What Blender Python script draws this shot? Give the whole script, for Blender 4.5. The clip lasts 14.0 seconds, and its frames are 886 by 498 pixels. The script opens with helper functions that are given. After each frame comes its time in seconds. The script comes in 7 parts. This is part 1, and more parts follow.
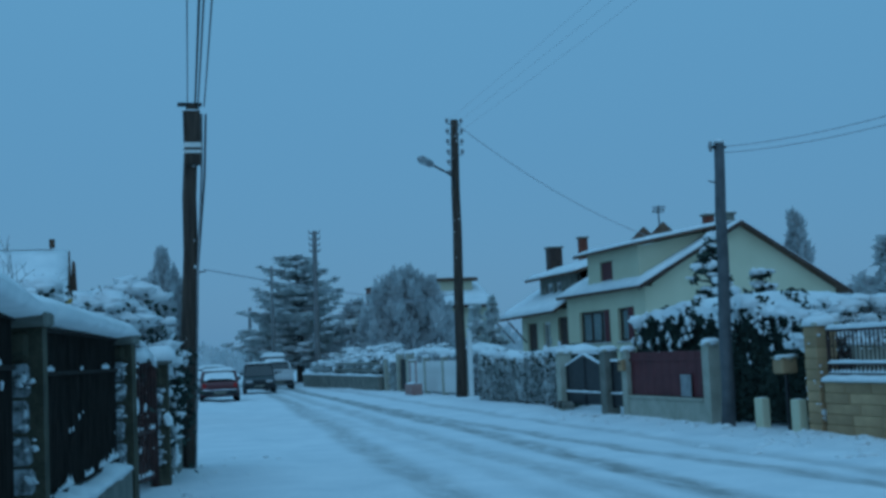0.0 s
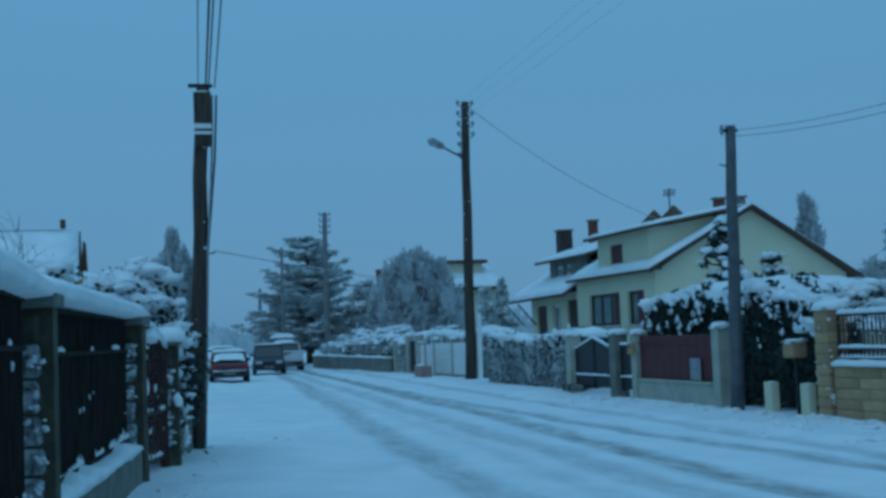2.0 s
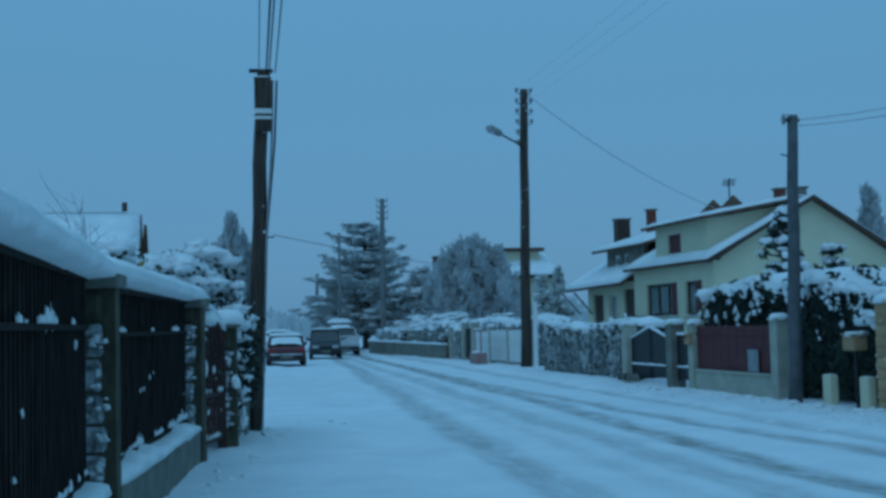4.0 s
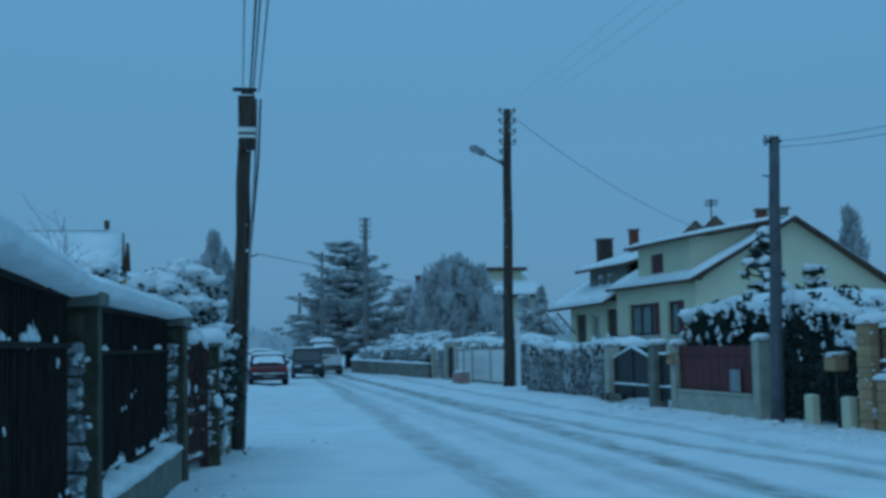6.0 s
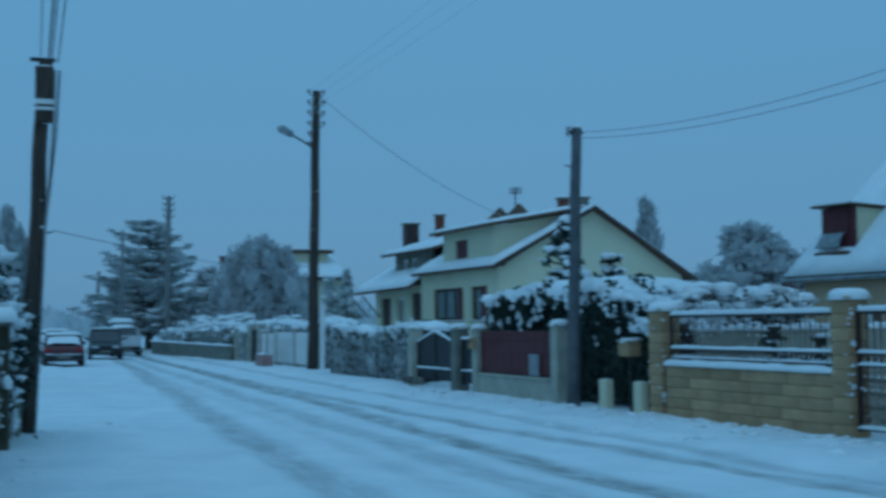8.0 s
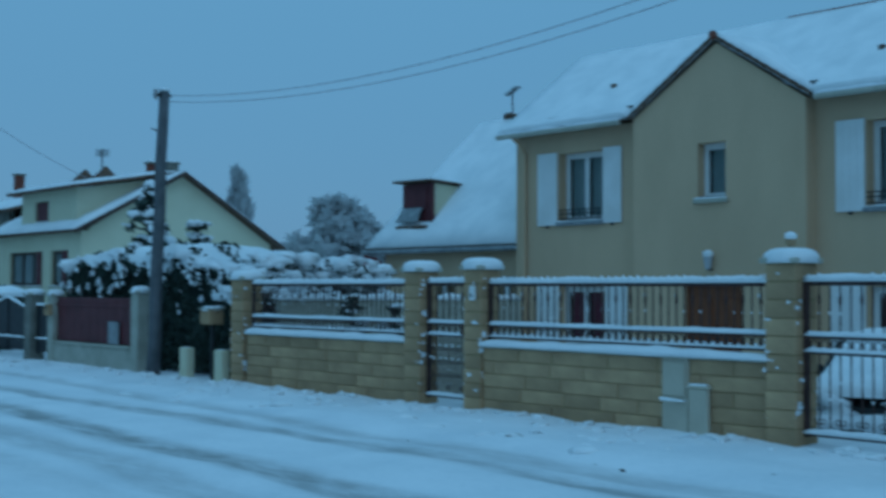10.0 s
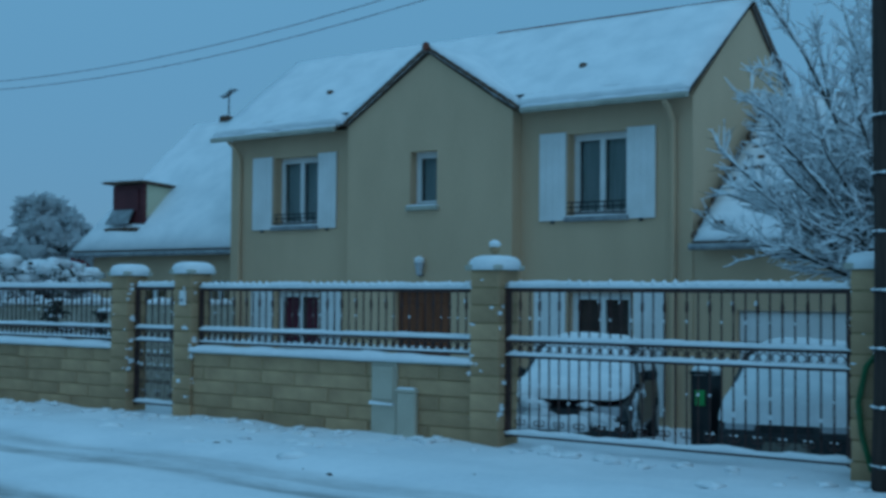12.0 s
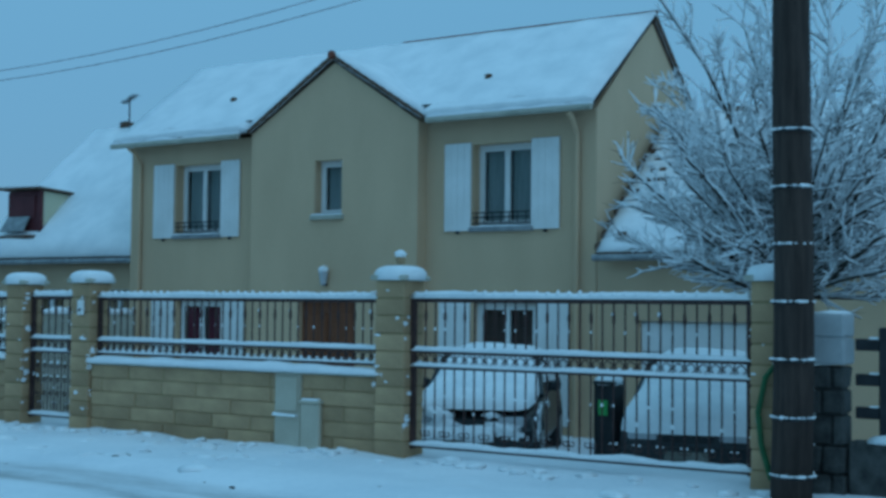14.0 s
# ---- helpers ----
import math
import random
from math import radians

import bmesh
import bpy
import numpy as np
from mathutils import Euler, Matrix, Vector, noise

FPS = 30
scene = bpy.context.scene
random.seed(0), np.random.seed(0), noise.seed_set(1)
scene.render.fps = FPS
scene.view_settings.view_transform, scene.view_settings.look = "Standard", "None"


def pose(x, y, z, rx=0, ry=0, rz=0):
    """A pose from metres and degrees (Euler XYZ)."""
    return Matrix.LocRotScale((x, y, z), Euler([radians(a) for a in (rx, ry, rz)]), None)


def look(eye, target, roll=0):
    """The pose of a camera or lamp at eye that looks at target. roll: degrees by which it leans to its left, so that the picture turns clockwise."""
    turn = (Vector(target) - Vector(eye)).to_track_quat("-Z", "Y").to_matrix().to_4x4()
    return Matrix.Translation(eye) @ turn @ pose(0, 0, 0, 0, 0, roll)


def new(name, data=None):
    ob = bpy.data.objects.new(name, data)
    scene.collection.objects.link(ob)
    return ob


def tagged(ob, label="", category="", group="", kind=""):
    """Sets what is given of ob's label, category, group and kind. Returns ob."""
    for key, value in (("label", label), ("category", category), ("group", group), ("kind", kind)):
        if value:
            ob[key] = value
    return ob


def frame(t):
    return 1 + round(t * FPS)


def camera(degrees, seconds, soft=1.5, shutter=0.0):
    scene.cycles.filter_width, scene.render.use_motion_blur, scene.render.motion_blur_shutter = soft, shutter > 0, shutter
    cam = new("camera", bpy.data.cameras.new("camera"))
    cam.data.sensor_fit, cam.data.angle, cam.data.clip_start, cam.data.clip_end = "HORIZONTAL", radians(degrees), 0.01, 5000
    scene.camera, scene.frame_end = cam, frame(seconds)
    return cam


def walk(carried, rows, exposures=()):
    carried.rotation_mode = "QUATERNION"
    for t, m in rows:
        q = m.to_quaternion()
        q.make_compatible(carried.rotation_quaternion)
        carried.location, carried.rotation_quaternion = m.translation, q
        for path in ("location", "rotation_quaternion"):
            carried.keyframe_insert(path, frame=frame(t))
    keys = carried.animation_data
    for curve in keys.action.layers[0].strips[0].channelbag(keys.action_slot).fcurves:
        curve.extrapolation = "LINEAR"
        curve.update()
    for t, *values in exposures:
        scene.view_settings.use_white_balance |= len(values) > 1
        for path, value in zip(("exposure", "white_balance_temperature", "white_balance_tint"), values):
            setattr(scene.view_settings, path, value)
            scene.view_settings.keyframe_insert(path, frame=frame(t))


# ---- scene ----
# camera and walk: a person standing on the verge who turns to the right
cam = camera(38.42, 14.0, soft=3.2, shutter=0.5)
ROWS = [
    (0.0, -0.067, 0.038, 1.601, 94.67, 2.68, -15.22),
    (0.5, -0.068, 0.045, 1.601, 94.20, 2.63, -15.31),
    (1.0, -0.067, 0.042, 1.601, 94.16, 2.86, -15.18),
    (1.5, -0.072, 0.051, 1.598, 94.05, 2.62, -15.01),
    (2.0, -0.063, 0.044, 1.608, 93.88, 2.37, -14.79),
    (2.5, -0.079, 0.046, 1.602, 93.59, 1.93, -14.27),
    (3.0, -0.082, 0.043, 1.600, 93.43, 1.85, -13.28),
    (5.3, -0.064, -0.009, 1.591, 93.43, 1.26, -11.95),
    (5.5, -0.073, 0.007, 1.593, 93.64, 1.36, -12.07),
    (6.0, -0.084, 0.006, 1.595, 94.24, 1.31, -13.07),
    (6.5, -0.088, 0.012, 1.600, 94.43, 1.31, -14.69),
    (7.0, -0.079, 0.019, 1.594, 94.73, 1.34, -14.48),
    (7.5, -0.078, 0.017, 1.596, 93.49, 1.11, -17.09),
    (8.0, -0.060, 0.016, 1.599, 93.33, 0.64, -21.82),
    (8.5, 0.031, 0.067, 1.599, 92.79, 0.46, -26.24),
    (9.0, 0.074, 0.051, 1.605, 92.54, 0.42, -30.77),
    (9.2, 0.081, 0.032, 1.600, 92.66, 0.31, -32.76),
    (11.3, 0.106, -0.050, 1.582, 91.49, -0.68, -49.41),
    (11.5, 0.110, -0.061, 1.585, 92.08, -0.54, -50.54),
    (12.0, 0.110, -0.107, 1.595, 92.15, -0.46, -52.72),
    (12.5, 0.124, -0.100, 1.611, 92.26, -0.39, -55.16),
    (13.0, 0.139, -0.084, 1.614, 92.42, -0.78, -55.67),
    (13.5, 0.130, -0.066, 1.613, 92.51, -1.19, -55.74),
    (14.0, 0.141, -0.049, 1.609, 92.60, -0.58, -57.09),
]
EXPOSURE = [(0.0, 0.14, 6480, 10), (7.0, 0.14, 6450, 10), (9.0, 0.18, 6500, 10), (11.5, 0.2, 6720, 10), (12.5, 0.25, 6790, 10), (13.0, 0.4, 6860, 10), (13.5, 0.44, 6930, 10), (14.0, 0.47, 7000, 10)]
walk(cam, [(t, pose(x, y, z, rx, ry, rz)) for t, x, y, z, rx, ry, rz in ROWS], EXPOSURE)

# overcast winter dusk: an even blue cloud cover over a clear-sky base, and a very wide weak sun
world = bpy.data.worlds.new("dusk_sky")
scene.world = world
world.use_nodes = True
wn, wl = world.node_tree.nodes, world.node_tree.links
wn.clear()
w_out = wn.new("ShaderNodeOutputWorld")
w_sky = wn.new("ShaderNodeTexSky")
w_sky.sky_type, w_sky.sun_disc = "NISHITA", False
w_sky.sun_elevation, w_sky.sun_rotation = radians(25), radians(200)
w_bg = wn.new("ShaderNodeBackground")
w_bg.inputs["Strength"].default_value = 0.006
w_cloud = wn.new("ShaderNodeBackground")
w_cloud.inputs["Strength"].default_value = 1.0
w_tc = wn.new("ShaderNodeTexCoord")
w_sep = wn.new("ShaderNodeSeparateXYZ")
w_ramp = wn.new("ShaderNodeValToRGB")
w_ramp.color_ramp.elements[0].position, w_ramp.color_ramp.elements[0].color = 0.0, (0.063, 0.209, 0.385, 1)
w_ramp.color_ramp.elements[1].position, w_ramp.color_ramp.elements[1].color = 0.45, (0.096, 0.298, 0.495, 1)
w_add = wn.new("ShaderNodeAddShader")
wl.new(w_tc.outputs["Generated"], w_sep.inputs[0])
wl.new(w_sep.outputs["Z"], w_ramp.inputs[0])
wl.new(w_ramp.outputs[0], w_cloud.inputs["Color"])
wl.new(w_sky.outputs[0], w_bg.inputs["Color"])
wl.new(w_bg.outputs[0], w_add.inputs[0])
wl.new(w_cloud.outputs[0], w_add.inputs[1])
wl.new(w_add.outputs[0], w_out.inputs[0])
sun_data = bpy.data.lights.new("sun", "SUN")
sun_data.energy, sun_data.angle, sun_data.color = 0.4, radians(60), (0.34, 0.64, 1.0)
sun = new("sun", sun_data)
sun.matrix_world = look((0, 0, 50), (14, 20, 0))


# ---- materials ----
def material(name, a, b, rough=0.7, scale=3.0, fine=40.0, bump=0.2, metal=0.0, vary=0.0, stretch=(1, 1, 1), spec=0.3):
    """Two colours mixed by coarse stains and fine grain, with a fine relief; vary: brightness by object."""
    m = bpy.data.materials.new(name)
    m.use_nodes = True
    n, l = m.node_tree.nodes, m.node_tree.links
    p = n["Principled BSDF"]
    p.inputs["Roughness"].default_value, p.inputs["Metallic"].default_value = rough, metal
    p.inputs["Specular IOR Level"].default_value = spec
    tc, mp = n.new("ShaderNodeTexCoord"), n.new("ShaderNodeMapping")
    mp.inputs["Scale"].default_value = stretch
    l.new(tc.outputs["Object"], mp.inputs[0])
    big, small = n.new("ShaderNodeTexNoise"), n.new("ShaderNodeTexNoise")
    big.inputs["Scale"].default_value, big.inputs["Detail"].default_value = scale, 5
    small.inputs["Scale"].default_value, small.inputs["Detail"].default_value = fine, 3
    l.new(mp.outputs[0], big.inputs["Vector"])
    l.new(mp.outputs[0], small.inputs["Vector"])
    add = n.new("ShaderNodeMath")
    add.operation = "MULTIPLY_ADD"
    add.inputs[1].default_value = 0.4
    l.new(small.outputs["Fac"], add.inputs[0])
    l.new(big.outputs["Fac"], add.inputs[2])
    ramp = n.new("ShaderNodeValToRGB")
    ramp.color_ramp.elements[0].position, ramp.color_ramp.elements[0].color = 0.5, (*a, 1)
    ramp.color_ramp.elements[1].position, ramp.color_ramp.elements[1].color = 0.88, (*b, 1)
    l.new(add.outputs[0], ramp.inputs[0])
    out = ramp.outputs[0]
    if vary:
        info, hsv, mr = n.new("ShaderNodeObjectInfo"), n.new("ShaderNodeHueSaturation"), n.new("ShaderNodeMapRange")
        mr.inputs["To Min"].default_value, mr.inputs["To Max"].default_value = 1 - vary, 1 + vary
        l.new(info.outputs["Random"], mr.inputs["Value"])
        l.new(mr.outputs[0], hsv.inputs["Value"])
        l.new(out, hsv.inputs["Color"])
        out = hsv.outputs[0]
    l.new(out, p.inputs["Base Color"])
    if bump:
        bn = n.new("ShaderNodeBump")
        bn.inputs["Strength"].default_value, bn.inputs["Distance"].default_value = bump, 0.02
        l.new(add.outputs[0], bn.inputs["Height"])
        l.new(bn.outputs[0], p.inputs["Normal"])
    return m


def translucent(m, share):
    """Lets part of the light through; flattens contrast on far foliage in place of haze."""
    n, l = m.node_tree.nodes, m.node_tree.links
    p = n["Principled BSDF"]
    t, mix = n.new("ShaderNodeBsdfTranslucent"), n.new("ShaderNodeMixShader")
    mix.inputs[0].default_value = share
    l.new(p.inputs["Base Color"].links[0].from_socket, t.inputs["Color"])
    l.new(p.outputs[0], mix.inputs[1])
    l.new(t.outputs[0], mix.inputs[2])
    l.new(mix.outputs[0], n["Material Output"].inputs["Surface"])
    return m


SNOW = material("snow", (0.74, 0.78, 0.8), (0.88, 0.9, 0.91), 0.75, 2.0, 25.0, 0.35)
# shadow on the pillar and low wall is put into this stone colour
STONE_DARK = material("shade_dark_stone", (0.025, 0.025, 0.024), (0.08, 0.08, 0.075), 0.85, 6.0, 50.0, 0.6, vary=0.25)
POLE_DARK = material("creosoted_pole_wood", (0.028, 0.018, 0.015), (0.07, 0.046, 0.038), 0.85, 9.0, 70.0, 0.3, stretch=(2, 2, 0.15))
# distance haze on the far poles is put into this pale wood colour
POLE_HAZE = material("haze_paled_pole_wood", (0.13, 0.125, 0.125), (0.26, 0.26, 0.265), 0.9, 6.0, 50.0, 0.4, stretch=(3, 3, 0.2))
# far foliage: the haze is put into this pale base colour
FROST_AND_HAZE = translucent(material("frost_and_haze_pale", (0.54, 0.56, 0.57), (0.64, 0.66, 0.67), 0.85, 3.0, 20.0, 0.2), 0.5)
FROST_HEDGE = material("frosted_creeper", (0.17, 0.2, 0.195), (0.52, 0.55, 0.55), 0.85, 1.4, 20.0, 0.2)
NEEDLES = material("dark_needles", (0.012, 0.022, 0.018), (0.05, 0.075, 0.06), 0.8, 4.0, 30.0, 0.3)
# needles lightened so that their colour carries the haze
NEEDLES_FAR = translucent(material("haze_paled_needles", (0.54, 0.58, 0.57), (0.7, 0.73, 0.73), 0.8, 2.0, 12.0, 0.3), 0.5)
TWIG_BROWN = material("brown_twigs", (0.06, 0.04, 0.038), (0.14, 0.1, 0.09), 0.85, 9.0, 60.0, 0.2)
BARK = material("bark", (0.03, 0.025, 0.022), (0.09, 0.075, 0.065), 0.9, 8.0, 60.0, 0.5, stretch=(1, 1, 0.25))
POLE_WOOD = material("weathered_pole_wood", (0.035, 0.024, 0.02), (0.10, 0.07, 0.055), 0.85, 6.0, 50.0, 0.5, stretch=(3, 3, 0.2))
POLE_GREY = material("grey_steel_pole", (0.085, 0.09, 0.097), (0.14, 0.145, 0.155), 0.6, 4.0, 40.0, 0.15, 0.3)
METAL_DARK = material("dark_painted_iron", (0.012, 0.012, 0.014), (0.03, 0.03, 0.033), 0.5, 6.0, 60.0, 0.2)
METAL_GREY = material("galvanised_metal", (0.2, 0.21, 0.22), (0.36, 0.37, 0.38), 0.45, 6.0, 60.0, 0.1, 0.6)
CABLE_FROST = material("rimed_cable", (0.22, 0.22, 0.24), (0.45, 0.45, 0.48), 0.8, 9.0, 40.0, 0.1)
IRON_BROWN = material("rusty_brown_iron", (0.034, 0.018, 0.017), (0.085, 0.04, 0.036), 0.6, 6.0, 60.0, 0.3)
STONE_SNOWY = material("snow_plastered_stone", (0.05, 0.048, 0.04), (0.5, 0.53, 0.55), 0.9, 11.0, 30.0, 0.6, vary=0.15)
GATE_RED = material("red_brown_gate_paint", (0.035, 0.015, 0.013), (0.09, 0.032, 0.027), 0.6, 5.0, 50.0, 0.3)
MOSS_BROWN = material("brown_mossy_quoin", (0.05, 0.045, 0.031), (0.115, 0.1, 0.068), 0.95, 5.0, 45.0, 0.5)
CABLE = material("black_cable", (0.02, 0.02, 0.022), (0.04, 0.04, 0.045), 0.6, 5.0, 30.0, 0.0)
RENDER_BEIGE = material("beige_render", (0.57, 0.385, 0.25), (0.645, 0.437, 0.284), 0.9, 0.9, 45.0, 0.3, stretch=(1, 1.3, 0.55))
RENDER_CREAM = material("cream_render", (0.60, 0.56, 0.40), (0.68, 0.64, 0.47), 0.9, 0.6, 50.0, 0.2)
STONE_BEIGE = material("ochre_stone", (0.35, 0.212, 0.122), (0.53, 0.335, 0.19), 0.9, 2.2, 45.0, 0.55, vary=0.16)
MORTAR = material("ochre_mortar", (0.27, 0.185, 0.095), (0.35, 0.245, 0.13), 0.95, 6.0, 50.0, 0.4)
CONCRETE = material("pale_concrete", (0.34, 0.33, 0.27), (0.48, 0.46, 0.39), 0.9, 3.0, 40.0, 0.3)
CONCRETE_DARK = material("grimy_and_shaded_concrete", (0.13, 0.13, 0.11), (0.24, 0.23, 0.2), 0.9, 3.0, 40.0, 0.4)
WHITE_PAINT = material("white_paint", (0.70, 0.70, 0.68), (0.8, 0.8, 0.79), 0.5, 2.0, 30.0, 0.1)
TILE_DARK = material("brown_roof_tile", (0.08, 0.045, 0.032), (0.16, 0.09, 0.06), 0.85, 5.0, 30.0, 0.4)
BRICK_RED = material("red_brick", (0.14, 0.04, 0.03), (0.24, 0.075, 0.05), 0.9, 8.0, 50.0, 0.4)
BURGUNDY = material("burgundy_paint", (0.09, 0.018, 0.022), (0.14, 0.03, 0.035), 0.6, 3.0, 40.0, 0.2)
BROWN_PAINT = material("brown_painted_steel", (0.05, 0.028, 0.024), (0.09, 0.05, 0.04), 0.6, 4.0, 40.0, 0.3)
DOOR_WOOD = material("varnished_door_wood", (0.15, 0.045, 0.02), (0.24, 0.075, 0.035), 0.5, 3.0, 30.0, 0.2, stretch=(4, 4, 0.5))
CURTAIN_RED = material("red_curtain", (0.10, 0.018, 0.03), (0.17, 0.03, 0.05), 0.9, 6.0, 30.0, 0.3, stretch=(1, 6, 0.3))
CURTAIN_PALE = material("pale_net_curtain", (0.16, 0.2, 0.2), (0.26, 0.3, 0.3), 0.9, 5.0, 30.0, 0.3, stretch=(1, 8, 0.3))
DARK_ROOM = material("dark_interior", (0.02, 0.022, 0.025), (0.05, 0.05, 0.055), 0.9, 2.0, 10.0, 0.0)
REED = material("dark_reed_screen", (0.022, 0.019, 0.017), (0.06, 0.05, 0.045), 1.0, 10.0, 80.0, 0.3, stretch=(6, 6, 0.3), spec=0.05)
PLASTIC_DARK = material("dark_plastic", (0.015, 0.017, 0.018), (0.03, 0.033, 0.035), 0.5, 4.0, 40.0, 0.1)
RUBBER = material("tyre_rubber", (0.012, 0.012, 0.012), (0.025, 0.025, 0.025), 0.9, 10.0, 60.0, 0.2)
GREEN_HOSE = material("green_hose", (0.01, 0.09, 0.035), (0.02, 0.14, 0.055), 0.45, 6.0, 40.0, 0.1)
CAR_RED = material("red_car_paint", (0.085, 0.012, 0.017), (0.125, 0.018, 0.024), 0.3, 2.0, 20.0, 0.02, spec=0.5)
CAR_BLACK = material("black_car_paint", (0.01, 0.012, 0.014), (0.03, 0.033, 0.036), 0.3, 2.0, 20.0, 0.02, spec=0.5)
CAR_SILVER = material("silver_car_paint", (0.55, 0.56, 0.57), (0.65, 0.66, 0.67), 0.4, 2.0, 20.0, 0.02, 0.0, spec=0.5)
CAR_GREY = material("grey_car_paint", (0.10, 0.11, 0.12), (0.16, 0.17, 0.18), 0.35, 2.0, 20.0, 0.02, 0.3, spec=0.5)
RED_LENS = material("red_tail_lens", (0.3, 0.01, 0.01), (0.4, 0.02, 0.02), 0.25, 4.0, 20.0, 0.0, spec=0.5)
LAMP_GLASS = material("pale_lamp_glass", (0.4, 0.42, 0.44), (0.5, 0.52, 0.54), 0.2, 4.0, 20.0, 0.0, spec=0.5)
PINK_PLANTER = material("faded_pink_planter", (0.3, 0.17, 0.16), (0.42, 0.26, 0.24), 0.85, 4.0, 30.0, 0.2)
GREEN_STICKER = material("green_sticker", (0.02, 0.34, 0.09), (0.03, 0.45, 0.13), 0.5, 4.0, 30.0, 0.0)
CABINET_BEIGE = material("beige_cabinet_plastic", (0.47, 0.41, 0.32), (0.56, 0.5, 0.4), 0.6, 2.0, 30.0, 0.1)
DECORATION_RED = material("red_decoration", (0.2, 0.01, 0.015), (0.3, 0.02, 0.025), 0.7, 8.0, 40.0, 0.3)
YELLOW_LEAF = material("withered_yellow_leaf", (0.3, 0.16, 0.03), (0.42, 0.25, 0.06), 0.8, 8.0, 40.0, 0.2)


def glass_material():
    m = bpy.data.materials.new("window_glass")
    m.use_nodes = True
    p = m.node_tree.nodes["Principled BSDF"]
    p.inputs["Base Color"].default_value = (0.9, 0.95, 0.95, 1)
    p.inputs["Roughness"].default_value = 0.03
    p.inputs["Transmission Weight"].default_value = 1.0
    p.inputs["IOR"].default_value = 1.12
    return m


GLASS = glass_material()
DARK_GLASS = material("tinted_car_glass", (0.012, 0.02, 0.022), (0.025, 0.035, 0.037), 0.08, 1.0, 10.0, 0.0, spec=0.6)


def snow_ground_material():
    """Snow with trodden grain; the attribute 'slush' says where wheels have worn it down to grey slush."""
    m = material("snow_ground", (0.72, 0.76, 0.79), (0.86, 0.88, 0.9), 0.8, 0.8, 14.0, 0.5)
    n, l = m.node_tree.nodes, m.node_tree.links
    p = n["Principled BSDF"]
    at, nz, mul = n.new("ShaderNodeAttribute"), n.new("ShaderNodeTexNoise"), n.new("ShaderNodeMath")
    at.attribute_name = "slush"
    tc, mp = n.new("ShaderNodeTexCoord"), n.new("ShaderNodeMapping")
    mp.inputs["Scale"].default_value = (2.2, 0.7, 1)
    l.new(tc.outputs["Object"], mp.inputs[0])
    l.new(mp.outputs[0], nz.inputs["Vector"])
    nz.inputs["Scale"].default_value, nz.inputs["Detail"].default_value, nz.inputs["Roughness"].default_value = 1.6, 6, 0.7
    mr = n.new("ShaderNodeMapRange")
    mr.inputs["From Min"].default_value, mr.inputs["From Max"].default_value = 0.22, 0.6
    l.new(nz.outputs["Fac"], mr.inputs["Value"])
    mul.operation = "MULTIPLY"
    l.new(at.outputs["Fac"], mul.inputs[0])
    l.new(mr.outputs[0], mul.inputs[1])
    mix = n.new("ShaderNodeMixRGB")
    mix.inputs["Color2"].default_value = (0.24, 0.24, 0.228, 1)
    old = p.inputs["Base Color"].links[0].from_socket
    l.new(old, mix.inputs["Color1"])
    l.new(mul.outputs[0], mix.inputs["Fac"])
    l.new(mix.outputs[0], p.inputs["Base Color"])
    return m


SNOW_GROUND = snow_ground_material()


# ---- mesh helpers ----
def thing(name, x, y, z, label, category, group="", kind=""):
    ob = new(name)
    ob.location = (x, y, z)
    ob.empty_display_size = 0.2
    return tagged(ob, label, category, group, kind)


def root(ob):
    while ob.parent:
        ob = ob.parent
    return ob


def part(name, bm, mat, parent=None, label="", smooth=False):
    """One mesh object from a bmesh; its places are in the world, or in the frame of its top-level thing."""
    me = bpy.data.meshes.new(name)
    if parent is not None:
        bmesh.ops.translate(bm, verts=bm.verts, vec=-root(parent).location)
    bm.normal_update()
    bm.to_mesh(me)
    bm.free()
    if smooth:
        me.shade_smooth()
    me.materials.append(mat)
    ob = new(name, me)
    if parent is not None:
        ob.parent = parent
    if label:
        ob["label"] = label
    return ob


def box(bm, x0, x1, y0, y1, z0, z1, bev=0.0):
    vs = [bm.verts.new((x, y, z)) for z in (z0, z1) for y in (y0, y1) for x in (x0, x1)]
    fs = [bm.faces.new([vs[i] for i in q]) for q in ((0, 2, 3, 1), (4, 5, 7, 6), (0, 1, 5, 4), (2, 6, 7, 3), (0, 4, 6, 2), (1, 3, 7, 5))]
    if bev:
        es = list({e for f in fs for e in f.edges})
        bmesh.ops.bevel(bm, geom=es, offset=bev, segments=1, affect="EDGES", profile=0.7)
    return bm


def boxes(*rows, bev=0.0):
    bm = bmesh.new()
    for r in rows:
        box(bm, *r, bev=bev)
    return bm


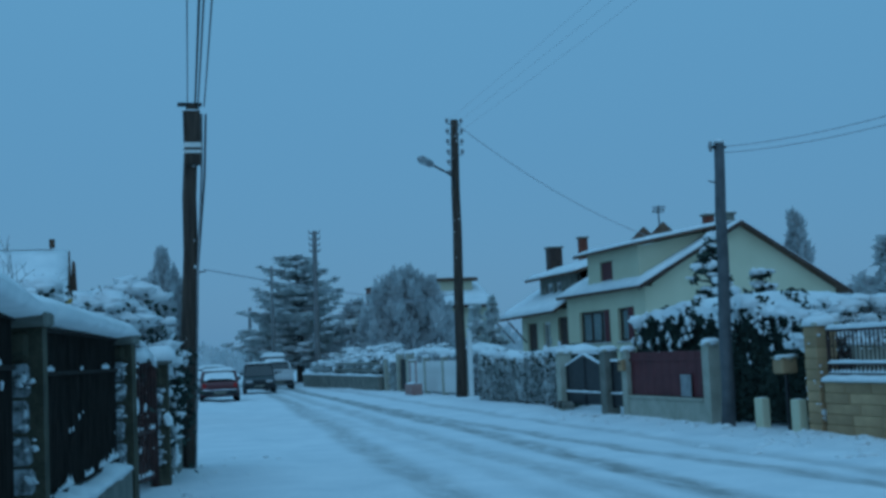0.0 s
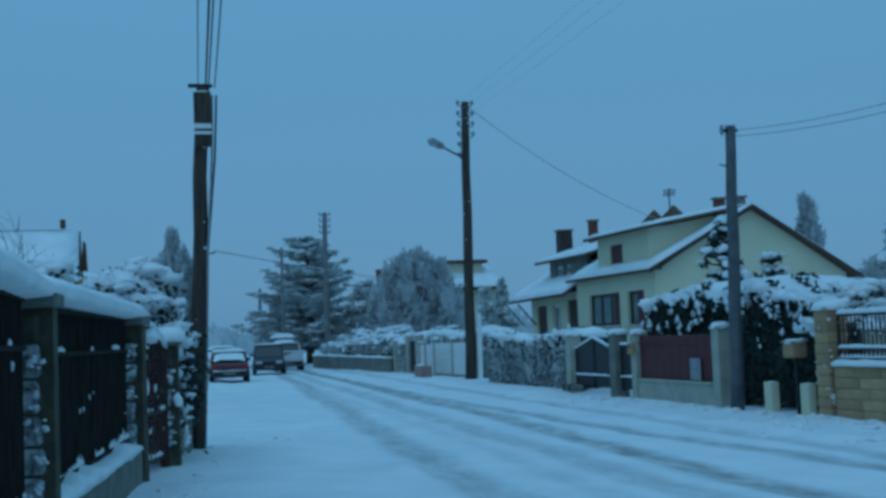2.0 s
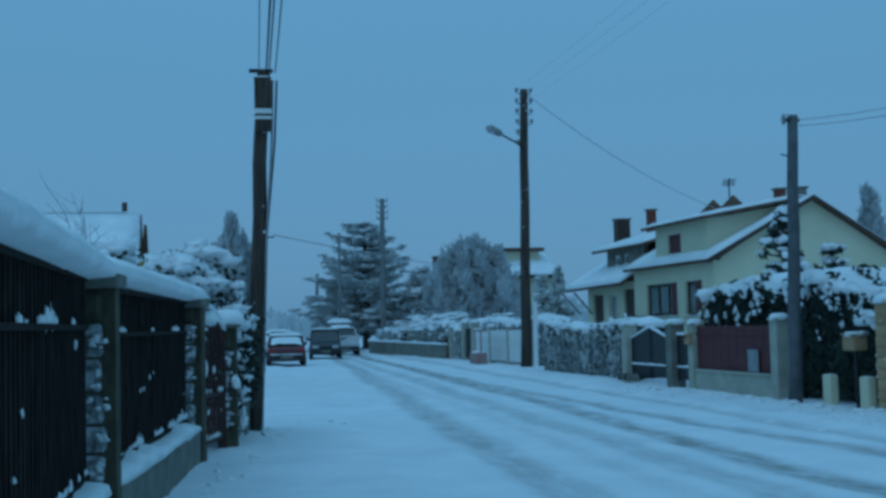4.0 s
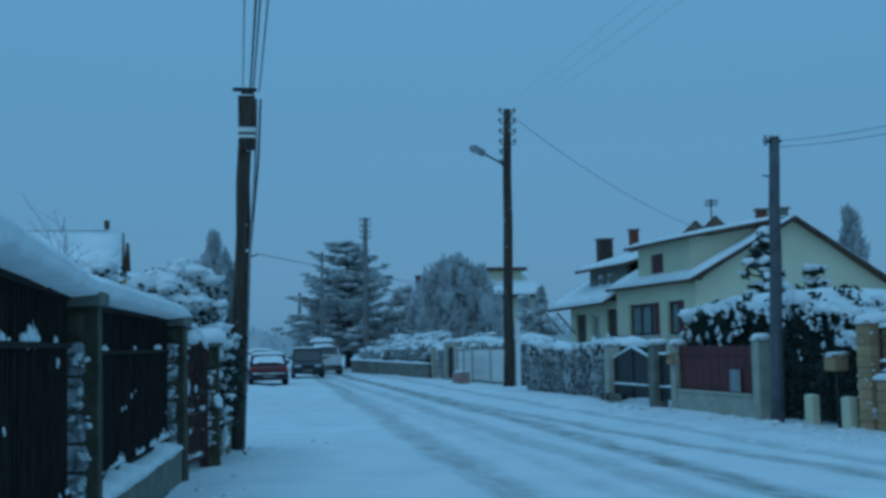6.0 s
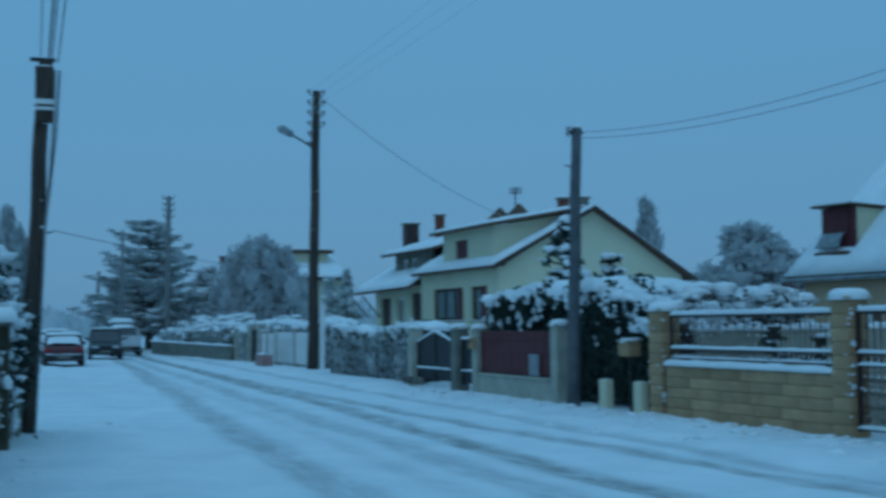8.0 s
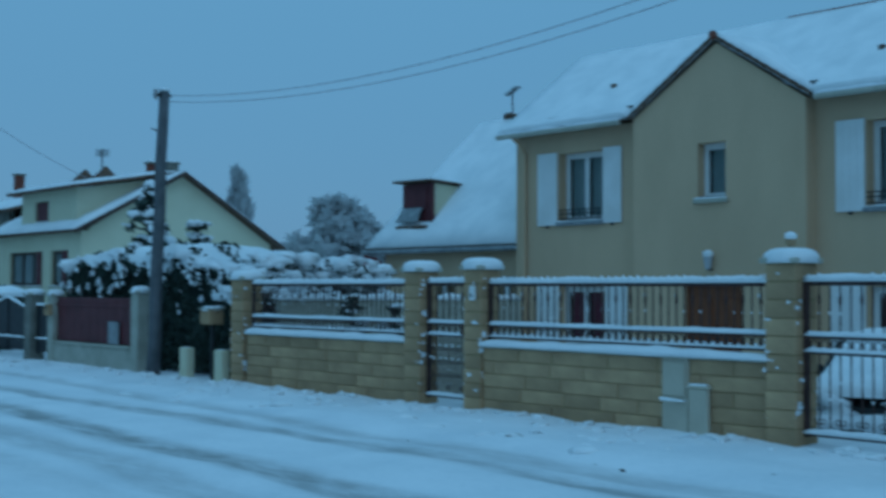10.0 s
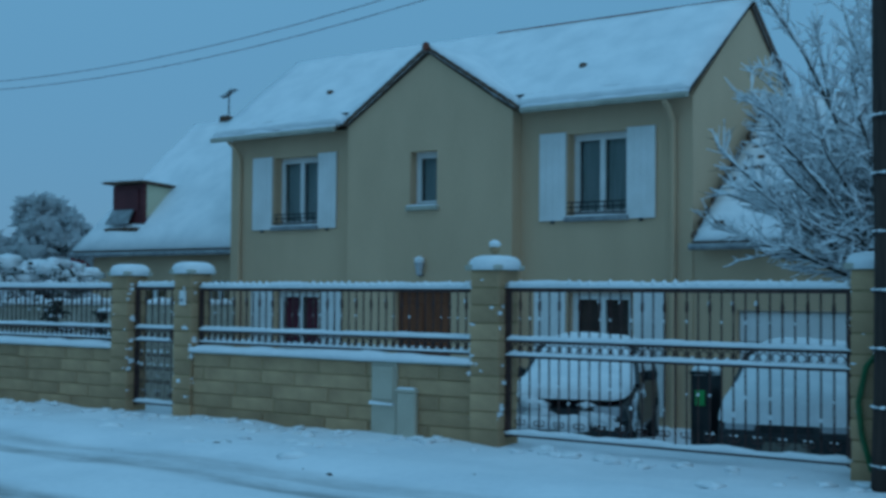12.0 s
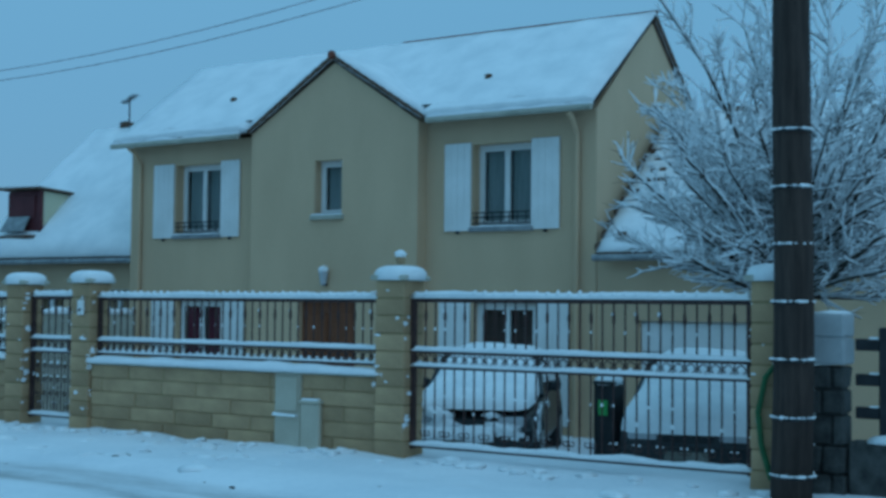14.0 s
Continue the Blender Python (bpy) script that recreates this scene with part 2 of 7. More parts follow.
def tube(bm, pts, radii, n=8, caps=True):
    """A round bar along a line of points, with a radius for each."""
    pts = [Vector(p) for p in pts]
    if not isinstance(radii, (list, tuple)):
        radii = [radii] * len(pts)
    rings = []
    for i, p in enumerate(pts):
        d = (pts[min(i + 1, len(pts) - 1)] - pts[max(i - 1, 0)])
        d = d.normalized() if d.length > 1e-6 else Vector((0, 0, 1))
        a = d.cross(Vector((0, 0, 1)) if abs(d.z) < 0.95 else Vector((1, 0, 0))).normalized()
        b = d.cross(a)
        rings.append([bm.verts.new(p + radii[i] * (math.cos(2 * math.pi * k / n) * a + math.sin(2 * math.pi * k / n) * b)) for k in range(n)])
    for r, s in zip(rings, rings[1:]):
        for k in range(n):
            bm.faces.new((r[k], s[k], s[(k + 1) % n], r[(k + 1) % n]))
    if caps:
        bm.faces.new(rings[0])
        bm.faces.new(rings[-1][::-1])
    return bm


def solid(bm, corners, drop):
    """A slab: the polygon of corners, and the same moved by drop."""
    top = [bm.verts.new(c) for c in corners]
    low = [bm.verts.new(Vector(c) + Vector(drop)) for c in corners]
    bm.faces.new(top)
    bm.faces.new(low[::-1])
    for i in range(len(top)):
        j = (i + 1) % len(top)
        bm.faces.new((top[i], low[i], low[j], top[j]))
    bmesh.ops.recalc_face_normals(bm, faces=bm.faces)
    return bm


def snow_strip(bm, p0, p1, width, height, step=0.12, seed=0.0, overhang=0.0, wave=1.0):
    """A rounded, uneven ridge of lying snow along a line."""
    p0, p1 = Vector(p0), Vector(p1)
    d = p1 - p0
    n = max(2, int(d.length / step))
    side = Vector((-d.y, d.x, 0)).normalized()
    rings = []
    for i in range(n + 1):
        c = p0 + d * i / n
        end = min(1.0, (min(i, n - i) + 0.35) * d.length / n / max(0.5 * width, 0.05))
        k = 0.72 + wave * (0.56 * noise.noise(c * 2.1 + Vector((seed, 0, 0))) + 0.3 * noise.noise(c * 6.0))
        hgt = max(0.25, k) * height * math.sqrt(end)
        wid = width * (1.0 + 0.14 * noise.noise(c * 3.3 + Vector((0, seed, 0)))) * (0.75 + 0.25 * end)
        ring = []
        for q in range(7):
            a = math.pi * q / 6
            off = side * (math.cos(a) * wid / 2) + Vector((0, 0, math.sin(a) ** 0.7 * hgt if 0 < q < 6 else -overhang * max(0.0, k)))
            ring.append(bm.verts.new(c + off))
        rings.append(ring)
    for r, s in zip(rings, rings[1:]):
        for q in range(6):
            bm.faces.new((r[q], s[q], s[q + 1], r[q + 1]))
        bm.faces.new((r[6], s[6], s[0], r[0]))
    bm.faces.new(rings[0])
    bm.faces.new(rings[-1][::-1])
    bmesh.ops.recalc_face_normals(bm, faces=bm.faces)
    return bm


def lump(bm, c, r, squash=(1, 1, 1), rough=0.25, sub=2, seed=0.0):
    made = bmesh.ops.create_icosphere(bm, subdivisions=sub, radius=1.0)["verts"]
    c = Vector(c)
    for v in made:
        d = v.co.normalized()
        k = 1 + rough * noise.noise(d * 1.8 + c * 3.1 + Vector((seed, seed, 0))) * 2
        v.co = c + Vector((d.x * squash[0], d.y * squash[1], d.z * squash[2])) * r * k
    return bm


def road_x(y):
    """The drift of the carriageway's axis along the street."""
    return 0.055 * (y - 12.0) if y < 75 else 0.055 * 63 - 0.02 * (y - 75)


# ---- ground ----
def ground_z(x, y):
    z = 0.035 * noise.noise(Vector((x * 0.5, y * 0.5, 0))) + 0.018 * noise.noise(Vector((x * 1.9, y * 1.9, 3.0)))
    dx = x - road_x(y)
    if 2.2 < dx < 9.6 and y < 140:
        e = min(dx - 2.2, 9.6 - dx)
        z -= 0.07 * min(1.0, e / 0.5)
        z += 0.022 * noise.noise(Vector((dx * 4.5, y * 0.45, 21.0))) * min(1.0, e / 0.5) - 0.03 * slush(x, y)
    if 9.7 < x < 12.0 or dx < 2.2:
        z += 0.028 * noise.noise(Vector((x * 3.1, y * 3.1, 9.0)))
    if 9.6 < x < 12.6 and y < 33:
        z -= 0.065 * min(1.0, (x - 9.6) / 0.9)
    if 11.2 < x < 12.0 and -5 < y < 33:
        z += 0.05 * noise.noise(Vector((x * 1.2, y * 1.2, 7.0)))
    if x > 12.6 and y < 21:
        z -= 0.45 * min(1.0, (x - 12.6) / 1.6)
    return z


def slush(x, y):
    if y > 120 or y < -10:
        return 0.0
    v = 0.0
    dx = x - road_x(y)
    ruts = ((6.42 + 0.014 * y, 0.28, 0.82), (3.25 + 0.037 * y, 0.33, 0.55), (min(8.35, 7.15 + 1.05 * math.exp((13 - y) / 13)), 0.22, 0.7), (5.35 + 0.014 * y, 0.3, 0.45), (8.95, 0.22, 0.45), (4.75 + 0.01 * y, 0.2, 0.2))
    for c, w, k in ruts:
        c += 0.06 * math.sin(y * 0.23 + c * 3) + 0.1 * noise.noise(Vector((c, y * 0.35, 0)))
        v += k * math.exp(-((dx - c) / w) ** 4)
    return min(1.0, v)


def build_ground():
    xs = [-900, -400, -150, -70, -35, -18, -10, -6] + list(np.arange(-4, 13.4, 0.14)) + list(np.arange(13.6, 26, 0.6)) + [28, 34, 45, 70, 150, 400, 900]
    ys = [-900, -300, -100, -40, -20, -12, -8, -5, -3] + list(np.arange(-1.5, 40, 0.28)) + list(np.arange(40, 110, 0.8)) + [112, 118, 128, 150, 200, 320, 600, 900]
    verts = [(x, y, ground_z(x, y) if abs(x) < 60 and abs(y) < 160 else 0.0) for y in ys for x in xs]
    w = len(xs)
    faces = [(j * w + i, j * w + i + 1, (j + 1) * w + i + 1, (j + 1) * w + i) for j in range(len(ys) - 1) for i in range(w - 1)]
    me = bpy.data.meshes.new("ground")
    me.from_pydata(verts, [], faces)
    me.shade_smooth()
    at = me.attributes.new("slush", "FLOAT", "POINT")
    at.data.foreach_set("value", [slush(x, y) for x, y, z in verts])
    me.materials.append(SNOW_GROUND)
    tagged(new("ground", me), "snow-covered street, verges and gardens with grey wheel ruts", "ground", kind="structure")


build_ground()


# ---- beige house behind the railings ----
XF = 18.5
BASE = -0.5


def roof_slab(name, corners, parent, thick=0.12, snow=0.14, label="", joined="", rows=0):
    """A tiled slope as a slab with a blanket of snow lying on it. Corners: eave, eave, ridge, ridge; joined: a, b, c, d where the blanket runs on past that end, eave or ridge; rows: tile courses that show through."""
    c = [Vector(p) for p in corners]
    nrm = (c[1] - c[0]).cross(c[3] - c[0]).normalized()
    if nrm.z < 0:
        nrm = -nrm
    tiles = part(name, solid(bmesh.new(), c, -nrm * thick), TILE_DARK, parent, label or "brown tiled slope")
    mid = sum(c, Vector()) / len(c)
    bm = bmesh.new()
    n, k = 26, 4 * rows or 10
    grid = []
    for j in range(k + 1):
        row = []
        for i in range(n + 1):
            u, v = i / n, j / k
            p = (c[0] * (1 - u) + c[1] * u) * (1 - v) + (c[3] * (1 - u) + c[2] * u) * v
            p = mid + (p - mid) * (1.0 if joined else 0.992)
            e = min(0.5 if "a" in joined else u, 0.5 if "b" in joined else 1 - u, 0.5) * n
            f = min(0.5 if "c" in joined else v, 0.5 if "d" in joined else 1 - v, 0.5) * k
            h = snow * min(1.0, 0.35 + 0.65 * min(e, f)) * (1 + 0.35 * noise.noise(p * 1.4))
            if rows:
                h *= 0.4 + (j % 4) * 0.22 + 0.5 * noise.noise(p * 5.0) * (j % 4 == 0)
            row.append(bm.verts.new(p + nrm * (h + 0.006)))
        grid.append(row)
    for j in range(k):
        for i in range(n):
            bm.faces.new((grid[j][i], grid[j][i + 1], grid[j + 1][i + 1], grid[j + 1][i]))
    sides = {"c": [grid[0][i] for i in range(n + 1)], "b": [grid[j][n] for j in range(k + 1)], "d": [grid[k][i] for i in range(n + 1)], "a": [grid[j][0] for j in range(k + 1)]}
    for tag, edge in sides.items():
        if tag in joined:
            continue
        low = [bm.verts.new(v.co - nrm * (snow * 0.9)) for v in edge]
        for i in range(len(edge) - 1):
            bm.faces.new((edge[i], low[i], low[i + 1], edge[i + 1]))
    bmesh.ops.recalc_face_normals(bm, faces=bm.faces)
    part("snow_blanket", bm, SNOW, tiles, "thick blanket of snow", smooth=True)
    return tiles


def wall_x(x0, x1, y0, y1, z0, z1, holes):
    """A wall that stands across x, with through holes (y0, y1, z0, z1), as one mesh of blocks."""
    bm = bmesh.new()
    ys = sorted({y0, y1, *[h[0] for h in holes], *[h[1] for h in holes]})
    zs = sorted({z0, z1, *[h[2] for h in holes], *[h[3] for h in holes]})
    solid_cell = {}
    for i in range(len(ys) - 1):
        for j in range(len(zs) - 1):
            cy, cz = (ys[i] + ys[i + 1]) / 2, (zs[j] + zs[j + 1]) / 2
            solid_cell[i, j] = not any(h[0] < cy < h[1] and h[2] < cz < h[3] for h in holes)
    cache = {}

    def v(x, y, z):
        k = (x, y, z)
        if k not in cache:
            cache[k] = bm.verts.new(k)
        return cache[k]

    for (i, j), full in solid_cell.items():
        if not full:
            continue
        a, b, c, d = ys[i], ys[i + 1], zs[j], zs[j + 1]
        bm.faces.new((v(x0, a, c), v(x0, a, d), v(x0, b, d), v(x0, b, c)))
        bm.faces.new((v(x1, a, c), v(x1, b, c), v(x1, b, d), v(x1, a, d)))
        if not solid_cell.get((i - 1, j)):
            bm.faces.new((v(x0, a, c), v(x1, a, c), v(x1, a, d), v(x0, a, d)))
        if not solid_cell.get((i + 1, j)):
            bm.faces.new((v(x0, b, c), v(x0, b, d), v(x1, b, d), v(x1, b, c)))
        if not solid_cell.get((i, j - 1)):
            bm.faces.new((v(x0, a, c), v(x0, b, c), v(x1, b, c), v(x1, a, c)))
        if not solid_cell.get((i, j + 1)):
            bm.faces.new((v(x0, a, d), v(x1, a, d), v(x1, b, d), v(x0, b, d)))
    return bm


def window_x(parent, x, y0, y1, z0, z1, leaves=2, curtain=None, guard=False, sill=True, frame_mat=None, name="window", deep=0.12):
    """A casement in an opening of a wall that faces -x; the outer wall face is at x."""
    fm = frame_mat or WHITE_PAINT
    xi = x + deep
    f = 0.06
    bm = boxes((xi, xi + 0.06, y0, y1, z1 - f, z1), (xi, xi + 0.06, y0, y1, z0, z0 + f), (xi, xi + 0.06, y0, y0 + f, z0 + f, z1 - f), (xi, xi + 0.06, y1 - f, y1, z0 + f, z1 - f))
    w = part(name, bm, fm, parent, "white casement set deep in the wall")
    wid = (y1 - y0 - 2 * f) / leaves
    for i in range(leaves):
        a, b = y0 + f + i * wid, y0 + f + (i + 1) * wid
        e = 0.05
        part("sash", boxes((xi - 0.015, xi + 0.04, a, b, z1 - f - e, z1 - f), (xi - 0.015, xi + 0.04, a, b, z0 + f, z0 + f + e), (xi - 0.015, xi + 0.04, a, a + e, z0 + f + e, z1 - f - e), (xi - 0.015, xi + 0.04, b - e, b, z0 + f + e, z1 - f - e)), fm, w)
        g = part("pane", boxes((xi + 0.01, xi + 0.02, a + e, b - e, z0 + f + e, z1 - f - e)), GLASS, w, "clear window glass")
        g.visible_shadow = False
        if curtain:
            bm = bmesh.new()
            for k in range(9):
                tube(bm, [(xi + 0.12, a + e + (b - a - 2 * e) * (k + 0.5) / 9, z0 + f), (xi + 0.12, a + e + (b - a - 2 * e) * (k + 0.5) / 9, z1 - f)], (b - a) / 15, 6)
            part("curtain", bm, curtain, w, "hanging curtain behind the glass")
    if sill:
        part("sill", boxes((x - 0.07, x + deep, y0 - 0.06, y1 + 0.06, z0 - 0.08, z0), bev=0.01), METAL_GREY if guard else CONCRETE, w)
        part("sill_snow", snow_strip(bmesh.new(), (x - 0.02, y0 - 0.04, z0), (x - 0.02, y1 + 0.04, z0), 0.09, 0.03), SNOW, w)
    if guard:
        bm = bmesh.new()
        for zz in (0.06, 0.16, 0.24):
            tube(bm, [(x - 0.03, y0, z0 + zz), (x - 0.03, y1, z0 + zz)], 0.012, 6)
        for k in range(7):
            yy = y0 + (y1 - y0) * (k + 0.5) / 7
            tube(bm, [(x - 0.03, yy, z0 + 0.06), (x - 0.03, yy, z0 + 0.24)], 0.01, 5)
        part("window_guard", bm, METAL_DARK, w, "low wrought iron guard")
    return w


def shutter_x(parent, x, y0, y1, z0, z1):
    """One open board shutter lying against a wall that faces -x."""
    n = 4
    s = part("shutter", boxes(*[(x - 0.045, x - 0.012, y0 + (y1 - y0) * k / n + 0.0015, y0 + (y1 - y0) * (k + 1) / n - 0.0015, z0, z1) for k in range(n)], bev=0.003), WHITE_PAINT, parent, "white board shutter folded open")
    for zz in (z0 + 0.16, z1 - 0.16):
        part("strap_hinge", boxes((x - 0.053, x - 0.045, y0 + 0.02, y1 - 0.02, zz - 0.02, zz + 0.02)), WHITE_PAINT, s)
    part("shutter_stop", boxes((x - 0.06, x - 0.01, (y0 + y1) / 2 - 0.03, (y0 + y1) / 2 + 0.03, z0 - 0.05, z0 - 0.002), bev=0.008), METAL_DARK, s, "black iron shutter stop")
    return s


def build_house_beige():
    h = thing("house", XF, 14.0, BASE, "two-storey beige rendered house with white shutters under snowy roof", "house")
    yl, yr = 19.47, 8.93
    zc = 4.82
    w1, wm, w2 = (17.02, 18.2, 2.98, 4.37), (13.84, 14.46, 3.24, 4.24), (10.12, 11.24, 2.96, 4.37)
    g1, door, g2 = (16.95, 18.15, 0.45, 1.68), (13.5, 14.78, -0.45, 1.7), (10.02, 11.22, -0.3, 1.68)
    XB = 18.22
    ybl, ybr = 15.98, 12.2
    # the two flanks of the front, and the gabled bay between them
    part("wall", wall_x(XF, XF + 0.3, ybl - 0.3, yl, BASE, zc, [w1, g1]), RENDER_BEIGE, h)
    part("wall", wall_x(XF, XF + 0.3, yr, ybr + 0.3, BASE, zc, [w2, g2]), RENDER_BEIGE, h)
    part("bay_wall", wall_x(XB, XB + 0.3, ybr, ybl, BASE, zc, [wm, door]), RENDER_BEIGE, h)
    bm = bmesh.new()
    ya = (ybl + ybr) / 2
    solid(bm, [(XB, ybr, zc), (XB, ybl, zc), (XB, ya - 0.06, 6.0)], (0.3, 0, 0))
    part("bay_gable", bm, RENDER_BEIGE, h)
    part("side_wall", boxes((XF + 0.3, 22.7, yr, yr + 0.3, BASE, zc)), RENDER_BEIGE, h)
    part("side_wall", boxes((XF + 0.3, 22.7, yl - 0.3, yl, BASE, zc)), RENDER_BEIGE, h)
    part("back_wall", boxes((22.7, 23.0, yr, yl, BASE, zc)), RENDER_BEIGE, h)
    # added floor and partitions; near-black colour holds the dimness of the rooms
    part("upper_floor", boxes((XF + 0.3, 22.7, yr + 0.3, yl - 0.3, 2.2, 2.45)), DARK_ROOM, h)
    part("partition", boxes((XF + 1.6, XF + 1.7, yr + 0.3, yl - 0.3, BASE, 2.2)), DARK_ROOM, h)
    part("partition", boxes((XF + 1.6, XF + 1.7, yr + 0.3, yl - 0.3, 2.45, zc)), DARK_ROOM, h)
    xr, zr = 20.65, 6.78
    for y in (yr, yl - 0.3):
        bm = bmesh.new()
        solid(bm, [(XF, y, zc), (23.0, y, zc), (xr, y, zr - 0.12)], (0, 0.3, 0))
        part("gable", bm, RENDER_BEIGE, h)
    xe, ze = 18.16, 4.88
    mx = 18.34
    mz = ze + (zr - ze) * (mx - xe) / (xr - xe)
    roof_slab("roof_front", [(mx, yr - 0.1, mz), (mx, yl + 0.18, mz), (xr, yl + 0.18, zr), (xr, yr - 0.1, zr)], h, thick=0.05, snow=0.1, joined="c")
    roof_slab("roof_eave", [(xe, ybl + 0.1, ze), (xe, yl + 0.18, ze), (mx, yl + 0.18, mz), (mx, ybl + 0.1, mz)], h, thick=0.06, snow=0.1, joined="d")
    roof_slab("roof_eave", [(xe, yr - 0.1, ze), (xe, ybr - 0.1, ze), (mx, ybr - 0.1, mz), (mx, yr - 0.1, mz)], h, thick=0.06, snow=0.1, joined="d")
    roof_slab("roof_back", [(23.2, yr - 0.1, 4.75), (23.2, yl + 0.18, 4.75), (xr, yl + 0.18, zr), (xr, yr - 0.1, zr)], h, thick=0.06)
    part("ridge_tiles", tube(bmesh.new(), [(xr, yr - 0.12, zr + 0.022), (xr, 14.2, zr + 0.028)], 0.032, 8), BRICK_RED, h, "red ridge tiles barely clear of the snow")
    # bay roof: two short slopes that run back into the front slope
    zb = 4.88
    za = 6.13
    ya -= 0.06
    for s in (1, -1):
        y_out = ya + s * (ybl - ya + 0.04)
        roof_slab("bay_roof", [(XB - 0.07, y_out, zb), (xe + 0.15, y_out, zb), (xe + 2.0, ya, za), (XB - 0.07, ya, za)], h, thick=0.045, snow=0.12)
        n = 11
        for k in range(n):
            a, b = k / n, (k + 0.94) / n
            p = [Vector((XB - 0.1, ya + (y_out - ya) * t, za + (zb - za) * t - 0.062 + d)) for t, d in ((a, 0.015), (b, 0.0), (b, 0.072), (a, 0.087))]
            part("verge_tile", solid(bmesh.new(), p, (0.12, 0, 0)), TILE_DARK, h)
    part("ridge_end_tile", lump(bmesh.new(), (XB - 0.11, ya, za - 0.01), 0.085, (0.6, 1, 1), 0.1), BRICK_RED, h, "red ridge end tile")
    # gutters and downpipes
    for a, b in ((ybl + 0.25, yl + 0.18), (yr - 0.1, ybr - 0.25)):
        bm = bmesh.new()
        tube(bm, [(xe - 0.06, a, ze - 0.09), (xe - 0.06, b, ze - 0.09)], 0.05, 8)
        g = part("gutter", bm, CONCRETE, h, "half-round pale gutter")
        part("gutter_snow", snow_strip(bmesh.new(), (xe - 0.04, a, ze - 0.05), (xe - 0.04, b, ze - 0.05), 0.11, 0.07, seed=a), SNOW, g, smooth=True)
    for y in (yl - 0.3, yr + 0.32):
        bm = bmesh.new()
        tube(bm, [(xe - 0.05, y, ze - 0.14), (xe + 0.1, y, ze - 0.22), (XF - 0.06, y, ze - 0.45), (XF - 0.06, y, BASE)], 0.045, 8)
        part("downpipe", bm, RENDER_BEIGE, h, "beige painted downpipe")
    # openings
    a = window_x(h, XF, *w1, curtain=CURTAIN_PALE, guard=True, deep=0.2)
    shutter_x(a, XF, 18.24, 18.8, 2.92, 4.4)
    shutter_x(a, XF, 16.5, 16.98, 2.92, 4.4)
    a = window_x(h, XF, *w2, curtain=CURTAIN_PALE, guard=True, deep=0.2)
    shutter_x(a, XF, 11.27, 11.8, 2.9, 4.4)
    shutter_x(a, XF, 9.58, 10.1, 2.9, 4.4)
    window_x(h, XB, *wm, leaves=1, sill=True, curtain=CURTAIN_PALE, deep=0.2)
    a = window_x(h, XF, *g1, curtain=CURTAIN_RED)
    shutter_x(a, XF, 18.2, 18.8, 0.4, 1.7)
    shutter_x(a, XF, 16.35, 16.9, 0.4, 1.7)
    a = window_x(h, XF, *g2, curtain=BROWN_PAINT)
    shutter_x(a, XF, 11.27, 11.9, -0.3, 1.7)
    shutter_x(a, XF, 9.4, 9.97, -0.3, 1.7)
    d = part("door", boxes((XB + 0.1, XB + 0.16, 13.5, 14.78, -0.45, 1.7)), DOOR_WOOD, h, "varnished wooden front door")
    for y0 in (13.58, 14.2):
        for z0 in (-0.3, 0.65):
            part("door_panel", boxes((XB + 0.07, XB + 0.1, y0, y0 + 0.48, z0, z0 + 0.82), bev=0.02), DOOR_WOOD, d)
    part("door_handle", tube(bmesh.new(), [(XB + 0.04, 13.63, 0.5), (XB + 0.04, 13.75, 0.5)], 0.012), METAL_GREY, d)
    l = part("wall_lantern", tube(bmesh.new(), [(XB - 0.1, 14.15, 1.98), (XB - 0.1, 14.15, 2.2)], [0.05, 0.09], 6), LAMP_GLASS, h, "small wall lantern capped with snow")
    part("lantern_snow", lump(bmesh.new(), (XB - 0.1, 14.15, 2.25), 0.1, (1, 1, 0.8), 0.1), SNOW, l)
    part("lantern_bracket", boxes((XB - 0.1, XB, 14.13, 14.17, 1.96, 2.0)), METAL_DARK, l)
    # roof vents through the snow
    for y, t in ((17.2, 0.35), (11.2, 0.3)):
        p = Vector((xe + (xr - xe) * t, y, ze + (zr - ze) * t + 0.12))
        part("roof_vent", boxes((p.x - 0.05, p.x + 0.05, y - 0.06, y + 0.06, p.z - 0.03, p.z + 0.075), bev=0.02), TILE_DARK, h, "small roof vent")
    # low garage wing
    gx = XF + 0.02
    part("garage_wall", wall_x(gx, gx + 0.25, 2.6, yr - 0.005, BASE, 2.38, [(5.2, 8.2, BASE, 1.42)]), RENDER_BEIGE, h)
    part("garage_wall", boxes((gx + 0.25, 22.4, 2.6, 2.85, BASE, 2.38)), RENDER_BEIGE, h)
    gd = part("garage_door", boxes((gx + 0.1, gx + 0.15, 5.2, 8.2, BASE, 1.42)), WHITE_PAINT, h, "white sectional garage door")
    for k in range(4):
        part("door_section", boxes((gx + 0.07, gx + 0.1, 5.22, 8.18, BASE + 0.02 + k * 0.475, BASE + 0.47 + k * 0.475), bev=0.01), WHITE_PAINT, gd)
    roof_slab("garage_roof", [(xe + 0.05, 2.3, 2.48), (xe + 0.05, yr - 0.12, 2.48), (21.2, yr - 0.12, 5.05), (21.2, 2.3, 5.05)], h, snow=0.1, rows=13)
    roof_slab("garage_roof", [(24.2, 2.3, 2.48), (24.2, yr - 0.12, 2.48), (21.2, yr - 0.12, 5.05), (21.2, 2.3, 5.05)], h)
    bm = bmesh.new()
    tube(bm, [(xe - 0.03, 2.3, 2.4), (xe - 0.03, yr - 0.12, 2.4)], 0.055, 8)
    part("gutter", bm, METAL_GREY, h)
